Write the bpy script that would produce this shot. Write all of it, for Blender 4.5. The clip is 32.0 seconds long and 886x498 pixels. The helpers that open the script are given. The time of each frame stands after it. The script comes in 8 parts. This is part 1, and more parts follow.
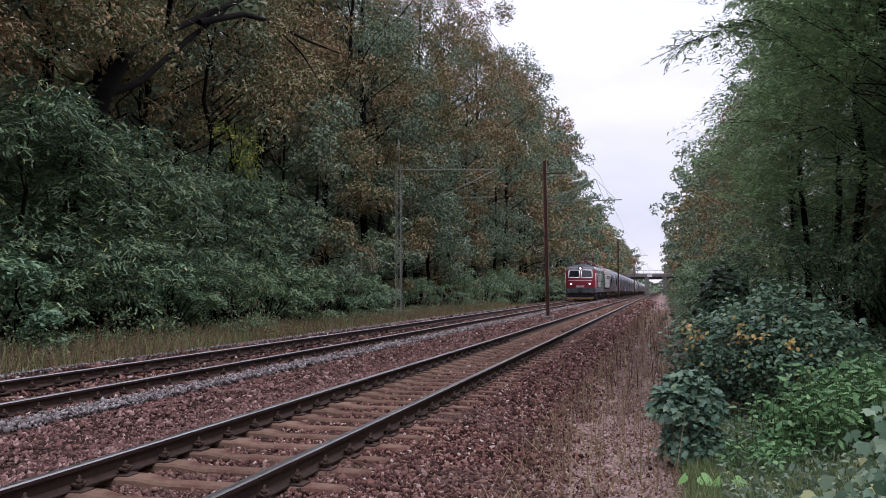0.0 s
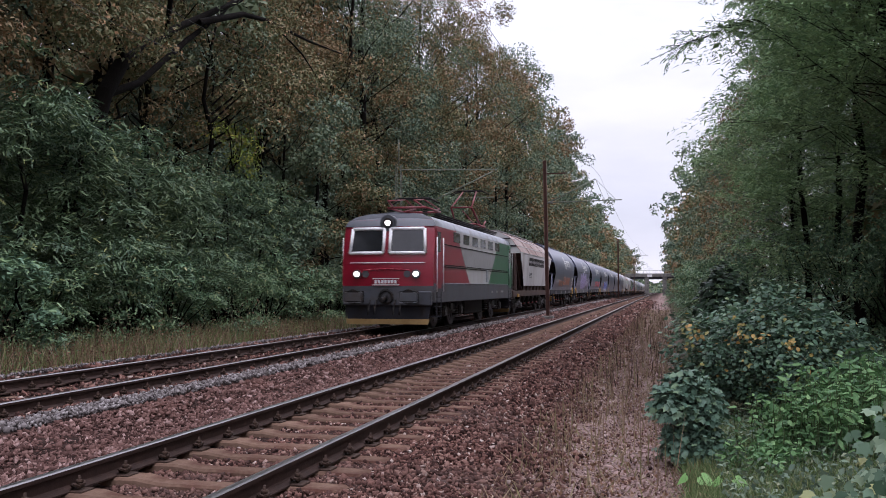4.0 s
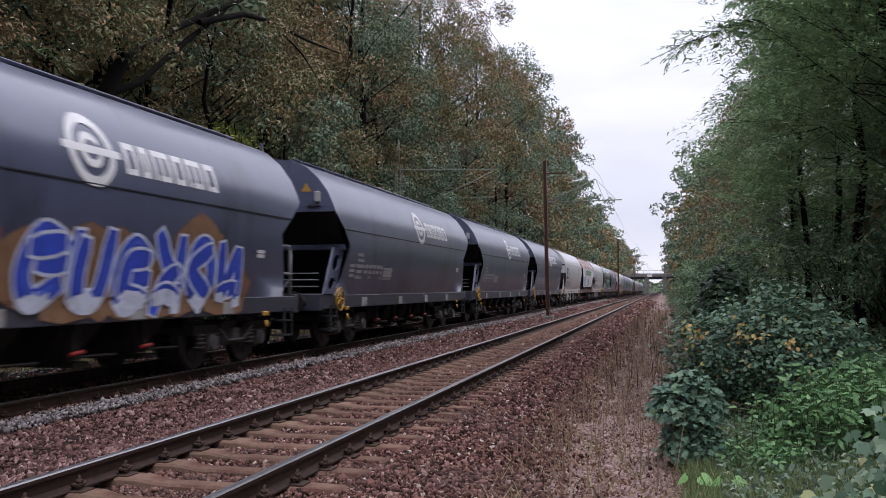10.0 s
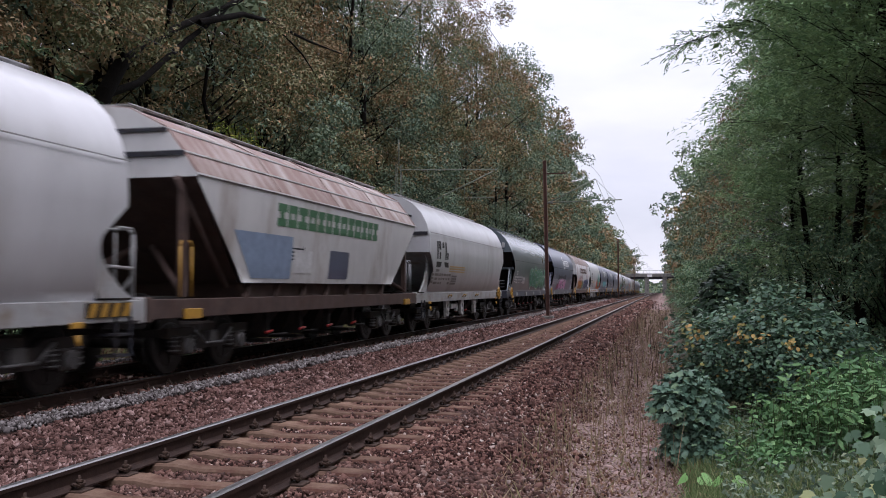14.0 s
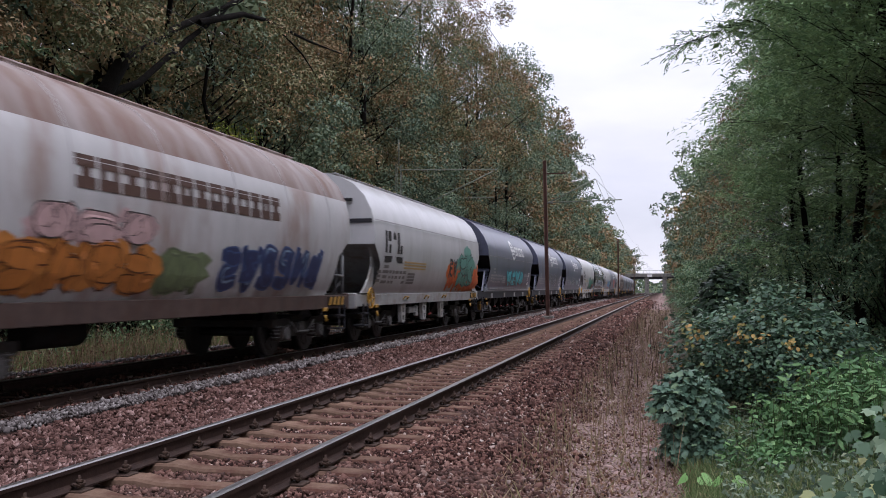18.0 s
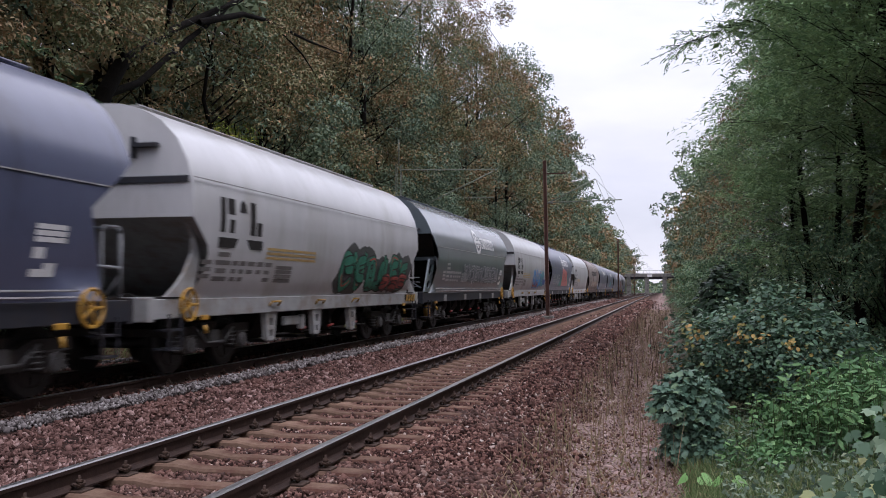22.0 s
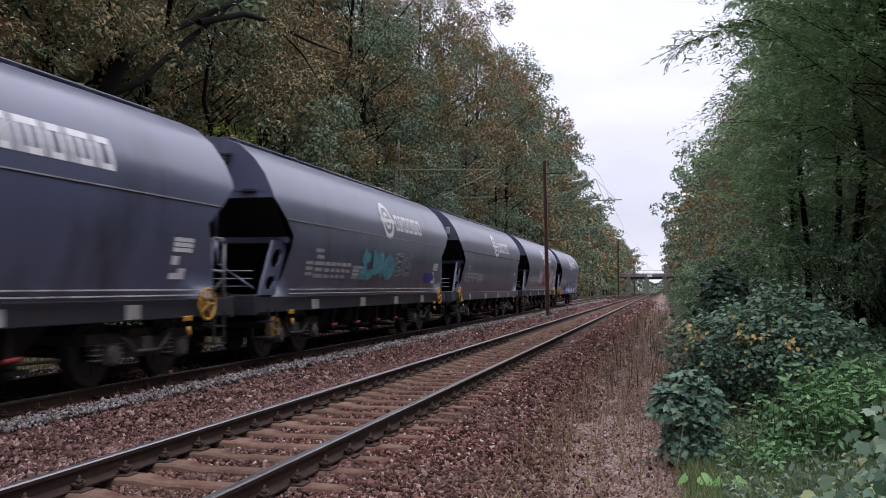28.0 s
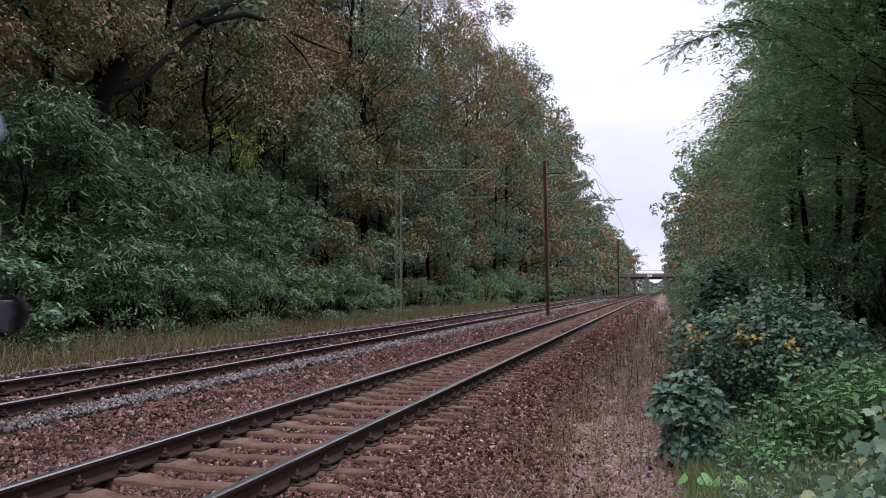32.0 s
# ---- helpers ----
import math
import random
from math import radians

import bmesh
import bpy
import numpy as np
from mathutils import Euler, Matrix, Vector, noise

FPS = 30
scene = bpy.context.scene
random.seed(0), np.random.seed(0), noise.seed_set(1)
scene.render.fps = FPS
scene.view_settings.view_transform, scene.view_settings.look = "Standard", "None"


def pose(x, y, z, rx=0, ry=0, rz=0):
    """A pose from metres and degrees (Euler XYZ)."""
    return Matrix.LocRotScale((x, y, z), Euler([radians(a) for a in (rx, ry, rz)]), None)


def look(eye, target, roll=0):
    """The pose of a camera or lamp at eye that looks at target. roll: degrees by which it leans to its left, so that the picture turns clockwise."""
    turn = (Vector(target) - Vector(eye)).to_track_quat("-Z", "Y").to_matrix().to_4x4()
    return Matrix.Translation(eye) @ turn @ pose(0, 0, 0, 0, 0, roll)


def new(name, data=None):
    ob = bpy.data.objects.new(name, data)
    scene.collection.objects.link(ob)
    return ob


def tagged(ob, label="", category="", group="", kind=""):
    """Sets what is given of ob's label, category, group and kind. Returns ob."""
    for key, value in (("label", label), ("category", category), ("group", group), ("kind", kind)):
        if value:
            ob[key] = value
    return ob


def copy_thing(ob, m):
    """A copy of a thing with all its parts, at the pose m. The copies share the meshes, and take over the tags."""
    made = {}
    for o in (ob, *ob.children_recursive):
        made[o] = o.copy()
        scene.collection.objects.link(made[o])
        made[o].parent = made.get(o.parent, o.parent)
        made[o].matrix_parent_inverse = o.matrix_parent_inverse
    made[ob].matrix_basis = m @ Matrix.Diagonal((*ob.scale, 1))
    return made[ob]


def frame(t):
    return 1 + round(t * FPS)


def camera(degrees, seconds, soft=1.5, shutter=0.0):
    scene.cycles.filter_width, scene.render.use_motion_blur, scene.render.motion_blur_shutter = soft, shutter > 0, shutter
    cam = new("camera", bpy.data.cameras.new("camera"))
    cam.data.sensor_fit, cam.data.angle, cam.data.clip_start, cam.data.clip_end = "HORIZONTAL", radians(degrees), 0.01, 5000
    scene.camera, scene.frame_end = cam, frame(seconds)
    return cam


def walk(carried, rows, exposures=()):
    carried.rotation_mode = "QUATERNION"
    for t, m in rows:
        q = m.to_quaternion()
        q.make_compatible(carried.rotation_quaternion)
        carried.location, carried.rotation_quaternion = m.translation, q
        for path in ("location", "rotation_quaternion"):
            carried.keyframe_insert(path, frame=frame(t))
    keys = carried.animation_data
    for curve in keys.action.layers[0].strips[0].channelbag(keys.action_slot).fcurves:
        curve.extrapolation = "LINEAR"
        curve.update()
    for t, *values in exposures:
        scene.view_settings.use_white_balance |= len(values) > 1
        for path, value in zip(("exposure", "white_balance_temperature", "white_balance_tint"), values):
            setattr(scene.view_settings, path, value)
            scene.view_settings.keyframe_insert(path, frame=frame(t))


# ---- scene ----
cam = camera(51.52, 32.0, soft=0.5, shutter=0.26)
EYE = (0.0, 0.0, 1.362)
AIM = look(EYE, (EYE[0] - math.sin(0.2367) * math.cos(0.04164), EYE[1] + math.cos(0.2367) * math.cos(0.04164), EYE[2] + math.sin(0.04164)), 0.0)
walk(cam, [(0.0, AIM), (32.0, AIM)], exposures=[(0.0, 0.0, 6080, 24), (3.5, 0.0, 6080, 24), (5.5, -0.02, 6120, 21), (30.0, -0.02, 6120, 21), (32.0, 0.02, 6080, 23)])

# ---- world and light: an overcast autumn day ----
world = bpy.data.worlds.new("world")
scene.world = world
world.use_nodes = True
wn, wl = world.node_tree.nodes, world.node_tree.links
wn.clear()
sky = wn.new("ShaderNodeTexSky")
sky.sky_type, sky.sun_disc = "NISHITA", False
sky.sun_elevation, sky.sun_rotation = radians(48), radians(120)
bg_sky = wn.new("ShaderNodeBackground")
bg_sky.inputs["Strength"].default_value = 0.09
wl.new(sky.outputs[0], bg_sky.inputs[0])
wc = wn.new("ShaderNodeTexCoord")
wm = wn.new("ShaderNodeMapping")
wm.inputs["Scale"].default_value = (1.2, 1.2, 4.0)
wl.new(wc.outputs["Generated"], wm.inputs[0])
wno = wn.new("ShaderNodeTexNoise")
wno.inputs["Scale"].default_value, wno.inputs["Detail"].default_value = 2.2, 6
wl.new(wm.outputs[0], wno.inputs[0])
wr = wn.new("ShaderNodeValToRGB")
wr.color_ramp.elements[0].position, wr.color_ramp.elements[0].color = 0.3, (0.72, 0.75, 0.80, 1)
wr.color_ramp.elements[1].position, wr.color_ramp.elements[1].color = 0.62, (0.985, 1.0, 1.035, 1)
wl.new(wno.outputs[0], wr.inputs[0])
bg_cloud = wn.new("ShaderNodeBackground")
# an overcast sky is about twice as bright overhead as at the horizon
wz = wn.new("ShaderNodeSeparateXYZ")
wl.new(wc.outputs["Generated"], wz.inputs[0])
wg = wn.new("ShaderNodeMapRange")
wg.inputs[1].default_value, wg.inputs[3].default_value, wg.inputs[4].default_value = 0.16, 1.10, 3.15
wl.new(wz.outputs[2], wg.inputs[0])
wl.new(wg.outputs[0], bg_cloud.inputs["Strength"])
wl.new(wr.outputs[0], bg_cloud.inputs[0])
wmix = wn.new("ShaderNodeMixShader")
wmix.inputs[0].default_value = 0.86
wl.new(bg_sky.outputs[0], wmix.inputs[1])
wl.new(bg_cloud.outputs[0], wmix.inputs[2])
wout = wn.new("ShaderNodeOutputWorld")
wl.new(wmix.outputs[0], wout.inputs[0])
sun = new("sun", bpy.data.lights.new("sun", "SUN"))
sun.data.energy, sun.data.angle, sun.data.color = 1.3, radians(25), (1.0, 0.97, 0.92)
sun.matrix_world = look((0, 0, 60), (-26, 15, 0))


# ---- materials ----
def surface(name, dark, light, scale=4.0, rough=0.7, bump=0.0, metal=0.0, stretch=(1, 1, 1), fine=0.35,
            stain=None, stain_scale=1.5, stain_amount=0.5, spread=0.0, bump_scale=None, coat=0.0):
    """Two-tone noisy surface, with optional stains of a third colour and a per-object shift of brightness."""
    m = bpy.data.materials.new(name)
    m.use_nodes = True
    n, l = m.node_tree.nodes, m.node_tree.links
    b = n["Principled BSDF"]
    tc = n.new("ShaderNodeTexCoord")
    mp = n.new("ShaderNodeMapping")
    mp.inputs["Scale"].default_value = stretch
    l.new(tc.outputs["Object"], mp.inputs[0])
    a = n.new("ShaderNodeTexNoise")
    a.inputs["Scale"].default_value, a.inputs["Detail"].default_value = scale, 6
    a.inputs["Roughness"].default_value = 0.5 + fine * 0.5
    l.new(mp.outputs[0], a.inputs[0])
    r = n.new("ShaderNodeValToRGB")
    r.color_ramp.elements[0].position, r.color_ramp.elements[0].color = 0.32, (*dark, 1)
    r.color_ramp.elements[1].position, r.color_ramp.elements[1].color = 0.68, (*light, 1)
    l.new(a.outputs[0], r.inputs[0])
    col = r.outputs[0]
    if stain:
        s = n.new("ShaderNodeTexNoise")
        s.inputs["Scale"].default_value, s.inputs["Detail"].default_value = stain_scale, 8
        s.inputs["Roughness"].default_value = 0.65
        l.new(mp.outputs[0], s.inputs[0])
        sr = n.new("ShaderNodeValToRGB")
        sr.color_ramp.elements[0].position, sr.color_ramp.elements[1].position = 0.62 - 0.3 * stain_amount, 0.80 - 0.25 * stain_amount
        l.new(s.outputs[0], sr.inputs[0])
        mx = n.new("ShaderNodeMix")
        mx.data_type = "RGBA"
        l.new(sr.outputs[0], mx.inputs["Factor"])
        l.new(col, mx.inputs[6])
        mx.inputs[7].default_value = (*stain, 1)
        col = mx.outputs[2]
    if spread:
        oi = n.new("ShaderNodeObjectInfo")
        mr = n.new("ShaderNodeMapRange")
        mr.inputs[3].default_value, mr.inputs[4].default_value = 1 - spread, 1 + spread
        l.new(oi.outputs["Random"], mr.inputs[0])
        hv = n.new("ShaderNodeHueSaturation")
        l.new(mr.outputs[0], hv.inputs["Value"])
        l.new(col, hv.inputs["Color"])
        col = hv.outputs[0]
    l.new(col, b.inputs["Base Color"])
    b.inputs["Roughness"].default_value, b.inputs["Metallic"].default_value = rough, metal
    b.inputs["Specular IOR Level"].default_value = 0.5 if rough < 0.6 else 0.25 if rough < 0.85 else 0.08
    b.inputs["Coat Weight"].default_value, b.inputs["Coat Roughness"].default_value = coat, 0.16
    if bump:
        bn = n.new("ShaderNodeTexNoise")
        bn.inputs["Scale"].default_value, bn.inputs["Detail"].default_value = bump_scale or scale * 6, 5
        l.new(mp.outputs[0], bn.inputs[0])
        bp = n.new("ShaderNodeBump")
        bp.inputs["Strength"].default_value, bp.inputs["Distance"].default_value = bump, 0.02
        l.new(bn.outputs[0], bp.inputs["Height"])
        l.new(bp.outputs[0], b.inputs["Normal"])
    return m


def islands(name, stops, rough=0.8, through_light=0.0, patch=0.0, patch_scale=0.4, patch_colour=(0.1, 0.06, 0.02), grey=0.0):
    """Colour chosen piece by piece from stops, for leaves, stones and blades; patches of another hue at a larger scale."""
    m = bpy.data.materials.new(name)
    m.use_nodes = True
    n, l = m.node_tree.nodes, m.node_tree.links
    b = n["Principled BSDF"]
    g = n.new("ShaderNodeNewGeometry")
    r = n.new("ShaderNodeValToRGB")
    while len(r.color_ramp.elements) < len(stops):
        r.color_ramp.elements.new(0.5)
    def tone(c):
        if not through_light:
            return (*c, 1)
        g = sum(c) / 3
        return (*[2.0 * ((1 - grey) * v + grey * g) for v in c], 1)

    for e, (p, c) in zip(r.color_ramp.elements, stops):
        e.position, e.color = p, tone(c)
    l.new(g.outputs["Random Per Island"], r.inputs[0])
    col = r.outputs[0]
    if patch:
        t = n.new("ShaderNodeTexNoise")
        t.inputs["Scale"].default_value, t.inputs["Detail"].default_value = patch_scale, 3
        l.new(g.outputs["Position"], t.inputs[0])
        mr = n.new("ShaderNodeMapRange")
        mr.inputs[1].default_value, mr.inputs[2].default_value = 0.48, 0.62
        mr.inputs[4].default_value = patch
        l.new(t.outputs[0], mr.inputs[0])
        mx = n.new("ShaderNodeMix")
        mx.data_type = "RGBA"
        l.new(mr.outputs[0], mx.inputs["Factor"])
        l.new(col, mx.inputs[6])
        mx.inputs[7].default_value = tone(patch_colour)
        col = mx.outputs[2]
    l.new(col, b.inputs["Base Color"])
    b.inputs["Roughness"].default_value = rough
    b.inputs["Specular IOR Level"].default_value = 0.22 if through_light else 0.1
    if through_light:
        tr = n.new("ShaderNodeBsdfTranslucent")
        l.new(col, tr.inputs[0])
        ms = n.new("ShaderNodeMixShader")
        ms.inputs[0].default_value = through_light * 0.6
        l.new(b.outputs[0], ms.inputs[1])
        l.new(tr.outputs[0], ms.inputs[2])
        l.new(ms.outputs[0], n["Material Output"].inputs[0])
    return m


def glowing(name, colour, strength):
    m = bpy.data.materials.new(name)
    m.use_nodes = True
    b = m.node_tree.nodes["Principled BSDF"]
    b.inputs["Base Color"].default_value = (*colour, 1)
    b.inputs["Emission Color"].default_value = (*colour, 1)
    b.inputs["Emission Strength"].default_value = strength
    return m


M_GREY = surface("slate_grey_paint", (0.063, 0.070, 0.114), (0.079, 0.087, 0.139), 1.2, 0.33, 0.03, stain=(0.022, 0.0218, 0.0291), stain_scale=0.9, stain_amount=0.3, stretch=(1, 1, 0.35), spread=0.1, coat=0.35)
M_GREY_DARK = surface("dark_grey_steel", (0.0179, 0.019, 0.0252), (0.0306, 0.0317, 0.0396), 3, 0.6, 0.05, stain=(0.0255, 0.0185, 0.0156), stain_scale=3, stain_amount=0.45)
M_FRAME = surface("grimy_black_steel_and_recess_shade", (0.0079, 0.007, 0.007), (0.0176, 0.0158, 0.015), 5, 0.75, 0.1, stain=(0.0264, 0.0154, 0.0097), stain_scale=4, stain_amount=0.4)
M_SILL = surface("dusty_slate_sill_paint", (0.03, 0.032, 0.045), (0.046, 0.048, 0.064), 3, 0.5, 0.04, stain=(0.03, 0.024, 0.024), stain_scale=3, stain_amount=0.45)
M_BOGIE = surface("dusty_bogie_steel", (0.014, 0.012, 0.012), (0.034, 0.029, 0.027), 6, 0.7, 0.1, stain=(0.045, 0.03, 0.022), stain_scale=4, stain_amount=0.4)
M_SPRING = surface("worn_grey_spring_steel", (0.035, 0.034, 0.035), (0.085, 0.08, 0.078), 12, 0.55, 0.1, metal=0.2)
M_WHITE = surface("off_white_paint", (0.42, 0.42, 0.43), (0.50, 0.50, 0.51), 1.4, 0.38, 0.03, stain=(0.35, 0.335, 0.32), stain_scale=0.8, stain_amount=0.3, stretch=(1, 1, 0.3), spread=0.05, coat=0.5)
M_WHITE_DULL = surface("weathered_white_steel", (0.24, 0.24, 0.24), (0.33, 0.33, 0.33), 3, 0.55, 0.05, stain=(0.1875, 0.15, 0.12), stain_scale=2.5, stain_amount=0.45)
M_TRANS = surface("weathered_pale_paint", (0.43, 0.425, 0.42), (0.54, 0.535, 0.525), 1.3, 0.55, 0.05, stain=(0.28, 0.24, 0.21), stain_scale=1.1, stain_amount=0.35, stretch=(1, 1, 0.35))
M_RUSTY_ROOF = surface("rust_stained_roof", (0.34, 0.285, 0.26), (0.46, 0.42, 0.40), 1.5, 0.65, 0.05, stain=(0.22, 0.145, 0.125), stain_scale=1.1, stain_amount=0.85, stretch=(0.6, 1.8, 0.25))
M_RUST_FRAME = surface("rusty_dark_frame", (0.045, 0.031, 0.027), (0.082, 0.054, 0.046), 3, 0.75, 0.08, stain=(0.06, 0.033, 0.025), stain_scale=2.5, stain_amount=0.4)
M_RUSTY = surface("rusty_beige_paint", (0.36, 0.355, 0.36), (0.46, 0.455, 0.46), 1.3, 0.5, 0.05, stain=(0.24, 0.165, 0.14), stain_scale=1.0, stain_amount=0.5, stretch=(1, 1, 0.35))
M_RUST_TOP = surface("rust_washed_top_paint", (0.20, 0.165, 0.155), (0.29, 0.25, 0.24), 1.4, 0.6, 0.05, stain=(0.15, 0.09, 0.07), stain_scale=1.0, stain_amount=0.7, stretch=(0.6, 1.5, 0.3))
M_BROWN = surface("red_brown_paint", (0.066, 0.036, 0.027), (0.096, 0.054, 0.042), 2, 0.6, 0.06, stain=(0.036, 0.024, 0.021), stain_scale=2, stain_amount=0.5)
M_BLUE = surface("blue_grey_paint", (0.0638, 0.085, 0.102), (0.085, 0.1062, 0.1232), 1.2, 0.42, 0.03, stretch=(1, 1, 0.35), stain=(0.0595, 0.0595, 0.0595), stain_amount=0.3, coat=1.0)
M_YELLOW = surface("yellow_paint", (0.30, 0.16, 0.018), (0.40, 0.22, 0.03), 6, 0.5)
M_RED = surface("red_paint", (0.24, 0.016, 0.013), (0.32, 0.024, 0.02), 6, 0.45)
M_TEXT = surface("white_lettering_paint", (0.561, 0.561, 0.561), (0.663, 0.663, 0.663), 8, 0.5)
M_DARK_TEXT = surface("dark_lettering_paint", (0.012, 0.011, 0.011), (0.025, 0.022, 0.02), 8, 0.65)
M_WHEEL = surface("worn_wheel_steel", (0.015, 0.014, 0.014), (0.035, 0.03, 0.0275), 5, 0.5, metal=0.4)
M_RAIL = surface("brown_rail_steel", (0.021, 0.0112, 0.0087), (0.045, 0.0245, 0.0184), 9, 0.75, 0.15)
M_RAILTOP = surface("worn_rail_steel", (0.22, 0.21, 0.21), (0.38, 0.37, 0.37), 14, 0.28, metal=0.85, stretch=(1, 0.05, 1))
M_SLEEPER = surface("concrete_sleeper", (0.112, 0.068, 0.049), (0.185, 0.122, 0.088), 5, 0.9, 0.3, stain=(0.0816, 0.0377, 0.0281), stain_scale=3, stain_amount=0.55, spread=0.18)
M_CLIP = surface("rusty_fastening", (0.0275, 0.0165, 0.0121), (0.0605, 0.0358, 0.0248), 20, 0.8, 0.2)
M_CONCRETE = surface("grey_concrete", (0.154, 0.147, 0.14), (0.224, 0.217, 0.203), 2, 0.9, 0.2, stain=(0.084, 0.077, 0.07), stain_amount=0.5)
M_MAST = surface("rusty_brown_mast", (0.06, 0.028, 0.0224), (0.104, 0.052, 0.04), 4, 0.8, 0.1, stretch=(1, 1, 0.3))
M_MAST_GREEN = surface("weathered_grey_green_steel", (0.12, 0.135, 0.11), (0.22, 0.235, 0.19), 4, 0.7, 0.1)
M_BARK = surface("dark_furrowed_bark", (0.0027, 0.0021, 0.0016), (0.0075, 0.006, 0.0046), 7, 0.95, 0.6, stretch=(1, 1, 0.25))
M_WIRE = surface("dark_wire", (0.03, 0.03, 0.03), (0.06, 0.06, 0.06), 5, 0.6)
M_GLASS = surface("dark_window_glass", (0.012, 0.014, 0.016), (0.02, 0.022, 0.025), 2, 0.08)
M_OAK = islands("oak_leaves", [(0.0, (0.0366, 0.0463, 0.0193)), (0.45, (0.0710, 0.0764, 0.0313)), (0.75, (0.1040, 0.0833, 0.0363)), (1.0, (0.1588, 0.0869, 0.0385))], 0.6, 0.22, 0.75, 0.16, (0.105, 0.062, 0.028), grey=0.1)
M_GREEN = islands("green_leaves", [(0.0, (0.0292, 0.0497, 0.0329)), (0.5, (0.0507, 0.0785, 0.0507)), (0.9, (0.0780, 0.1099, 0.0634)), (1.0, (0.1366, 0.1242, 0.0570))], 0.55, 0.25, 0.5, 0.2, (0.07, 0.085, 0.035), grey=0.1)
M_DEEP = islands("shrub_leaves", [(0.0, (0.0228, 0.0492, 0.0276)), (0.6, (0.0552, 0.1056, 0.0528)), (0.9, (0.1080, 0.1704, 0.0768)), (1.0, (0.1800, 0.1680, 0.0744))], 0.5, 0.25, 0.4, 0.5, (0.062, 0.09, 0.031), grey=0.12)
M_HEDGE = islands("hedge_weed_leaves", [(0.0, (0.022, 0.04, 0.02)), (0.45, (0.055, 0.09, 0.045)), (0.75, (0.095, 0.13, 0.065)), (0.84, (0.085, 0.055, 0.036)), (1.0, (0.14, 0.10, 0.065))], 0.6, 0.25)
M_ACACIA = islands("robinia_leaves", [(0.0, (0.0547, 0.1005, 0.0446)), (0.6, (0.0937, 0.1587, 0.0666)), (1.0, (0.1484, 0.2268, 0.0890))], 0.5, 0.55, 0.35, 0.35, (0.09, 0.1026, 0.038), grey=0.1)
M_VINE = islands("vine_leaves", [(0.0, (0.0291, 0.0526, 0.0358)), (0.6, (0.0482, 0.0851, 0.0549)), (0.96, (0.0739, 0.1187, 0.0694)), (0.98, (0.1792, 0.1568, 0.0482)), (1.0, (0.2380, 0.1259, 0.0404))], 0.42, 0.25)
M_YELLOWED = islands("yellowed_creeper_leaves", [(0.0, (0.06, 0.075, 0.025)), (0.5, (0.14, 0.11, 0.035)), (1.0, (0.24, 0.14, 0.05))], 0.5, 0.25)
M_NETTLE = islands("nettle_leaves", [(0.0, (0.0366, 0.0805, 0.0342)), (0.6, (0.0586, 0.1171, 0.0464)), (1.0, (0.0878, 0.1525, 0.0610))], 0.6, 0.3)
M_DRY = islands("dry_grass", [(0.0, (0.0843, 0.0551, 0.0377)), (0.55, (0.1426, 0.1037, 0.0681)), (0.8, (0.0843, 0.0843, 0.0356)), (1.0, (0.1944, 0.1491, 0.1037))], 0.85, 0.2)
M_VERGE = islands("withered_verge_grass", [(0.0, (0.05, 0.03, 0.02)), (0.3, (0.09, 0.055, 0.036)), (0.42, (0.06, 0.075, 0.028)), (0.74, (0.085, 0.10, 0.04)), (0.82, (0.12, 0.08, 0.055)), (1.0, (0.18, 0.125, 0.09))], 0.85, 0.2)
M_WITHER = islands("withered_weeds", [(0.0, (0.03, 0.016, 0.011)), (0.5, (0.065, 0.035, 0.022)), (0.85, (0.10, 0.06, 0.035)), (1.0, (0.07, 0.08, 0.03))], 0.85, 0.2)
M_GRASS = islands("green_grass", [(0.0, (0.0449, 0.0716, 0.0271)), (0.7, (0.0833, 0.1173, 0.0464)), (1.0, (0.1664, 0.1564, 0.0848))], 0.7, 0.3)
M_ROBINIA = islands("layered_robinia_leaves", [(0.0, (0.0165, 0.0337, 0.0200)), (0.5, (0.0415, 0.0719, 0.0400)), (0.9, (0.0800, 0.1215, 0.0620)), (1.0, (0.135, 0.145, 0.050))], 0.5, 0.25, 0.4, 0.3, (0.066, 0.09, 0.037), grey=0.04)
M_HERB = islands("grey_green_herbs", [(0.0, (0.0509, 0.0763, 0.0549)), (0.7, (0.0891, 0.1208, 0.0804)), (1.0, (0.14, 0.1527, 0.0952))], 0.6, 0.25)
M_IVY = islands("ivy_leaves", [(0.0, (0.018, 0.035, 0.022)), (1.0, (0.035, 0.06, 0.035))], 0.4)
M_SAPLING = islands("maple_leaves", [(0.0, (0.0340, 0.0640, 0.0451)), (0.8, (0.0564, 0.0940, 0.0640)), (1.0, (0.0752, 0.1129, 0.0601))], 0.45, 0.2)
M_BROAD = islands("broad_creeper_leaves", [(0.0, (0.022, 0.045, 0.025)), (0.5, (0.05, 0.085, 0.052)), (0.85, (0.10, 0.14, 0.088)), (1.0, (0.15, 0.155, 0.06))], 0.5, 0.25)
M_FRESH = islands("fresh_green_leaves", [(0.0, (0.079, 0.168, 0.0494)), (1.0, (0.1087, 0.2075, 0.0692))], 0.45, 0.3)
M_FRESH_SHRUB = islands("young_robinia_leaves", [(0.0, (0.042, 0.078, 0.048)), (0.6, (0.08, 0.135, 0.088)), (1.0, (0.13, 0.19, 0.09))], 0.5, 0.3)
M_LIME = islands("yellow_green_leaves", [(0.0, (0.05, 0.075, 0.015)), (0.6, (0.10, 0.125, 0.02)), (1.0, (0.19, 0.17, 0.03))], 0.5, 0.3)
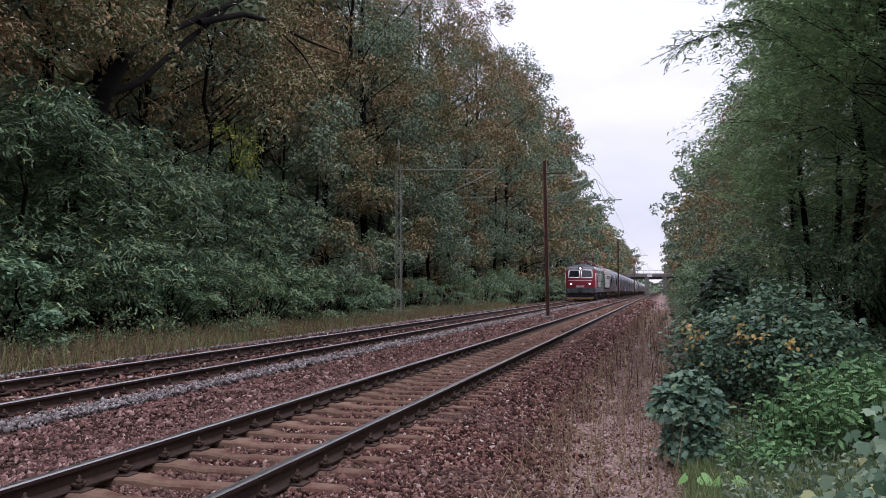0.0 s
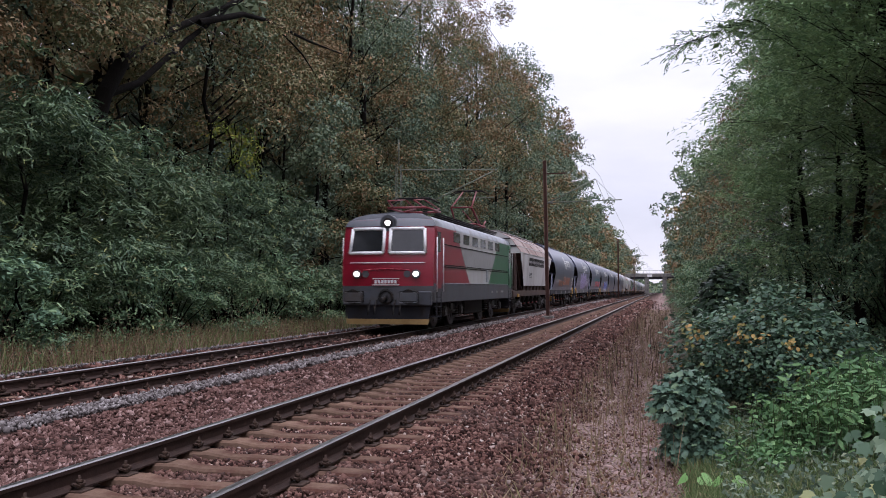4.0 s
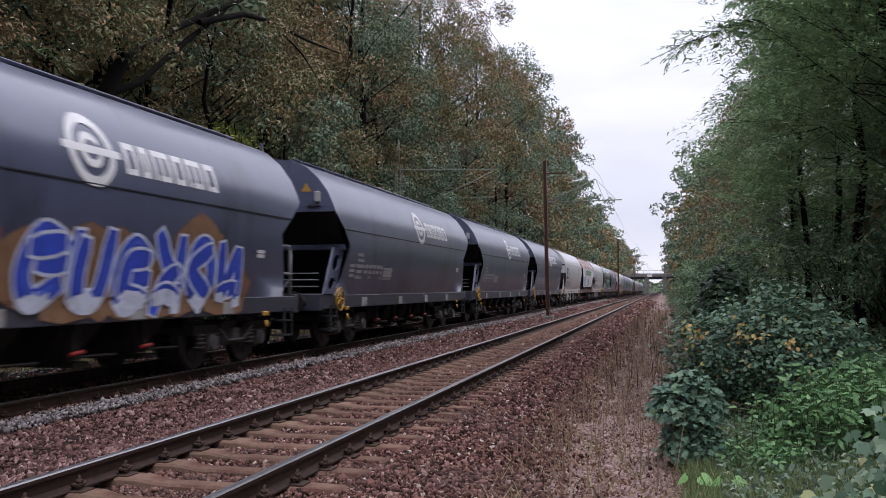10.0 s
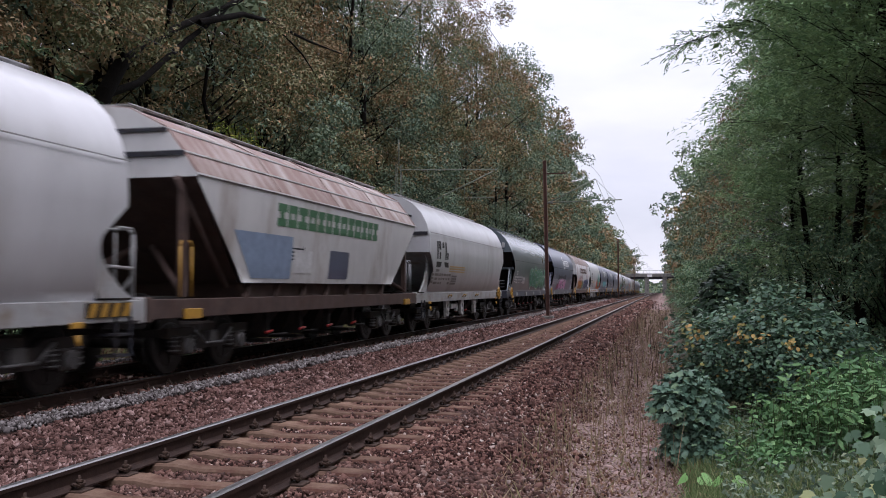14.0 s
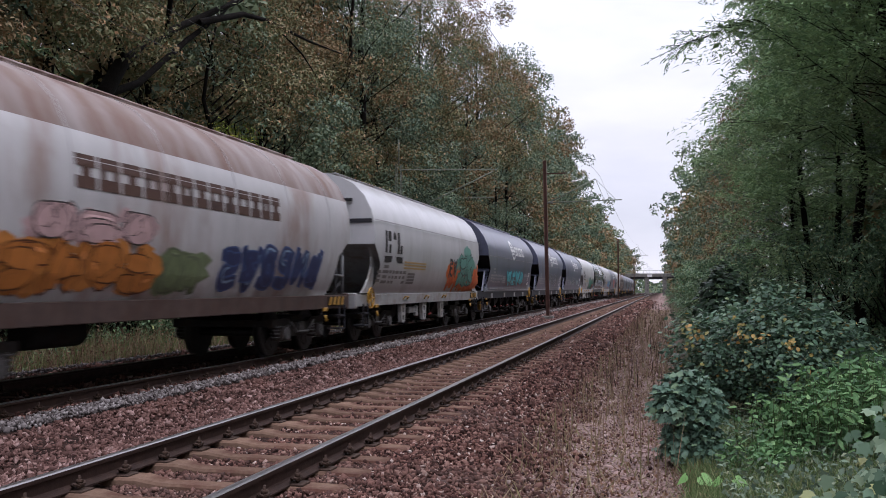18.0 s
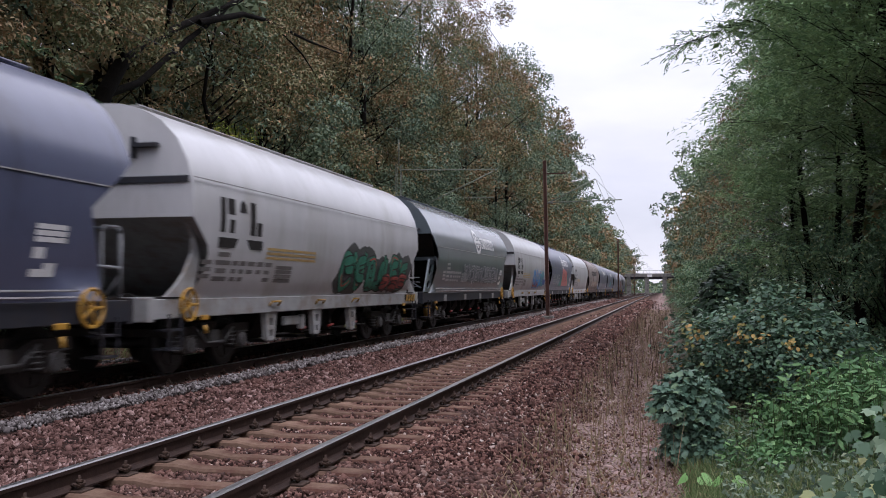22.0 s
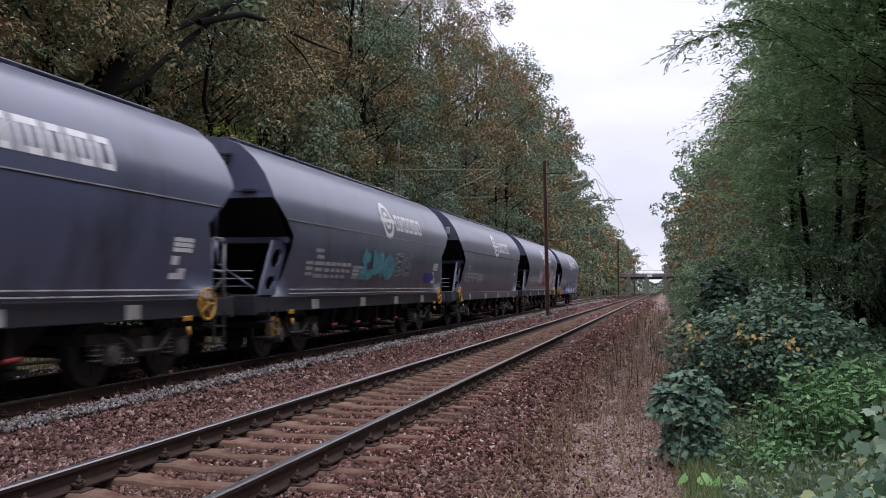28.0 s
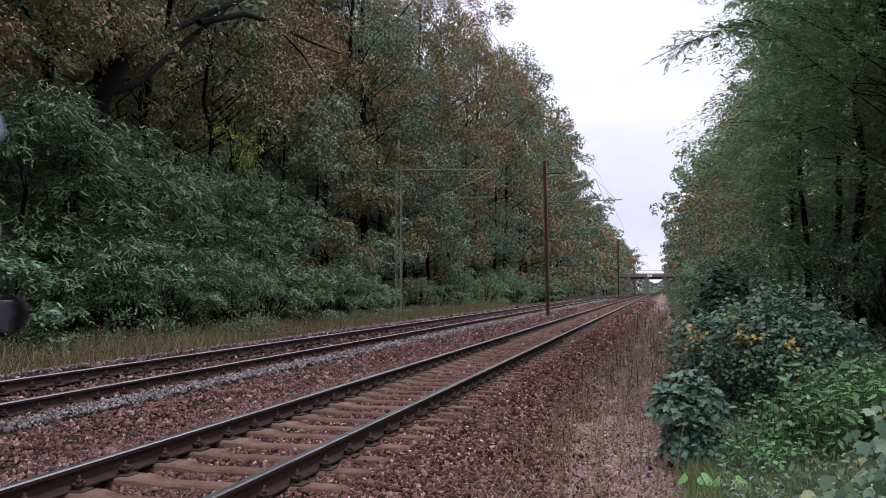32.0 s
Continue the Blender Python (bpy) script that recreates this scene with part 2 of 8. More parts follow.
M_LITTER = islands("dry_leaf_litter", [(0.0, (0.117, 0.063, 0.036)), (0.6, (0.216, 0.126, 0.081)), (0.9, (0.306, 0.216, 0.153)), (1.0, (0.495, 0.414, 0.342))], 0.8)
M_STALK = islands("dark_dead_stalks", [(0.0, (0.03, 0.02, 0.016)), (0.7, (0.07, 0.045, 0.035)), (1.0, (0.13, 0.09, 0.07))], 0.85)
M_STEM = surface("green_stem", (0.05, 0.08, 0.03), (0.09, 0.12, 0.05), 9, 0.7)
M_BALLAST = islands("brown_ballast_stone", [(0.0, (0.016, 0.008, 0.007)), (0.35, (0.07, 0.034, 0.028)), (0.75, (0.17, 0.088, 0.071)), (0.95, (0.26, 0.16, 0.13)), (1.0, (0.48, 0.41, 0.37))], 0.9, patch=0.45, patch_scale=0.5, patch_colour=(0.105, 0.066, 0.056))
M_PATH = islands("pinkish_path_gravel", [(0.0, (0.0625, 0.0375, 0.0325)), (0.4, (0.1750, 0.1150, 0.1025)), (0.8, (0.3125, 0.2188, 0.1975)), (1.0, (0.5250, 0.4250, 0.3875))], 0.9)
M_BALLAST_PALE = islands("pale_grey_ballast_stone", [(0.0, (0.0715, 0.0602, 0.0585)), (0.4, (0.1428, 0.1263, 0.1234)), (0.8, (0.2261, 0.2037, 0.2009)), (1.0, (0.3273, 0.3041, 0.2984))], 0.9)
M_BALLAST_GREY = islands("grey_brown_ballast_stone", [(0.0, (0.0330, 0.0171, 0.0142)), (0.4, (0.1045, 0.0570, 0.0494)), (0.85, (0.1870, 0.1092, 0.0950)), (1.0, (0.3300, 0.2280, 0.2090))], 0.9, patch=0.5, patch_scale=0.6, patch_colour=(0.12, 0.062, 0.05))


# ---- building helpers ----
def part(name, bm, material, parent=None, label="", smooth=False):
    """Links a bmesh (or mesh) as one mesh object under a thing or a part."""
    if isinstance(bm, bmesh.types.BMesh):
        me = bpy.data.meshes.new(name)
        bm.to_mesh(me)
        bm.free()
    else:
        me = bm
    mats = material if isinstance(material, (list, tuple)) else [material]
    if not me.materials:
        for m in mats:
            me.materials.append(m)
    if smooth:
        me.polygons.foreach_set("use_smooth", np.ones(len(me.polygons), bool))
    ob = new(name, me)
    if parent:
        ob.parent = parent
    if label:
        ob["label"] = label
    return ob


def split(name, bm, material, parent, label="", smooth=False):
    """Links each loose piece of a bmesh as a part of its own."""
    todo = set(bm.verts)
    while todo:
        v = todo.pop()
        piece, edge = {v}, [v]
        while edge:
            for e in edge.pop().link_edges:
                for w in e.verts:
                    if w not in piece:
                        piece.add(w)
                        edge.append(w)
        todo -= piece
        one = bmesh.new()
        made = {w: one.verts.new(w.co) for w in bm.verts if w in piece}
        for f in bm.faces:
            if f.verts[0] in piece:
                g = one.faces.new([made[w] for w in f.verts])
                g.smooth, g.material_index = f.smooth, f.material_index
        part(name, one, material, parent, label, smooth)
    bm.free()


def thing(name, label, category, group="", kind="", at=None):
    ob = new(name)
    ob.empty_display_size = 0.1
    if at is not None:
        ob.matrix_basis = at
    return tagged(ob, label, category, group, kind)


def box(bm, x0, x1, y0, y1, z0, z1, mat=0, cut=0.0, m=None):
    """A box; cut chamfers its edges."""
    if cut:
        t = bmesh.new()
        box(t, x0, x1, y0, y1, z0, z1, mat)
        bmesh.ops.bevel(t, geom=t.edges[:], offset=cut, segments=1, affect="EDGES")
        join(bm, t, m, mat)
        return
    c = [Vector((x, y, z)) for x in (x0, x1) for y in (y0, y1) for z in (z0, z1)]
    v = [bm.verts.new(m @ p if m else p) for p in c]
    for q in ((0, 1, 3, 2), (4, 6, 7, 5), (0, 4, 5, 1), (2, 3, 7, 6), (0, 2, 6, 4), (1, 5, 7, 3)):
        bm.faces.new([v[i] for i in q]).material_index = mat


def join(bm, other, m=None, mat=None):
    seen = {}
    for v in other.verts:
        seen[v] = bm.verts.new(m @ v.co if m else v.co)
    for f in other.faces:
        g = bm.faces.new([seen[v] for v in f.verts])
        g.material_index = f.material_index if mat is None else mat
        g.smooth = f.smooth
    other.free()


def rod(bm, p, q, r, n=8, r2=None, mat=0, caps=True):
    """A round bar from p to q."""
    p, q = Vector(p), Vector(q)
    d = (q - p).normalized()
    a = d.orthogonal().normalized()
    b = d.cross(a)
    r2 = r if r2 is None else r2
    rings = []
    for c, s in ((p, r), (q, r2)):
        rings.append([bm.verts.new(c + (a * math.cos(k * 2 * math.pi / n) + b * math.sin(k * 2 * math.pi / n)) * s) for k in range(n)])
    for k in range(n):
        f = bm.faces.new((rings[0][k], rings[0][(k + 1) % n], rings[1][(k + 1) % n], rings[1][k]))
        f.material_index, f.smooth = mat, n > 5
    if caps:
        bm.faces.new(rings[0][::-1]).material_index = mat
        bm.faces.new(rings[1]).material_index = mat


def tube(bm, pts, r, n=6, mat=0):
    for a, b in zip(pts, pts[1:]):
        rod(bm, a, b, r, n, mat=mat)


def ring(bm, centre, axis, radius, thick, n=20, mat=0):
    c, ax = Vector(centre), Vector(axis).normalized()
    a = ax.orthogonal().normalized()
    b = ax.cross(a)
    pts = [c + (a * math.cos(2 * math.pi * k / n) + b * math.sin(2 * math.pi * k / n)) * radius for k in range(n + 1)]
    tube(bm, pts, thick, 5, mat)


def prism(bm, pts, axis, lo, hi, mat=0):
    """A flat outline pushed along an axis: pts are (y, z) for axis x, (x, z) for axis y, (x, y) for axis z."""
    def at(p, t):
        return (t, p[0], p[1]) if axis == "x" else (p[0], t, p[1]) if axis == "y" else (p[0], p[1], t)
    a = [bm.verts.new(at(p, lo)) for p in pts]
    b = [bm.verts.new(at(p, hi)) for p in pts]
    for i in range(len(pts)):
        j = (i + 1) % len(pts)
        bm.faces.new((a[i], a[j], b[j], b[i])).material_index = mat
    bm.faces.new(a[::-1]).material_index = mat
    bm.faces.new(b).material_index = mat
    bmesh.ops.recalc_face_normals(bm, faces=bm.faces[-len(pts) - 2:] if False else bm.faces[:])


def quads(name, verts, mat, per=4):
    """A mesh of loose faces with `per` corners each, from an array of corner positions."""
    me = bpy.data.meshes.new(name)
    nv = len(verts)
    nf = nv // per
    me.vertices.add(nv)
    me.vertices.foreach_set("co", np.asarray(verts, np.float32).ravel())
    me.loops.add(nv)
    me.loops.foreach_set("vertex_index", np.arange(nv, dtype=np.int32))
    me.polygons.add(nf)
    me.polygons.foreach_set("loop_start", np.arange(0, nv, per, dtype=np.int32))
    me.polygons.foreach_set("loop_total", np.full(nf, per, np.int32))
    me.update(calc_edges=True)
    if mat:
        me.materials.append(mat)
    return me


def unit(v):
    return v / np.maximum(np.linalg.norm(v, axis=-1, keepdims=True), 1e-9)


def leaf_quads(rng, centres, size, out=None, droop=0.35, width=0.55):
    """Pointed leaf blades at the centres, facing roughly out and up."""
    n = len(centres)
    nrm = rng.normal(0, 1, (n, 3)) * 0.75 + (0 if out is None else out) + np.array([0, 0, 0.55])
    nrm = unit(nrm)
    a = rng.normal(0, 1, (n, 3)) - np.array([0, 0, droop])
    a = unit(a - (a * nrm).sum(1, keepdims=True) * nrm)
    b = np.cross(nrm, a)
    s = (np.broadcast_to(size, (n,)) * rng.uniform(0.65, 1.3, n))[:, None]
    w = width * s * 0.5
    mid = centres + a * s * 0.05
    v = np.stack([centres - a * s * 0.5, mid + b * w + nrm * s * 0.07, centres + a * s * 0.5 - nrm * s * 0.08, mid - b * w + nrm * s * 0.07], 1)
    return v.reshape(-1, 3)


def darts(rng, centres, size, out=None, width=0.5, level=0.0):
    """Small three-cornered leaves facing out and up; level holds them flat, in layers."""
    n = len(centres)
    nrm = rng.normal(0, 1, (n, 3)) * (0.75 - 0.4 * level) + (0 if out is None else out * (1 - level)) + np.array([0, 0, 0.5 + 0.6 * level])
    nrm = unit(nrm)
    a = rng.normal(0, 1, (n, 3)) - np.array([0, 0, 0.35])
    if out is not None:
        a = a * (1 - 0.4 * level) + out * level
    a = unit(a - (a * nrm).sum(1, keepdims=True) * nrm)
    b = np.cross(nrm, a)
    s = (np.broadcast_to(size, (n,)) * rng.uniform(0.6, 1.35, n))[:, None]
    w = width * s * 0.5
    v = np.stack([centres - a * s * 0.32 + b * w, centres - a * s * 0.42 - b * w * rng.uniform(0.6, 1.1, (n, 1)), centres + a * s * 0.58 - nrm * s * 0.1], 1)
    return v.reshape(-1, 3)


def clumps(rng, centres, radii, count, flat=0.75):
    """Leaf places gathered in clumps; returns the places and their outward ways."""
    k = rng.integers(0, len(centres), count)
    d = unit(unit(rng.normal(0, 1, (count, 3))) + np.array([0, 0, 0.3]))
    r = radii[k] * rng.uniform(0.25, 1.0, count) ** 0.6
    off = d * r[:, None] * np.array([1, 1, flat])
    return centres[k] + off, d


def layers(rng, centres, radii, count):
    """Leaf places on thin drooping fans, one above the other with gaps between."""
    k = rng.integers(0, len(centres), count)
    a = rng.uniform(0, 2 * np.pi, count)
    tilt = rng.normal(0, 0.22, (len(centres), 2))[k]
    r = np.sqrt(rng.uniform(0, 1, count)) * (1 + 0.25 * np.sin(3 * a + k)) * radii[k]
    x, y = r * np.cos(a), r * np.sin(a)
    z = -0.32 * r * r / radii[k] + tilt[:, 0] * x + tilt[:, 1] * y + rng.normal(0, 0.07, count)
    d = unit(np.stack([x, y, np.full(count, 0.25)], 1))
    return centres[k] + np.stack([x, y, z], 1), d


def bend(y):
    """Sideways and vertical drift of the line in the distance."""
    t = max(0.0, y - 45.0)
    k = t * t / 220.0 if t < 110 else t - 55.0
    return -0.0052 * k, -0.0042 * k


# ---- ground ----
NEAR, FAR_T = -3.65, -8.35
PROFILE = [(-900, -0.3), (-60, -0.3), (-24, -0.1), (-16, -0.15), (-13, -0.35), (-11.9, -0.52), (-11.25, -0.36), (-10.75, -0.15), (-10.2, -0.08), (-9.8, -0.16),
           (-6.9, -0.185), (-6.4, -0.22), (-5.9, -0.33), (-5.5, -0.32), (-5.1, -0.22), (-4.55, -0.205), (-4.42, -0.25), (-2.88, -0.25), (-2.75, -0.205), (-2.2, -0.22), (-1.8, -0.28), (-1.2, -0.42), (-0.6, -0.50),
           (0.6, -0.46), (1.5, -0.35), (3, -0.2), (6, 0.1), (12, 0.3), (60, 0.3), (900, 0.3)]


def ground_z(x, y):
    xs = [p[0] for p in PROFILE]
    zs = [p[1] for p in PROFILE]
    return float(np.interp(x - bend(y)[0], xs, zs)) + bend(y)[1]


def build_ground():
    m = bpy.data.materials.new("trackside_ground")
    m.use_nodes = True
    n, l = m.node_tree.nodes, m.node_tree.links
    b = n["Principled BSDF"]
    g = n.new("ShaderNodeNewGeometry")
    sp = n.new("ShaderNodeSeparateXYZ")
    l.new(g.outputs["Position"], sp.inputs[0])
    big = n.new("ShaderNodeTexNoise")
    big.inputs["Scale"].default_value, big.inputs["Detail"].default_value = 0.9, 6
    l.new(g.outputs["Position"], big.inputs[0])
    wob = n.new("ShaderNodeMath")
    wob.operation = "MULTIPLY_ADD"
    wob.inputs[1].default_value = 1.6
    l.new(big.outputs[0], wob.inputs[0])
    l.new(sp.outputs[0], wob.inputs[2])
    mr = n.new("ShaderNodeMapRange")
    mr.inputs[1].default_value, mr.inputs[2].default_value = -19.2, 5.8
    l.new(wob.outputs[0], mr.inputs[0])
    r = n.new("ShaderNodeValToRGB")
    # Ballast bed and bank soil darkened for the shade between stones and plants.
    stops = [(0.0, (0.035, 0.028, 0.018)), (0.24, (0.04, 0.034, 0.02)), (0.30, (0.085, 0.06, 0.04)), (0.335, (0.075, 0.048, 0.037)),
             (0.37, (0.03, 0.018, 0.015)), (0.68, (0.03, 0.017, 0.014)), (0.70, (0.06, 0.036, 0.03)), (0.735, (0.15, 0.10, 0.088)), (0.758, (0.25, 0.178, 0.16)), (0.80, (0.235, 0.165, 0.148)), (0.825, (0.045, 0.046, 0.022)), (1.0, (0.035, 0.035, 0.018))]
    while len(r.color_ramp.elements) < len(stops):
        r.color_ramp.elements.new(0.5)
    for e, (p, c) in zip(r.color_ramp.elements, stops):
        e.position, e.color = p, (*c, 1)
    l.new(mr.outputs[0], r.inputs[0])
    vo = n.new("ShaderNodeTexVoronoi")
    vo.inputs["Scale"].default_value = 17
    l.new(g.outputs["Position"], vo.inputs[0])
    vr = n.new("ShaderNodeHueSaturation")
    mv = n.new("ShaderNodeMapRange")
    mv.inputs[3].default_value, mv.inputs[4].default_value = 0.6, 1.45
    sc = n.new("ShaderNodeSeparateColor")
    l.new(vo.outputs["Color"], sc.inputs[0])
    l.new(sc.outputs[0], mv.inputs[0])
    l.new(mv.outputs[0], vr.inputs["Value"])
    l.new(r.outputs[0], vr.inputs["Color"])
    l.new(vr.outputs[0], b.inputs["Base Color"])
    b.inputs["Roughness"].default_value = 0.95
    b.inputs["Specular IOR Level"].default_value = 0.08
    bp = n.new("ShaderNodeBump")
    bp.inputs["Strength"].default_value, bp.inputs["Distance"].default_value = 0.9, 0.04
    bp.invert = True
    l.new(vo.outputs["Distance"], bp.inputs["Height"])
    l.new(bp.outputs[0], b.inputs["Normal"])
    xs = [p[0] for p in PROFILE]
    fine = sorted(set(xs + [x * 0.35 for x in range(-40, 12)]))
    ys = [-900, -300, -100, -40, -20, -10] + [k * 0.7 for k in range(-7, 60)] + [44, 48, 54, 60, 70, 80, 95, 110, 130, 155, 190, 240, 300, 400, 600, 1000, 2000, 3500]
    verts, faces = [], []
    rng = np.random.default_rng(5)
    for y in ys:
        for x in fine:
            rough = 0.012 if (-14 < x < 4 and -6 < y < 45) else 0
            verts.append((x + bend(y)[0], y, ground_z(x + bend(y)[0], y) + rng.normal(0, 1) * rough))
    w = len(fine)
    for j in range(len(ys) - 1):
        for i in range(w - 1):
            faces.append((j * w + i, j * w + i + 1, (j + 1) * w + i + 1, (j + 1) * w + i))
    me = bpy.data.meshes.new("ground")
    me.from_pydata(verts, [], faces)
    ob = part("ground", me, m, smooth=True)
    tagged(ob, "brown gravelly trackside ground with dry grass verges", "ground", kind="structure")


build_ground()


# ---- the two tracks ----
def rail_mesh(x, z, ys):
    sec = [(-0.075, -0.172), (0.075, -0.172), (0.075, -0.160), (0.02, -0.142), (0.009, -0.13), (0.009, -0.05), (0.034, -0.038), (0.036, -0.010), (0.026, 0.0),
           (-0.026, 0.0), (-0.036, -0.010), (-0.034, -0.038), (-0.009, -0.05), (-0.009, -0.13), (-0.02, -0.142), (-0.075, -0.160)]
    bm = bmesh.new()
    rows = []
    for y in ys:
        dx, dz = bend(y)
        rows.append([bm.verts.new((x + dx + a, y, z + dz + b)) for a, b in sec])
    k = len(sec)
    for p, q in zip(rows, rows[1:]):
        for i in range(k):
            f = bm.faces.new((p[i], q[i], q[(i + 1) % k], p[(i + 1) % k]))
            f.material_index = 1 if i in (7, 8, 9) else 0
    bm.faces.new(rows[0])
    bm.faces.new(rows[-1][::-1])
    return bm


YS = [-60, -20, 0, 10, 20, 30, 40] + list(range(45, 160, 6)) + [180, 220, 280, 360, 500, 700, 1000]
SLEEPER_STEP = 0.61


def sleeper_mesh():
    """A concrete sleeper, waisted in the middle with sloped shoulders."""
    bm = bmesh.new()
    rows = []
    for x, w, h in ((-1.28, 0.10, 0.15), (-1.2, 0.13, 0.19), (-0.5, 0.125, 0.20), (-0.3, 0.10, 0.165), (0.3, 0.10, 0.165), (0.5, 0.125, 0.20), (1.2, 0.13, 0.19), (1.28, 0.10, 0.15)):
        rows.append([bm.verts.new(p) for p in ((x, -w - 0.02, -0.2), (x, -w, h - 0.22), (x, -w + 0.02, h - 0.2), (x, w - 0.02, h - 0.2), (x, w, h - 0.22), (x, w + 0.02, -0.2))])
    for p, q in zip(rows, rows[1:]):
        for i in range(6):
            bm.faces.new((p[i], q[i], q[(i + 1) % 6], p[(i + 1) % 6]))
    bm.faces.new(rows[0])
    bm.faces.new(rows[-1][::-1])
    bmesh.ops.recalc_face_normals(bm, faces=bm.faces[:])
    me = bpy.data.meshes.new("sleeper")
    bm.to_mesh(me)
    bm.free()
    me.materials.append(M_SLEEPER)
    return me


def clip_mesh():
    """Rail fastening: rib plate, spring clamp and a bolt with its nut, on one side of the rail."""
    bm = bmesh.new()
    box(bm, -0.02, 0.13, -0.085, 0.085, -0.176, -0.158, cut=0.004)
    pts = [Vector((0.045 + 0.03 * math.sin(a), 0.065 * math.cos(a), -0.125 + 0.015 * math.cos(2 * a))) for a in np.linspace(0, 2 * math.pi, 11)]
    tube(bm, pts, 0.013, 5)
    rod(bm, (0.055, 0, -0.17), (0.055, 0, -0.055), 0.012, 6)
    rod(bm, (0.055, 0, -0.112), (0.055, 0, -0.085), 0.026, 6)
    box(bm, 0.02, 0.09, -0.03, 0.03, -0.125, -0.112)
    me = bpy.data.meshes.new("rail_clip")
    bm.to_mesh(me)
    bm.free()
    me.materials.append(M_CLIP)
    return me


def build_track(name, cx, first, zl, zr, label, clips_to, parts_to):
    t = thing(name, label, "railway track", kind="structure")
    part("rail", rail_mesh(cx - 0.7525, zl, YS), [M_RAIL, M_RAILTOP], t)
    part("rail", rail_mesh(cx + 0.7525, zr, YS), [M_RAIL, M_RAILTOP], t)
    sm, cm = sleeper_mesh(), clip_mesh()
    y = first
    far = bmesh.new()
    while y < 320:
        dx, dz = bend(y)
        zz = (zl + zr) / 2 - 0.172 + dz - (0.02 if cx < -6 else 0)
        if y < parts_to:
            s = new("sleeper", sm)
            s.parent = t
            s.matrix_basis = pose(cx + dx + random.uniform(-0.02, 0.02), y, zz + random.uniform(-0.004, 0.004), 0, 0, random.uniform(-0.5, 0.5))
        elif y < 200:
            box(far, cx + dx - 1.28, cx + dx + 1.28, y - 0.12, y + 0.12, zz - 0.15, zz - 0.005)
        if y < clips_to:
            for side in (-1, 1):
                for turn in (0, 180):
                    c = new("rail_clip", cm)
                    c.parent = t
                    c.matrix_basis = pose(cx + side * 0.7525 + dx + (0.045 if turn == 0 else -0.045), y, (zl if side < 0 else zr) + dz, 0, 0, turn)
        y += SLEEPER_STEP
    tagged(part("far_sleepers", far, M_SLEEPER, t), kind="stuff")
    return t


build_track("near_track", NEAR, 5.54 - 4 * SLEEPER_STEP, 0.0, 0.0, "railway track with concrete sleepers and rusty brown rails", 26, 75)
build_track("far_track", FAR_T, 5.0, 0.045, 0.0, "railway track of darker worn rails on grey ballast", 30, 60)


LUMP = np.array([[1, 0, 0], [-1, 0, 0], [0, 1, 0], [0, -1, 0], [0, 0, 1], [0, 0, -1]], float)
LUMP_FACES = np.array([[0, 2, 4], [2, 1, 4], [1, 3, 4], [3, 0, 4], [2, 0, 5], [1, 2, 5], [3, 1, 5], [0, 3, 5]])
BLOCK = np.array([[x, y, z] for x in (-0.7, 0.7) for y in (-0.7, 0.7) for z in (-0.6, 0.6)])
BLOCK_FACES = np.array([[0, 1, 3], [0, 3, 2], [4, 6, 7], [4, 7, 5], [0, 4, 5], [0, 5, 1], [2, 3, 7], [2, 7, 6], [0, 2, 6], [0, 6, 4], [1, 5, 7], [1, 7, 3]])


def stones(name, label, rng, spots, size, mat, base=LUMP, tri=LUMP_FACES):
    """Broken stones: lumps or blocks pulled out of shape."""
    n, m = len(spots), len(base)
    q = rng.normal(0, 1, (n, 3, 3))
    q, _ = np.linalg.qr(q)
    s = size[:, None] * rng.uniform(0.4, 1.35, (n, 3)) * rng.uniform(0.7, 1.25, (n, 1))
    v = base[None] * s[:, None, :] * rng.uniform(0.65, 1.3, (n, m, 1))
    v = np.einsum("nij,nkj->nki", q, v) + spots[:, None, :]
    f = (tri[None] + (np.arange(n) * m)[:, None, None]).reshape(-1, 3)
    me = bpy.data.meshes.new(name)
    me.vertices.add(n * m)
    me.vertices.foreach_set("co", v.astype(np.float32).ravel())
    me.loops.add(len(f) * 3)
    me.loops.foreach_set("vertex_index", f.astype(np.int32).ravel())
    me.polygons.add(len(f))
    me.polygons.foreach_set("loop_start", np.arange(0, len(f) * 3, 3, dtype=np.int32))
    me.polygons.foreach_set("loop_total", np.full(len(f), 3, np.int32))
    me.update(calc_edges=True)
    me.materials.append(mat)
    ob = new(name, me)
    return tagged(ob, label, "gravel", kind="stuff")


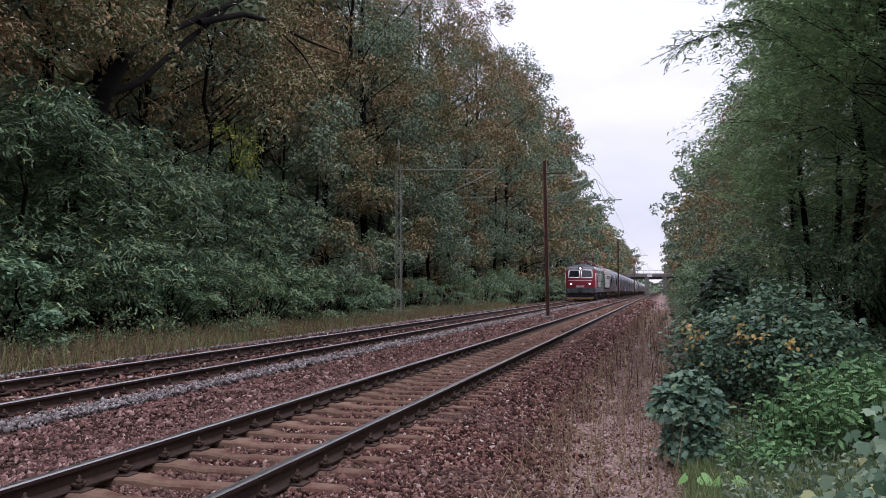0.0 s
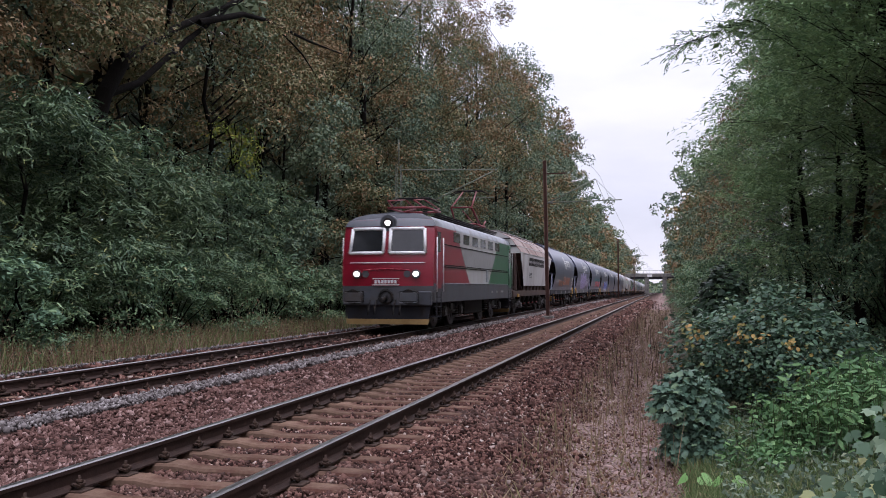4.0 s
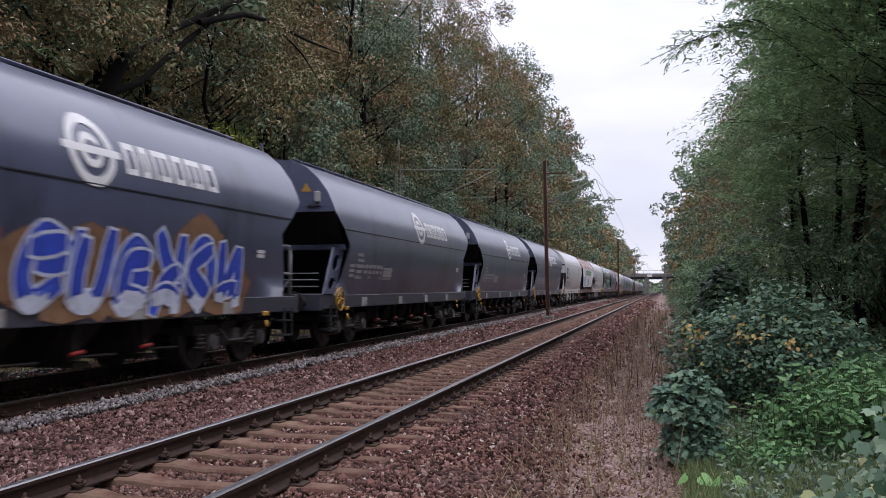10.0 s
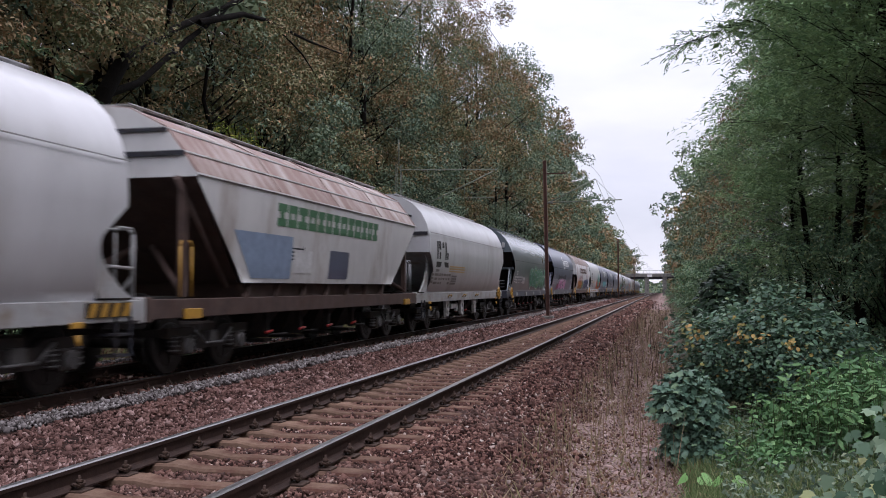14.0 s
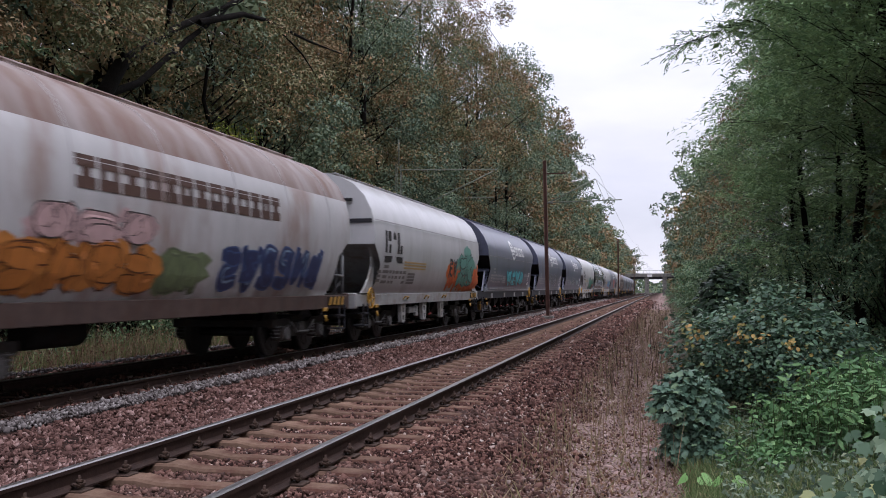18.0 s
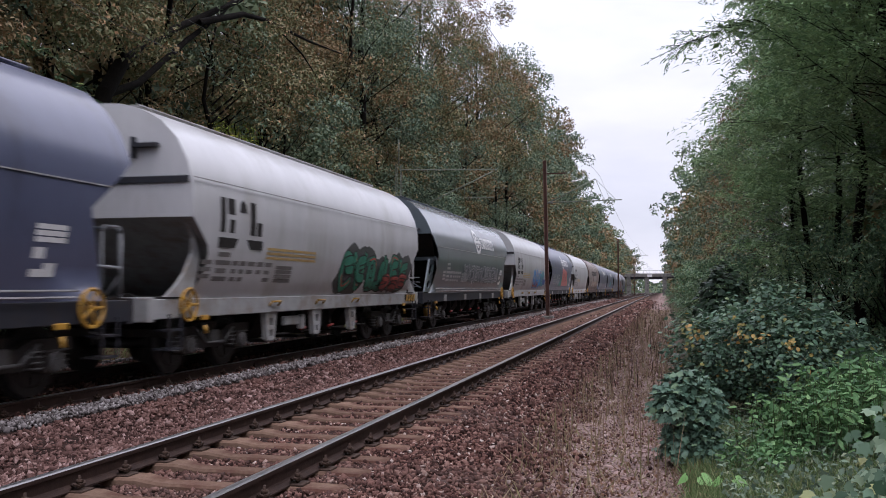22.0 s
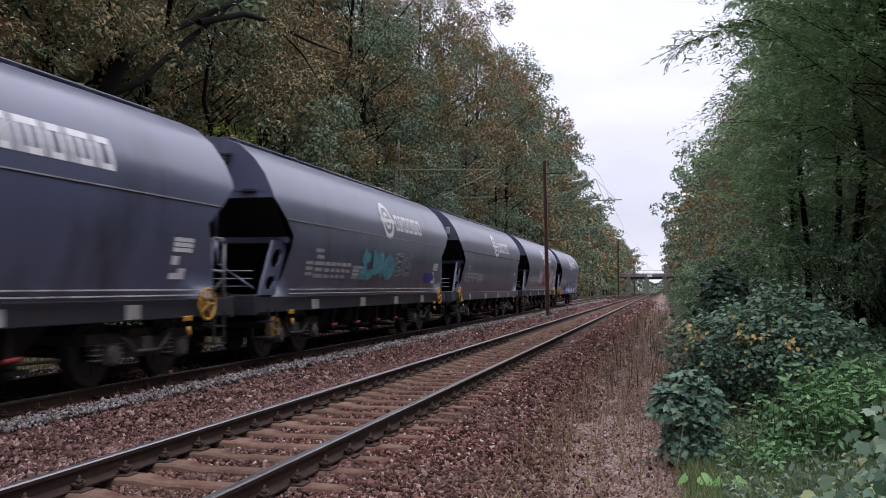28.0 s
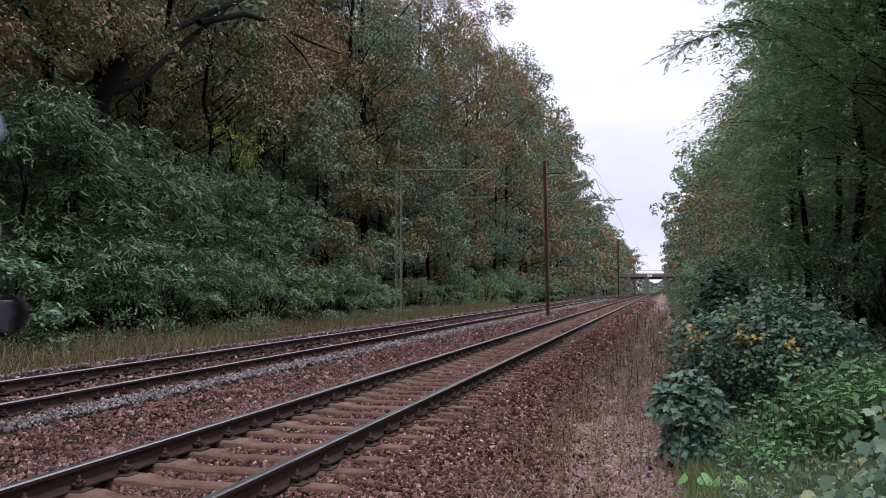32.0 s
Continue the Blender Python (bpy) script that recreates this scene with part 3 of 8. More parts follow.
def spread_stones():
    rng = np.random.default_rng(11)
    xs, zs = np.array([p[0] for p in PROFILE]), np.array([p[1] for p in PROFILE])

    def field(x0, x1, y0, y1, per_m2, size, keep=None):
        n = int((x1 - x0) * (y1 - y0) * per_m2)
        p = np.stack([rng.uniform(x0, x1, n), rng.uniform(y0, y1, n), np.zeros(n)], 1)
        p[:, 2] = np.interp(p[:, 0], xs, zs) + rng.uniform(-0.018, 0.03, n)
        ok = np.ones(n, bool)
        for c in (NEAR, FAR_T):
            inside = np.abs(p[:, 0] - c) < (1.25 if c == NEAR else 0.7)
            phase = np.abs((p[:, 1] - (5.54 if c == NEAR else 5.0)) / SLEEPER_STEP - np.round((p[:, 1] - (5.54 if c == NEAR else 5.0)) / SLEEPER_STEP)) * SLEEPER_STEP
            ok &= ~(inside & (phase < 0.13))
            p[:, 2] -= np.where(inside & (phase >= 0.13), 0.008, 0)
            for side in (-0.7525, 0.7525):
                ok &= np.abs(p[:, 0] - c - side) > 0.09
        if keep is not None:
            ok &= keep(p)
        p = p[ok]
        if y1 > 45:
            p += np.array([(bend(v)[0], 0, bend(v)[1]) for v in p[:, 1]])
        return p, size * rng.uniform(0.6, 1.35, len(p))

    def verge(p):
        return rng.uniform(0, 1, len(p)) < np.clip((-0.85 - p[:, 0]) / 0.7, 0.03, 1)

    def lay(name, label, fields, mat, lift=0.0, *shape):
        stones(name, label, rng, np.concatenate([f[0] for f in fields]) + np.array([0, 0, lift]), np.concatenate([f[1] for f in fields]), mat, *shape)

    lay("ballast", "reddish brown broken ballast stones beside and between the rails",
        [field(-5.0, -0.1, 10, 16, 900, 0.027, verge), field(-5.0, -0.1, 16, 26, 400, 0.036, verge),
         field(-5.0, -0.2, 26, 45, 95, 0.055, verge), field(-5.0, -0.2, 45, 75, 30, 0.075, verge), field(-5.0, -0.2, 75, 125, 10, 0.11, verge)], M_BALLAST)
    lay("close_ballast", "sharp-edged reddish brown ballast stones close to the path",
        [field(-4.6, -0.1, 4.6, 10, 1750, 0.022, verge)], M_BALLAST, 0.0, BLOCK, BLOCK_FACES)
    lay("path_gravel", "fine pinkish gravel trodden into the path",
        [field(-1.35, 0.2, 5.0, 10, 900, 0.011), field(-1.35, 0.2, 10, 18, 420, 0.016), field(-1.35, 0.15, 18, 34, 130, 0.026)], M_PATH)
    lay("track_ballast", "grey-brown ballast stones in the trough between the tracks",
        [field(-6.7, -5.0, 6.2, 10, 1000, 0.031), field(-6.7, -5.0, 10, 16, 620, 0.034), field(-6.7, -5.0, 16, 26, 280, 0.042), field(-6.7, -5.0, 26, 45, 95, 0.055),
         field(-6.7, -5.0, 45, 75, 30, 0.075), field(-6.7, -5.0, 75, 125, 10, 0.11)], M_BALLAST_GREY)
    lay("far_ballast", "dark brown ballast stones under the far track",
        [field(-10.2, -7.2, 8, 12, 300, 0.036), field(-10.2, -7.2, 12, 20, 200, 0.041), field(-10.2, -7.2, 20, 34, 90, 0.052), field(-10.6, -7.2, 34, 60, 45, 0.065), field(-10.6, -7.2, 60, 120, 12, 0.1)], M_BALLAST)
    lay("pale_ballast", "pale grey fresh ballast stones heaped along the track shoulder",
        [field(-7.24, -6.78, 7.0, 16, 760, 0.027), field(-7.24, -6.78, 16, 30, 300, 0.041), field(-7.24, -6.75, 30, 60, 110, 0.055), field(-7.24, -6.75, 60, 120, 30, 0.085), field(-10.7, -10.2, 9, 26, 230, 0.027), field(-10.7, -10.15, 26, 60, 110, 0.04)], M_BALLAST_PALE, 0.03)


spread_stones()


# ---- masts and wires ----
def build_mast(x, y, top, label, lean=0.0):
    """Single rolled-steel mast between the tracks, with a bracket arm over the near track."""
    dx, dz = bend(y)
    g = -0.30
    t = thing("catenary_mast", label, "catenary mast", "masts between the tracks", at=pose(x + dx, y, g + dz, 0, lean, 0))
    bm = bmesh.new()
    for a in (-0.09, 0.07):
        box(bm, a, a + 0.02, -0.10, 0.10, 0.1, top)
    box(bm, -0.07, 0.07, -0.008, 0.008, 0.1, top)
    part("post", bm, M_MAST, t)
    bm = bmesh.new()
    box(bm, -0.3, 0.3, -0.3, 0.3, -0.3, 0.16, cut=0.03)
    part("foundation", bm, M_CONCRETE, t)
    bm = bmesh.new()
    rod(bm, (0.1, 0, 6.15), (4.0, 0, 6.15), 0.028, 6)
    rod(bm, (0.1, 0, 6.1), (2.65, 0, 7.3), 0.03, 6)
    rod(bm, (2.65, 0, 7.3), (3.7, 0, 6.15), 0.012, 5)
    rod(bm, (2.65, 0, 7.3), (3.1, 0, 6.15), 0.012, 5)
    part("bracket_arm", bm, M_MAST_GREEN, t)
    bm = bmesh.new()
    for p in ((0.16, 0, 6.15), (0.18, 0, 6.14)):
        for k in range(4):
            rod(bm, (p[0] + k * 0.06, 0, p[2]), (p[0] + k * 0.06 + 0.03, 0, p[2]), 0.055, 8)
    part("insulator", bm, M_CONCRETE, t)
    bm = bmesh.new()
    box(bm, -0.1, 1.1, -0.03, 0.03, top - 0.75, top - 0.69)
    part("top_bracket", bm, M_MAST, t)
    return t


for mx_, my_ in ((-6.0, 48.5), (-6.0, 128), (-6.0, 208)):
    build_mast(mx_, my_, 8.4, "rust-brown steel catenary mast on a concrete foot", -1.0 if my_ < 60 else 0)


def build_lattice(x, y, top):
    t = thing("lattice_mast", "slender grey-green lattice mast standing in the bushes", "catenary mast", "lattice masts", at=pose(x, y, -0.4))
    for sx in (-0.12, 0.12):
        for sy in (-0.12, 0.12):
            bm = bmesh.new()
            box(bm, sx - 0.015, sx + 0.015, sy - 0.015, sy + 0.015, 0, top * 0.86)
            part("leg", bm, M_MAST_GREEN, t)
    for k in range(int(top * 0.86 / 0.45)):
        bm = bmesh.new()
        z = 0.2 + k * 0.45
        s = 1 if k % 2 else -1
        for d in (-0.13, 0.13):
            rod(bm, (-0.13 * s, d, z), (0.13 * s, d, z + 0.45), 0.006, 4)
            rod(bm, (d, -0.13 * s, z), (d, 0.13 * s, z + 0.45), 0.006, 4)
        part("lattice_brace", bm, M_MAST_GREEN, t)
    bm = bmesh.new()
    rod(bm, (0, 0, top * 0.86), (0, 0, top), 0.03, 6)
    part("spike", bm, M_MAST_GREEN, t)
    return t


LAT_Y = 43.0
build_lattice(-12.6, LAT_Y, 9.0)


def build_lattice_arm():
    t = thing("registration_arm", "grey-green bracket tube with its strut on the lattice mast", "catenary arm", at=pose(-12.6, LAT_Y, 0))
    for a, b, r in (((0.1, 0, 7.1), (4.85, 0, 6.98), 0.03), ((0.1, 0, 4.8), (4.7, 0, 6.9), 0.028), ((3.3, 0, 5.65), (4.75, 0, 5.65), 0.02), ((3.3, 0, 6.26), (3.3, 0, 5.65), 0.012)):
        bm = bmesh.new()
        rod(bm, a, b, r, 6)
        part("tube", bm, M_MAST_GREEN, t)


build_lattice_arm()


def build_wire(name, label, pts, r):
    bm = bmesh.new()
    tube(bm, pts, r, 4)
    tagged(part(name, bm, M_WIRE), label, "overhead wire")


def wire_line(x, z, sag, spans, r, name, label):
    pts = []
    for a, b in zip(spans, spans[1:]):
        for k in range(8):
            s = k / 8
            y = a + (b - a) * s
            dx, dz = bend(y)
            pts.append((x + dx, y, z + dz - sag * 4 * s * (1 - s)))
    build_wire(name, label, pts, r)


SPANS = (-40, LAT_Y, 125, 205, 290)
wire_line(FAR_T, 5.55, 0.05, SPANS, 0.005, "contact_wire", "thin dark contact wire over the track")
wire_line(FAR_T, 7.0, 0.9, SPANS, 0.005, "carrying_wire", "thin dark sagging carrying wire over the track")
wire_line(NEAR, 5.75, 0.05, (-31.5, 48.5, 128, 208, 290), 0.006, "contact_wire", "thin dark contact wire over the track")
wire_line(NEAR + 0.4, 7.2, 0.9, (-31.5, 48.5, 128, 208, 290), 0.006, "carrying_wire", "thin dark sagging carrying wire over the track")


def build_bridge(y):
    dx, dz = bend(y)
    t = thing("road_bridge", "grey concrete road bridge over the railway with a railing", "bridge", at=pose(dx, y, dz))
    z0, z1 = 5.5, 7.2
    bm = bmesh.new()
    box(bm, -40, 40, -4, 4, z0 + 0.5, z1, cut=0.05)
    part("deck", bm, M_CONCRETE, t)
    for x in (-11.2, -4.9, 1.2):
        bm = bmesh.new()
        box(bm, x - 0.7, x + 0.7, -3.6, 3.6, -0.6, z0 + 0.5, cut=0.05)
        part("pier", bm, M_CONCRETE, t)
    for k in range(5):
        bm = bmesh.new()
        box(bm, -14, 6, -3.5 + k * 1.6, -2.9 + k * 1.6, z0 - 0.35, z0 + 0.5)
        part("girder", bm, M_GREY_DARK, t)
    bm = bmesh.new()
    rod(bm, (-40, -3.9, z1 + 1.0), (40, -3.9, z1 + 1.0), 0.05, 6)
    rod(bm, (-40, -3.9, z1 + 0.5), (40, -3.9, z1 + 0.5), 0.04, 6)
    part("handrail", bm, M_MAST_GREEN, t)
    for k in range(21):
        bm = bmesh.new()
        rod(bm, (-20 + k * 2, -3.9, z1), (-20 + k * 2, -3.9, z1 + 1.0), 0.05, 6)
        part("railing_post", bm, M_MAST_GREEN, t)
    bm = bmesh.new()
    box(bm, -4.7, -3.0, -4.12, -4.03, z0 + 0.45, z0 + 1.35)
    part("sign_plate", bm, M_TEXT, t, "white square plate")


build_bridge(335)


# ---- the train ----
SPEED = 17.0

E_SEC = [(1.28, 1.16), (1.40, 1.6), (1.48, 2.1), (1.50, 2.32), (1.515, 2.62), (1.50, 2.85), (1.475, 2.98), (1.43, 3.12), (1.29, 3.42), (1.07, 3.72), (0.78, 3.97), (0.44, 4.11), (0.0, 4.16)]
R_SEC = [(1.22, 1.12), (1.32, 1.3), (1.40, 1.5), (1.475, 1.85), (1.50, 2.0), (1.525, 2.4), (1.53, 2.5), (1.51, 2.9), (1.42, 3.25), (1.24, 3.6), (0.96, 3.88), (0.6, 4.07), (0.3, 4.15), (0.0, 4.17)]
T_SEC = [(1.36, 1.42), (1.40, 1.7), (1.46, 2.4), (1.51, 3.02), (1.50, 3.08), (1.27, 3.40), (1.0, 3.75), (0.94, 3.80), (0.6, 3.97), (0.35, 4.10), (0.0, 4.14)]


def sec_x(sec, z):
    return float(np.interp(z, [p[1] for p in sec], [p[0] for p in sec]))


def shell(sec, ends, roof_from=99, plate_from=2.6, front=None):
    """Hopper body: the section swept along the wagon, its lower ends cut back as `ends` (z, y of the end) tells, with sloped end sheets."""
    bm = bmesh.new()
    ez, ey = [e[0] for e in ends], [e[1] for e in ends]
    fz, fy = [e[0] for e in front or ends], [e[1] for e in front or ends]
    full = [(-x, z) for x, z in sec[:-1]] + [(x, z) for x, z in sec[::-1]]
    cols = []
    for x, z in full:
        e = float(np.interp(z, ez, ey))
        e0 = float(np.interp(z, fz, fy))
        cols.append([bm.verts.new((x, -e0 + (e + e0) * k / 10, z)) for k in range(11)])
    for a, b in zip(cols, cols[1:]):
        for k in range(10):
            f = bm.faces.new((a[k], b[k], b[k + 1], a[k + 1]))
            f.smooth = True
            f.material_index = 1 if min(a[0].co.z, b[0].co.z) >= roof_from else 0
    for k in (0, 10):
        top = [bm.verts.new(c[k].co) for c in cols if c[k].co.z >= (2.61 if front and k == 0 else plate_from)]
        bm.faces.new(top if k == 0 else top[::-1]).material_index = 2
        sgn = -1 if k == 0 else 1
        e, w = abs(top[0].co.y), abs(top[0].co.x)
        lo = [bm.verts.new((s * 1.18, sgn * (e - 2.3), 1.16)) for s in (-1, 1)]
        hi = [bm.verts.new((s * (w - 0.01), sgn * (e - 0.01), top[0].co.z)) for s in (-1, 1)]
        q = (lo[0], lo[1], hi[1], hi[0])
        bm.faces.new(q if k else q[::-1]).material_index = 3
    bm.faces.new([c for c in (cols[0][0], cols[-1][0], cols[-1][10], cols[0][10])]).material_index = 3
    return bm


def flat(bm, sec, pts, lift=0.006, mat=0):
    """A painted patch on the flank: pts are (y, z) corners."""
    v = [bm.verts.new((sec_x(sec, z) + lift, y, z)) for y, z in pts]
    bm.faces.new(v).material_index = mat


def bar(bm, sec, y0, y1, z0, z1, lift=0.006, mat=0, n=3):
    for k in range(n):
        a, b = z0 + (z1 - z0) * k / n, z0 + (z1 - z0) * (k + 1) / n
        flat(bm, sec, [(y0, a), (y1, a), (y1, b), (y0, b)], lift, mat)


def stroke(bm, sec, pts, w, lift=0.006, mat=0, rise=0.0003, lowest=1.17):
    """A brush stroke along (y, z) points: one unbroken band with rounded ends."""
    n = len(pts)
    rows = []
    for k, (y, z) in enumerate(pts):
        a, b = pts[max(0, k - 1)], pts[min(n - 1, k + 1)]
        d = math.hypot(b[0] - a[0], b[1] - a[1]) or 1e-6
        ty, tz = (b[0] - a[0]) / d, (b[1] - a[1]) / d
        e = -0.45 * w if k == 0 else 0.45 * w if k == n - 1 else 0.0
        c = []
        for s in (-0.5, 0.5):
            q = s * w * (0.72 if k in (0, n - 1) else 1)
            yy, zz = y + ty * e - tz * q, max(lowest, z + tz * e + ty * q)
            c.append(bm.verts.new((sec_x(sec, zz) + lift + rise * k, yy, zz)))
        rows.append(c)
    for p, q in zip(rows, rows[1:]):
        bm.faces.new((p[0], q[0], q[1], p[1])).material_index = mat


def curvy(line, steps=4):
    """A smooth curve through the given points."""
    out = []
    for k in range(len(line) - 1):
        p0, p1, p2, p3 = line[max(0, k - 1)], line[k], line[k + 1], line[min(len(line) - 1, k + 2)]
        for j in range(steps):
            t = j / steps
            out.append(tuple(0.5 * (2 * p1[i] + (p2[i] - p0[i]) * t + (2 * p0[i] - 5 * p1[i] + 4 * p2[i] - p3[i]) * t * t + (3 * p1[i] - p0[i] - 3 * p2[i] + p3[i]) * t ** 3) for i in (0, 1)))
    return out + [line[-1]]


def wheelset_mesh():
    bm = bmesh.new()
    rod(bm, (-1.0, 0, 0), (1.0, 0, 0), 0.08, 10)
    for s in (-1, 1):
        x = s * 0.7525
        rod(bm, (x - 0.065, 0, 0), (x + 0.065, 0, 0), 0.455, 20)
        rod(bm, (x - s * 0.065, 0, 0), (x - s * 0.09, 0, 0), 0.485, 20)
        rod(bm, (x + s * 0.06, 0, 0), (x + s * 0.075, 0, 0), 0.36, 14, 0.33)
        rod(bm, (x + s * 0.07, 0, 0), (x + s * 0.13, 0, 0), 0.13, 12)
        for k in range(6):
            a = k * math.pi / 3
            box(bm, x + s * 0.07, x + s * 0.085, -0.02, 0.02, 0.16, 0.30, m=Matrix.Rotation(a, 4, "X"))
    me = bpy.data.meshes.new("wheelset")
    bm.to_mesh(me)
    bm.free()
    me.materials.append(M_WHEEL)
    return me


def bogie_mesh():
    """Cast bogie frame with axle boxes, coil springs and a bolster."""
    bm = bmesh.new()
    for s in (-1, 1):
        x = s * 1.0
        prism(bm, [(-1.35, 0.56), (-1.35, 0.72), (-0.6, 0.72), (-0.35, 0.62), (0.35, 0.62), (0.6, 0.72), (1.35, 0.72), (1.35, 0.56), (0.75, 0.56), (0.45, 0.36), (-0.45, 0.36), (-0.75, 0.56)], "x", x - 0.06, x + 0.06)
        for y in (-0.9, 0.9):
            box(bm, x - 0.11, x + 0.14, y - 0.15, y + 0.15, 0.30, 0.58, cut=0.02)
            rod(bm, (x + s * 0.13, y, 0.44), (x + s * 0.19, y, 0.44), 0.12, 10, mat=1)
            box(bm, x + s * 0.19 - 0.008, x + s * 0.19 + 0.008, y - 0.05, y + 0.05, 0.40, 0.48, mat=1)
            for d in (-0.24, 0.24):
                rod(bm, (x + 0.02, y + d, 0.34), (x + 0.02, y + d, 0.60), 0.085, 8)
                for z in (0.36, 0.43, 0.50, 0.56):
                    rod(bm, (x + 0.02, y + d, z), (x + 0.02, y + d, z + 0.022), 0.105, 8, mat=1)
    box(bm, -1.0, 1.0, -0.28, 0.28, 0.52, 0.78, cut=0.03)
    for s in (-1, 1):
        tube(bm, [(s * 1.12, -0.62, 0.66), (s * 1.12, -0.3, 0.44), (s * 1.12, 0.3, 0.44), (s * 1.12, 0.62, 0.66)], 0.025, 6, 1)
        box(bm, s * 1.08 - 0.03, s * 1.08 + 0.03, -0.14, 0.14, 0.46, 0.64, mat=1)
    for y in (-1.3, 1.3):
        box(bm, -1.0, 1.0, y - 0.05, y + 0.05, 0.58, 0.70)
    me = bpy.data.meshes.new("bogie")
    bm.to_mesh(me)
    bm.free()
    me.materials.append(M_BOGIE)
    me.materials.append(M_SPRING)
    return me


WHEELS, BOGIE = wheelset_mesh(), bogie_mesh()


def buffer_mesh():
    bm = bmesh.new()
    rod(bm, (0, 0, 0), (0, -0.34, 0), 0.11, 12)
    rod(bm, (0, -0.30, 0), (0, -0.56, 0), 0.085, 12)
    rod(bm, (0, -0.56, 0), (0, -0.60, 0), 0.23, 18)
    box(bm, -0.17, 0.17, -0.03, 0.0, -0.17, 0.17)
    me = bpy.data.meshes.new("buffer")
    bm.to_mesh(me)
    bm.free()
    me.materials.append(M_FRAME)
    return me


BUFFER = buffer_mesh()


def add(name, me, parent, m, label=""):
    ob = new(name, me)
    ob.parent = parent
    ob.matrix_basis = m
    if label:
        ob["label"] = label
    return ob


def running_gear(t, half, pivot):
    """Bogies with wheelsets, buffers and couplings under a wagon of that half length."""
    sets = []
    for s in (-1, 1):
        b = add("bogie", BOGIE, t, pose(0, s * pivot, 0))
        for d in (-0.9, 0.9):
            sets.append(add("wheelset", WHEELS, b, pose(0, d, 0.455)))
        for x in (-0.875, 0.875):
            add("buffer", BUFFER, t, pose(x, s * half, 1.03, 0, 0, 0 if s < 0 else 180))
        bm = bmesh.new()
        rod(bm, (0, s * half, 1.0), (0, s * (half + 0.45), 0.93), 0.05, 8)
        box(bm, -0.05, 0.05, s * (half + 0.35) - 0.06, s * (half + 0.35) + 0.06, 0.72, 1.02)
        part("coupling", bm, M_FRAME, t)
        for x in (-0.45, 0.5):
            bm = bmesh.new()
            tube(bm, [(x, s * half, 0.9), (x, s * (half + 0.16), 0.7), (x + 0.05, s * (half + 0.3), 0.55), (x + 0.1, s * (half + 0.42), 0.72)], 0.025, 6)
            part("brake_hose", bm, M_FRAME, t)
    return sets


def hand_rail(bm, x, y, z0, z1, w=0.45, axis="y"):
    a = (0, w, 0) if axis == "y" else (w, 0, 0)
    p = Vector((x, y, z0))
    q = Vector((x + a[0], y + a[1], z0))
    tube(bm, [p, (p.x, p.y, z1 - 0.08), (p.x + a[0] * 0.12, p.y + a[1] * 0.12, z1), (q.x - a[0] * 0.12, q.y - a[1] * 0.12, z1), (q.x, q.y, z1 - 0.08), q], 0.02, 6)


def ladder_mesh(height, rungs, w=0.42):
    bm = bmesh.new()
    for s in (0, w):
        box(bm, s - 0.025, s + 0.025, -0.012, 0.012, 0, height)
    for k in range(rungs):
        z = (k + 0.5) * height / rungs
        rod(bm, (0, 0, z), (w, 0, z), 0.014, 6)
    return bm


def open_gusset():
    """Outline pieces of the leaning end gusset with its two holes; distances from the end plate."""
    def left(z):
        return 0.27 - (z - 1.2) * 0.60

    def piece(a, b, z0, z1):
        return [(left(z0) - a, z0), (left(z0) - b, z0), (left(z1) - b, z1), (left(z1) - a, z1)]

    out = [piece(0.0, 0.13, 1.2, 2.22), piece(0.53, 0.67, 1.2, 2.22), piece(0.13, 0.53, 1.2, 1.31), piece(0.13, 0.53, 1.55, 1.72), piece(0.13, 0.53, 2.06, 2.22)]
    for z, up in ((1.31, 1), (1.55, -1), (1.72, 1), (2.06, -1)):
        for a, d in ((0.13, 1), (0.53, -1)):
            out.append([(left(z) - a, z), (left(z) - a - d * 0.09, z), (left(z + up * 0.09) - a, z + up * 0.09)])
    return out


HOOK = [(1.2, 0.42, -0.3), (1.35, 0.15, -0.42), (1.55, -0.12, -0.5), (1.85, -0.34, -0.58), (2.1, -0.36, -0.46), (2.38, -0.1, -0.16)]
SOLID_GUSSET = [[(a0, z0), (b0, z0), (b1, z1), (a1, z1)] for (z0, a0, b0), (z1, a1, b1) in zip(HOOK, HOOK[1:])]
M_LOCO_RAIL = surface("grey_painted_rail", (0.16, 0.165, 0.18), (0.24, 0.245, 0.26), 6, 0.5)


M_LABEL = surface("worn_white_stencil", (0.22, 0.22, 0.23), (0.38, 0.38, 0.39), 18, 0.6)


def hand_wheel(t, x, y, z):
    bm = bmesh.new()
    ring(bm, (x, y, z), (1, 0, 0), 0.24, 0.026, 20)
    for k in range(5):
        a = k * 2 * math.pi / 5
        rod(bm, (x, y, z), (x, y + 0.24 * math.cos(a), z + 0.24 * math.sin(a)), 0.02, 6)
    rod(bm, (x - 0.25, y, z), (x + 0.03, y, z), 0.04, 8)
    part("brake_wheel", bm, M_YELLOW, t, "yellow hand-brake wheel")


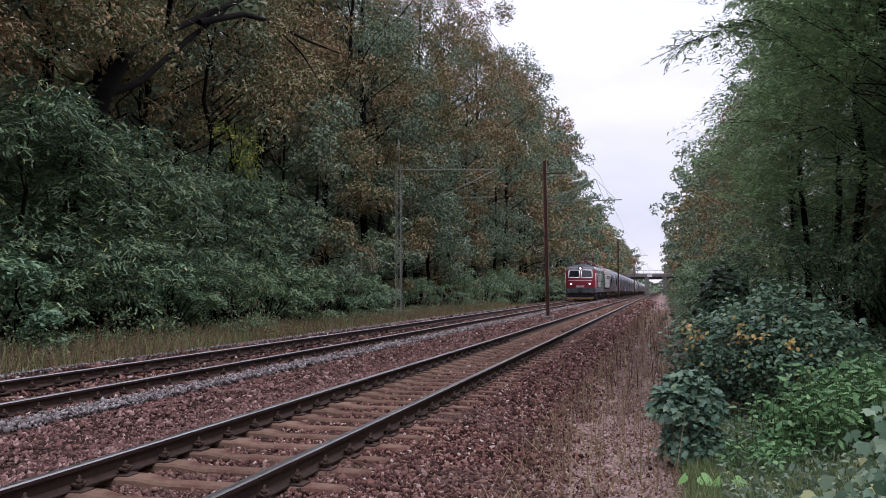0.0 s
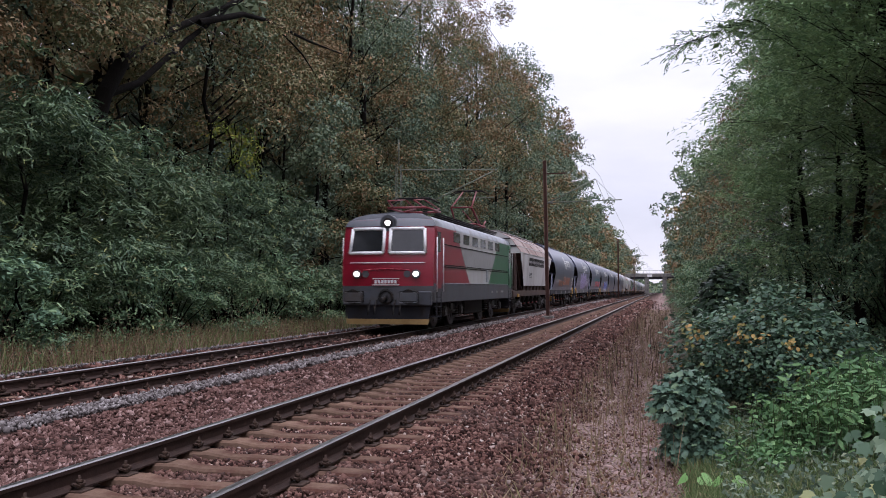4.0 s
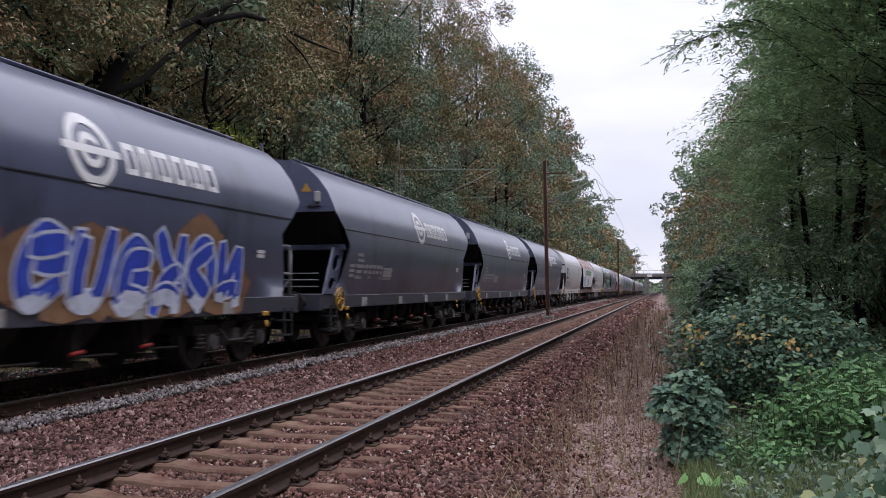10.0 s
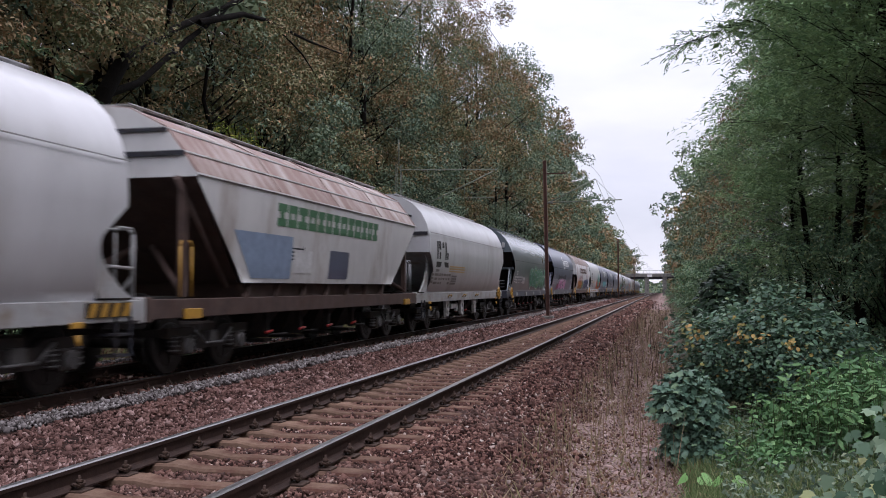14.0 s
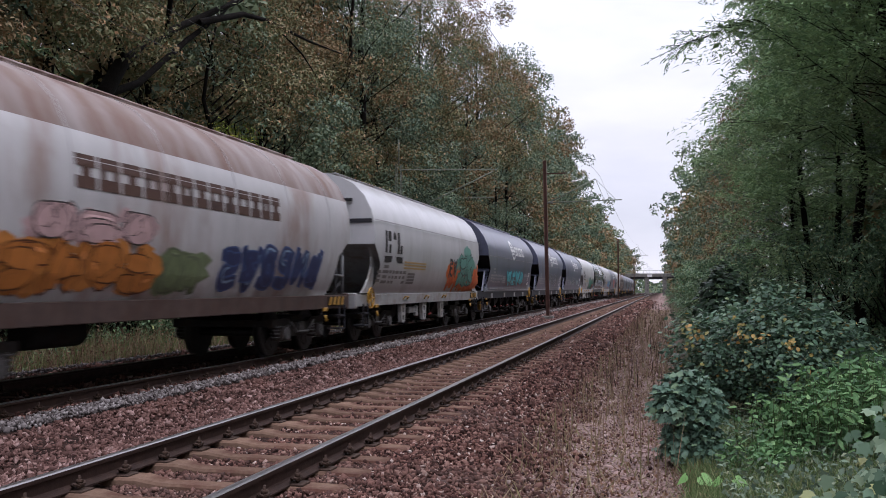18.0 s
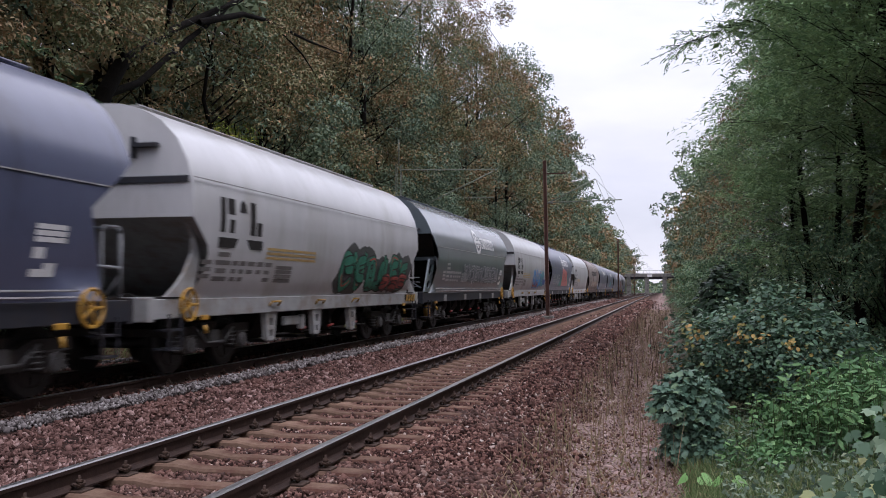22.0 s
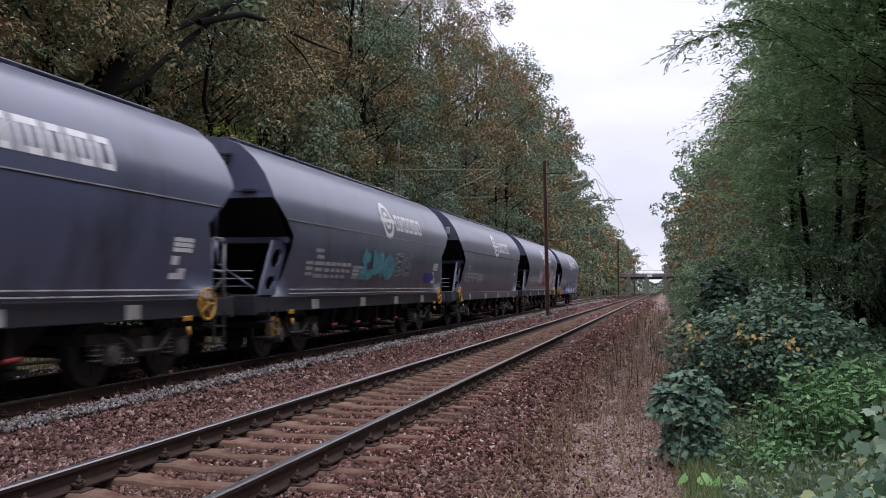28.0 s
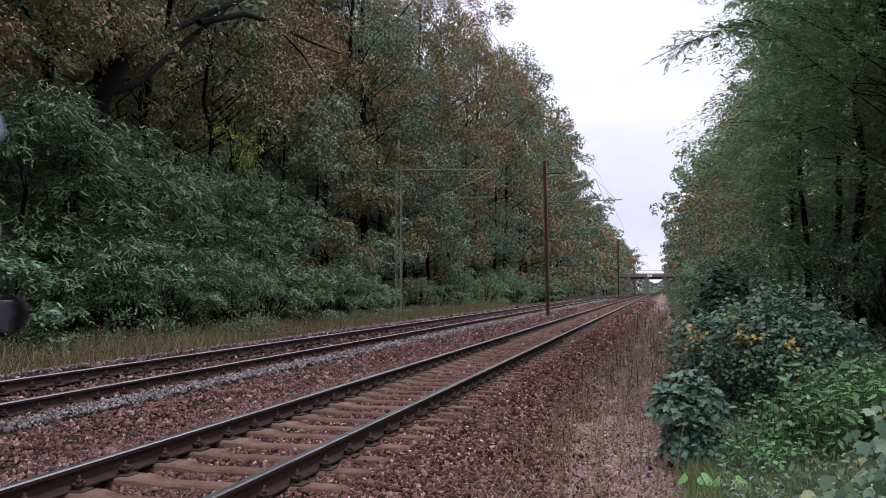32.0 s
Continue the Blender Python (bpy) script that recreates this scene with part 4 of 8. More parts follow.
def company_mark(t, sec, y, z, mat):
    """Round emblem and a row of plain arches in the lettering colour."""
    bm = bmesh.new()
    n = 28
    stroke(bm, sec, [(y + 0.42 * math.cos(2 * math.pi * k / n), z + 0.40 * math.sin(2 * math.pi * k / n)) for k in range(n + 1)], 0.13, 0.008)
    stroke(bm, sec, [(y + 0.19 * math.cos(2 * math.pi * k / 16), z + 0.18 * math.sin(2 * math.pi * k / 16)) for k in range(2, 16)], 0.10, 0.008)
    bar(bm, sec, y - 0.58, y + 0.62, z - 0.05, z + 0.05, 0.009, 0, 1)
    tagged(part("emblem", bm, mat, t, "pale round emblem"), kind="stuff")
    bm = bmesh.new()
    yy = y + 0.72
    for w in (0.30, 0.22, 0.46, 0.30, 0.46, 0.34):
        legs = 3 if w > 0.4 else 2
        for k in range(legs):
            bar(bm, sec, yy + (w - 0.08) * k / (legs - 1), yy + (w - 0.08) * k / (legs - 1) + 0.08, z - 0.22, z + 0.18, 0.007)
        bar(bm, sec, yy, yy + w, z + 0.12, z + 0.21, 0.008, 0, 1)
        bar(bm, sec, yy + w * 0.3, yy + w * 0.8, z - 0.22, z - 0.14, 0.008, 0, 1)
        yy += w + 0.09
    part("lettering", bm, mat, t, "row of plain pale lettering shapes")


def data_panel(t, sec, y, z, mat, wide=1.0):
    """Small stencilled data that cannot be read: rows of bars."""
    rng = random.Random(int(y * 100) + 7)
    bm = bmesh.new()
    for k in range(5):
        bar(bm, sec, y + 0.06 * (k % 2), y + 0.42 + 0.06 * (k % 3), z + 0.56 - k * 0.13, z + 0.635 - k * 0.13, 0.006, 0, 1)
    for k in range(3):
        bar(bm, sec, y - 0.45, y - 0.1, z + 0.3 - k * 0.11, z + 0.37 - k * 0.11, 0.006, 0, 1)
    yy = y + 0.6
    while yy < y + 2.2 * wide:
        w = rng.uniform(0.12, 0.32)
        bar(bm, sec, yy, yy + w, z + 0.30, z + 0.38, 0.006, 0, 1)
        bar(bm, sec, yy, yy + w * 0.8, z + 0.17, z + 0.24, 0.006, 0, 1)
        if rng.random() < 0.5:
            bar(bm, sec, yy, yy + w * 0.9, z + 0.04, z + 0.11, 0.006, 0, 1)
        yy += w + 0.07
    for k in range(4):
        bar(bm, sec, y + 2.35 * wide, y + 2.35 * wide + 0.75, z + 0.03 + 0.08 * k, z + 0.095 + 0.08 * k, 0.006, 0, 1)
    tagged(part("data_panel", bm, mat, t, "rows of small unreadable stencil bars"), kind="stuff")


def patch(bm, sec, rows, lift=0.008, mat=0):
    """A painted field on the flank: rows of (z, first y, last y), from below upwards."""
    last = None
    for (z0, a0, b0), (z1, a1, b1) in zip(rows, rows[1:]):
        n = max(1, math.ceil((z1 - z0) / 0.12))
        for k in range(n + 1):
            f = k / n
            z = z0 + (z1 - z0) * f
            x = sec_x(sec, z) + lift
            pair = (bm.verts.new((x, a0 + (a1 - a0) * f, z)), bm.verts.new((x, b0 + (b1 - b0) * f, z)))
            if last and k:
                bm.faces.new((last[0], last[1], pair[1], pair[0])).material_index = mat
            last = pair


def paint(rgb):
    key = "spray_paint_%d_%d_%d" % tuple(int(c * 100) for c in rgb)
    return bpy.data.materials.get(key) or surface(key, tuple(c * 0.8 for c in rgb), tuple(min(1, c * 1.15) for c in rgb), 5, 0.5)


# free sprayed figures in a unit square: hooks, arches, bars and loops
FIGURES = [[[(0.12, 0.0), (0.2, 0.55), (0.15, 1.0)], [(0.2, 0.95), (0.85, 0.85), (0.75, 0.5), (0.2, 0.42)]],
           [[(0.9, 0.8), (0.4, 1.0), (0.1, 0.55), (0.35, 0.02), (0.92, 0.18)], [(0.5, 0.45), (0.9, 0.45)]],
           [[(0.05, 0.0), (0.35, 1.0), (0.6, 0.9), (0.95, 0.0)], [(0.2, 0.35), (0.8, 0.3)]],
           [[(0.9, 0.9), (0.35, 0.98), (0.2, 0.62), (0.82, 0.42), (0.7, 0.05), (0.08, 0.08)]],
           [[(0.12, 0.95), (0.2, 0.05)], [(0.22, 0.5), (0.55, 0.6), (0.88, 1.0)], [(0.35, 0.5), (0.7, 0.35), (0.92, 0.0)]],
           [[(0.1, 0.02), (0.15, 0.95), (0.5, 0.5), (0.8, 0.1), (0.88, 1.0)]],
           [[(0.08, 1.0), (0.2, 0.15), (0.55, 0.0), (0.85, 0.2), (0.9, 0.95)]],
           [[(0.05, 0.88), (0.5, 0.98), (0.98, 0.9)], [(0.5, 0.95), (0.42, 0.4), (0.5, 0.0)]],
           [[(0.9, 0.9), (0.15, 0.95), (0.18, 0.5), (0.12, 0.05), (0.92, 0.1)], [(0.2, 0.52), (0.75, 0.5)]],
           [[(0.5, 1.0), (0.1, 0.6), (0.3, 0.03), (0.75, 0.06), (0.92, 0.6), (0.5, 1.0)]]]
E_LOW = [(1.31, 0.86), (1.31, 1.17), (1.33, 1.2)] + E_SEC[1:]


def graffiti(t, sec, y0, y1, z0, z1, glyphs, fill, edge, cloud=None, seed=1, thick=0.13, label="sprayed graffiti in looping strokes", rim=0.09, lift=0.006, lowest=1.19, shine=None):
    """A row of sprayed figures: broad strokes with a wider edge behind them, over an uneven cloud of colour."""
    rng = random.Random(seed)
    bm = bmesh.new()
    mats = [paint(fill), paint(edge), paint(cloud or edge), paint(shine or tuple(min(1.0, c * 1.5 + 0.04) for c in fill))]
    w, h = (y1 - y0) / glyphs, z1 - z0
    if cloud:
        for k in range(glyphs * 4):
            cy, cz = y0 + (y1 - y0) * (k + rng.uniform(0, 1)) / (glyphs * 4), rng.uniform(z0 + 0.2 * h, z1 - 0.15 * h)
            r, q = rng.uniform(0.22, 0.42) * h, rng.uniform(0, 6.28)
            rows = []
            for j in range(9):
                u = -1 + 2 * j / 8
                half = r * 1.2 * math.sqrt(max(0.0, 1 - u * u)) * (1 + 0.22 * math.sin(q + 5 * u)) + 0.02
                rows.append((max(lowest, cz + u * r), cy - half, cy + half * (1 + 0.2 * math.cos(q * 2 + 7 * u))))
            patch(bm, sec, [p for p, n in zip(rows, rows[1:] + [(99, 0, 0)]) if n[0] > p[0] + 1e-4], lift + 0.0002 * k, 2)
    for g in range(glyphs):
        one, two = rng.sample(FIGURES, 2)
        figure = one + [[(0.55 + 0.55 * (v - 0.5), 0.3 + 0.8 * (u - 0.3)) for u, v in two[0]]]
        flip_y, flip_z, lean = rng.random() < 0.45, rng.random() < 0.35, rng.uniform(-0.18, 0.18)
        hh = h * rng.uniform(0.84, 1.0)
        base = z0 + rng.uniform(0, h - hh)
        up = 0.0012 * (g % 2)
        wide = thick * 0.74
        inset = wide * 0.5
        lines = []
        for line in figure:
            pts = []
            for u, v in line:
                u, v = (1 - u if flip_y else u), (1 - v if flip_z else v)
                yy = y0 + g * w - 0.06 * w + inset + (u + lean * (v - 0.5)) * max(0.1, 1.12 * w - 2 * inset)
                pts.append((yy, min(z1, max(lowest, base + inset + v * (hh - 2 * inset)))))
            lines.append(curvy(pts, 5))
        for k, line in enumerate(lines):
            stroke(bm, sec, line, wide + rim * 0.8, lift + 0.010 + up + 0.004 * k, 1, 0.00004, lowest)
            stroke(bm, sec, line, wide, lift + 0.012 + up + 0.004 * k, 0, 0.00004, lowest)
        if thick > 0.09:
            line = lines[0][1:max(4, len(lines[0]) // 2)]
            stroke(bm, sec, [(a + 0.12 * thick, b + 0.14 * thick) for a, b in line], thick * 0.16, lift + 0.013 + up, 3, 0.00004, lowest)
    tagged(part("graffiti", bm, mats, t, label), kind="stuff")


def painted_fields(t, sec, fields, label):
    """Plain painted fields: (colour, rows) laid one over the other."""
    bm = bmesh.new()
    for k, (rgb, rows) in enumerate(fields):
        patch(bm, sec, rows, 0.007 + 0.002 * k, k)
    tagged(part("graffiti", bm, [paint(rgb) for rgb, _ in fields], t, label), kind="stuff")


def under_parts(t, mat, half, outlets):
    """Long sills, outlet chutes with their levers, brake gear and end steps."""
    for s in (-1, 1):
        bm = bmesh.new()
        box(bm, s * 1.18, s * 1.30, -half, half, 0.88, 1.17, cut=0.012)
        part("side_sill", bm, mat, t)
        bm = bmesh.new()
        box(bm, -1.3, 1.3, s * half - 0.08, s * half + 0.08, 0.84, 1.2, cut=0.015)
        part("headstock", bm, mat, t)
        bm = bmesh.new()
        box(bm, -1.2, 1.2, s * (half - 1.15), s * (half - 0.1), 1.17, 1.21)
        part("end_platform", bm, M_FRAME, t)
    for k in range(outlets):
        y = (k - (outlets - 1) / 2) * 6.4 / outlets
        w = 2.6 / outlets
        bm = bmesh.new()
        lo = [bm.verts.new(p) for p in ((-0.62, y - w * 0.4, 0.36), (0.62, y - w * 0.4, 0.36), (0.62, y + w * 0.4, 0.36), (-0.62, y + w * 0.4, 0.36))]
        hi = [bm.verts.new(p) for p in ((-1.15, y - w, 1.16), (1.15, y - w, 1.16), (1.15, y + w, 1.16), (-1.15, y + w, 1.16))]
        for i in range(4):
            bm.faces.new((lo[i], lo[(i + 1) % 4], hi[(i + 1) % 4], hi[i]))
        bm.faces.new(lo[::-1])
        box(bm, -0.95, 0.95, y - 0.2, y + 0.2, 0.30, 0.36)
        part("outlet_chute", bm, M_FRAME, t)
        bm = bmesh.new()
        box(bm, 1.0, 1.12, y - 0.42, y - 0.30, 0.42, 0.9)
        rod(bm, (1.12, y - 0.36, 0.46), (1.12, y + 0.5, 0.44), 0.02, 6)
        part("lever_post", bm, M_FRAME, t)
        bm = bmesh.new()
        rod(bm, (1.13, y - 0.48, 0.50), (1.13, y - 0.22, 0.52), 0.028, 8)
        part("lever_handle", bm, M_RED, t, "red lever handle")
    bm = bmesh.new()
    rod(bm, (0.3, -2.6, 0.72), (0.3, -1.4, 0.72), 0.2, 12)
    part("air_reservoir", bm, M_FRAME, t)


def end_fittings(t, mat, half, plate, wheel_end, ladder=False, brace=False, solid=False, rail_mat=None, low=False):
    """Handrails, ladders and braces at both ends of a wagon."""
    rail_mat = rail_mat or M_LOCO_RAIL
    rear = plate
    for s in (-1, 1):
        plate = 6.1 if low and s < 0 else rear
        if s > 0:
            for x, y, w, ax in ((1.22, half - 0.56, 0.44, "y"), (-1.22, half - 0.56, 0.44, "y"), (0.68, half - 0.1, 0.5, "x"), (-1.18, half - 0.1, 0.5, "x")):
                bm = bmesh.new()
                hand_rail(bm, x, y, 1.2, 2.15, w, ax)
                part("handrail", bm, rail_mat, t)
            bm = bmesh.new()
            tube(bm, [(1.24, half - 0.75, 1.62), (1.24, half - 0.2, 1.60), (1.18, half - 0.08, 1.5), (0.95, half - 0.08, 1.2)], 0.025, 6)
            part("low_handrail", bm, rail_mat, t)
        elif not solid:
            for z in (1.36, 1.50, 1.64):
                bm = bmesh.new()
                rod(bm, (-1.15, 0.12 - half, z), (1.15, 0.12 - half, z), 0.012, 5)
                part("end_rail", bm, rail_mat, t)
        if ladder:
            lad = part("ladder", ladder_mesh(3.0, 10), mat, t)
            lad.matrix_basis = pose(0.2, s * (plate + 0.09), 1.2)
        for x in ((-1, 1) if s < 0 or solid else ()):
            bm = bmesh.new()
            for q in (open_gusset() if not solid else SOLID_GUSSET):
                prism(bm, [(s * (plate + u + 0.15 * low), 1.2 + (z - 1.2) * (0.8 if low else 1)) for u, z in q], "x", x * 1.30 - 0.025, x * 1.30 + 0.025)
            part("end_gusset", bm, mat, t)
        if s < 0 and not solid:
            bm = bmesh.new()
            z, back = (1.98, 0.55) if low else (2.18, 0.82)
            box(bm, -1.42, 1.42, s * (plate - back) - 0.05, s * (plate - back) + 0.05, z, z + 0.12, cut=0.01)
            part("end_beam", bm, mat, t)
        if brace and s < 0:
            bm = bmesh.new()
            tube(bm, [(0.35, s * (plate + 0.06), 3.45), (0.35, s * (plate + 0.06), 2.25), (0.42, s * (plate + 0.1), 1.75)], 0.05, 6)
            tube(bm, [(0.42, s * (plate + 0.1), 1.78), (1.2, s * (plate + 0.25), 1.32)], 0.022, 6)
            part("end_brace", bm, mat, t)
            bm = bmesh.new()
            box(bm, 0.24, 0.46, s * (plate + 0.08) - 0.08, s * (plate + 0.08) + 0.08, 3.46, 3.62, cut=0.02)
            box(bm, 0.30, 0.58, s * (plate + 0.08) - 0.06, s * (plate + 0.08) + 0.06, 3.62, 3.74, cut=0.02)
            box(bm, 0.38, 0.66, s * (plate + 0.08) - 0.05, s * (plate + 0.08) + 0.05, 3.74, 3.82, cut=0.02)
            part("brake_gear", bm, M_GREY_DARK, t, "stepped dark brake gear on the end wall")
            bm = bmesh.new()
            box(bm, 0.36, 0.62, s * (plate + 0.1) - 0.03, s * (plate + 0.1) + 0.03, 3.36, 3.42, cut=0.01)
            part("brake_bracket", bm, M_RUST_FRAME, t)
            bm = bmesh.new()
            rod(bm, (1.1, s * (half - 0.95), 0.60), (1.24, s * (half - 0.95), 0.60), 0.2, 16)
            part("brake_drum", bm, M_YELLOW, t, "yellow round brake drum")
            bm = bmesh.new()
            ring(bm, (1.245, s * (half - 0.95), 0.60), (1, 0, 0), 0.12, 0.02, 12)
            part("drum_ring", bm, M_RUST_FRAME, t)
        bm = bmesh.new()
        for z in (0.42, 0.70):
            box(bm, 1.08, 1.38, s * (half - 0.55) - 0.18, s * (half - 0.55) + 0.18, z, z + 0.03)
        for d in (-0.17, 0.17):
            box(bm, 1.34, 1.37, s * (half - 0.55) + d - 0.015, s * (half - 0.55) + d + 0.015, 0.42, 0.95)
        part("foot_step", bm, M_GREY_DARK, t)
        bm = bmesh.new()
        box(bm, 1.305, 1.34, s * (half - 1.5) - 0.12, s * (half - 1.5) + 0.12, 0.83, 0.91, cut=0.01)
        rod(bm, (1.33, s * (half - 1.5), 0.75), (1.36, s * (half - 1.5), 0.62), 0.03, 6)
        part("brake_lever", bm, M_YELLOW, t, "yellow brake changeover lever")
    hand_wheel(t, 1.36, wheel_end * (half - 0.95), 1.08)


def roof_walk(t, top, half, mat):
    bm = bmesh.new()
    box(bm, -0.28, 0.28, -half, half, top + 0.02, top + 0.045)
    for s in (-1, 1):
        rod(bm, (s * 0.31, -half, top + 0.045), (s * 0.31, half, top + 0.045), 0.02, 6)
    for k in range(9):
        y = -half + 0.3 + k * (2 * half - 0.6) / 8
        box(bm, -0.34, 0.34, y - 0.03, y + 0.03, top - 0.06, top + 0.03)
    part("roof_walkway", bm, mat, t)


HALF, PLATE, PLATE_W = 7.16, 6.85, 6.42


def grey_wagon(label, variant, tag=None, body=None, mark=True, ladder=False, low=False, column=False):
    body = body or M_GREY
    t = thing("hopper_wagon", label, "freight wagon", "wagons of the train")
    # Black end sheets and floor: the recess's shade is put into the colour.
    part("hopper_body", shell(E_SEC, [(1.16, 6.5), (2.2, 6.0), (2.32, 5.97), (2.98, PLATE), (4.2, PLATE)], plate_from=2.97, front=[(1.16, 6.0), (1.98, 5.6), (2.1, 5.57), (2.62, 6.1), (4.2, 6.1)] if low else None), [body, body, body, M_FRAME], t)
    bm = bmesh.new()
    for s in (-1, 1):
        rod(bm, (s * 1.52, -6.05 if low else -6.35, 2.62), (s * 1.52, 6.35, 2.62), 0.012, 4)
    part("seam_rail", bm, M_GREY_DARK if variant == "b" else M_WHITE_DULL, t)
    if variant == "a":
        for z in (1.22, 1.30):
            bm = bmesh.new()
            rod(bm, (1.37, -5.9, z), (1.37, 5.9, z), 0.014, 5)
            part("side_rail", bm, M_WHITE_DULL, t)
    bm = bmesh.new()
    for y in (-4.4, -1.3, 1.5, 4.2):
        box(bm, 1.305, 1.325, y - 0.18, y + 0.18, 0.90, 1.10, cut=0.004)
    split("data_plate", bm, M_WHITE_DULL, t, "small pale plate on the sill")
    bm = bmesh.new()
    for k in range(3 if variant == "a" else 2):
        bar(bm, E_SEC, 5.0, 5.55 if variant == "a" else 5.3, 1.86 + 0.075 * k, 1.92 + 0.075 * k, 0.006, 0, 1)
    if variant == "a":
        bar(bm, E_SEC, 5.0, 5.2, 1.46, 1.80, 0.006, 0, 1)
        bar(bm, E_SEC, 5.2, 5.42, 1.46, 1.62, 0.006, 0, 1)
    tagged(part("stencil_block", bm, M_TEXT, t, "white block of unreadable stencil bars"), kind="stuff")
    under_parts(t, M_GREY_DARK if variant == "a" else M_SILL, HALF, 4)
    end_fittings(t, body, HALF, PLATE, 1 if variant == "a" else -1, ladder, variant == "a" or column, low=low)
    roof_walk(t, 4.16, 6.3, body)
    for s in (-1, 1):
        bm = bmesh.new()
        e, z = (6.1, 2.78) if low and s < 0 else (PLATE, 3.10)
        box(bm, -1.40, 1.40, s * (e + 0.004) - 0.006, s * (e + 0.004) + 0.006, z, z + 0.025)
        part("end_seam", bm, body, t)
    if variant == "b":
        bm = bmesh.new()
        prism(bm, [(0.68, 3.42), (0.92, 3.42), (0.80, 3.6)], "y", -PLATE - 0.012, -PLATE - 0.004)
        part("warning_triangle", bm, M_YELLOW, t, "yellow warning triangle")
        bm = bmesh.new()
        x, z = (0.44, 3.44) if column else (1.0, 3.18)
        box(bm, x, x + 0.14, -PLATE - 0.06, -PLATE, z, z + 0.24, cut=0.02)
        part("tail_lamp", bm, M_WHITE_DULL, t, "small pale lamp bracket")
    bm = bmesh.new()
    e = 6.1 if low else PLATE
    box(bm, 0.85, 1.12, -e - 0.06, -e, 3.08, 3.14, cut=0.01)
    part("grab_bracket", bm, M_GREY_DARK, t)
    if mark:
        company_mark(t, E_SEC, 0.2, 3.05, M_TEXT)
    data_panel(t, E_SEC, -4.75 if variant == "a" else -5.35, 1.5, M_LABEL, 1.0 if variant == "a" else 0.9)
    for g in (tag or ()):
        graffiti(t, E_LOW if g["lowest"] < 1.1 else E_SEC, **g)
    running_gear(t, HALF, 4.9)
    return t


def hazard_plate(t, y):
    """Black and yellow slanted stripes on the end of the sill."""
    bm = bmesh.new()
    box(bm, 1.305, 1.32, y - 0.5, y + 0.5, 0.95, 1.14, cut=0.004)
    p = part("hazard_plate", bm, M_FRAME, t, "black plate with yellow slanted stripes")
    for k in range(4):
        bm = bmesh.new()
        a = y - 0.46 + k * 0.25
        prism(bm, [(a, 0.955), (a + 0.12, 0.955), (a + 0.2, 1.135), (a + 0.08, 1.135)], "x", 1.321, 1.327)
        part("stripe", bm, M_YELLOW, p)


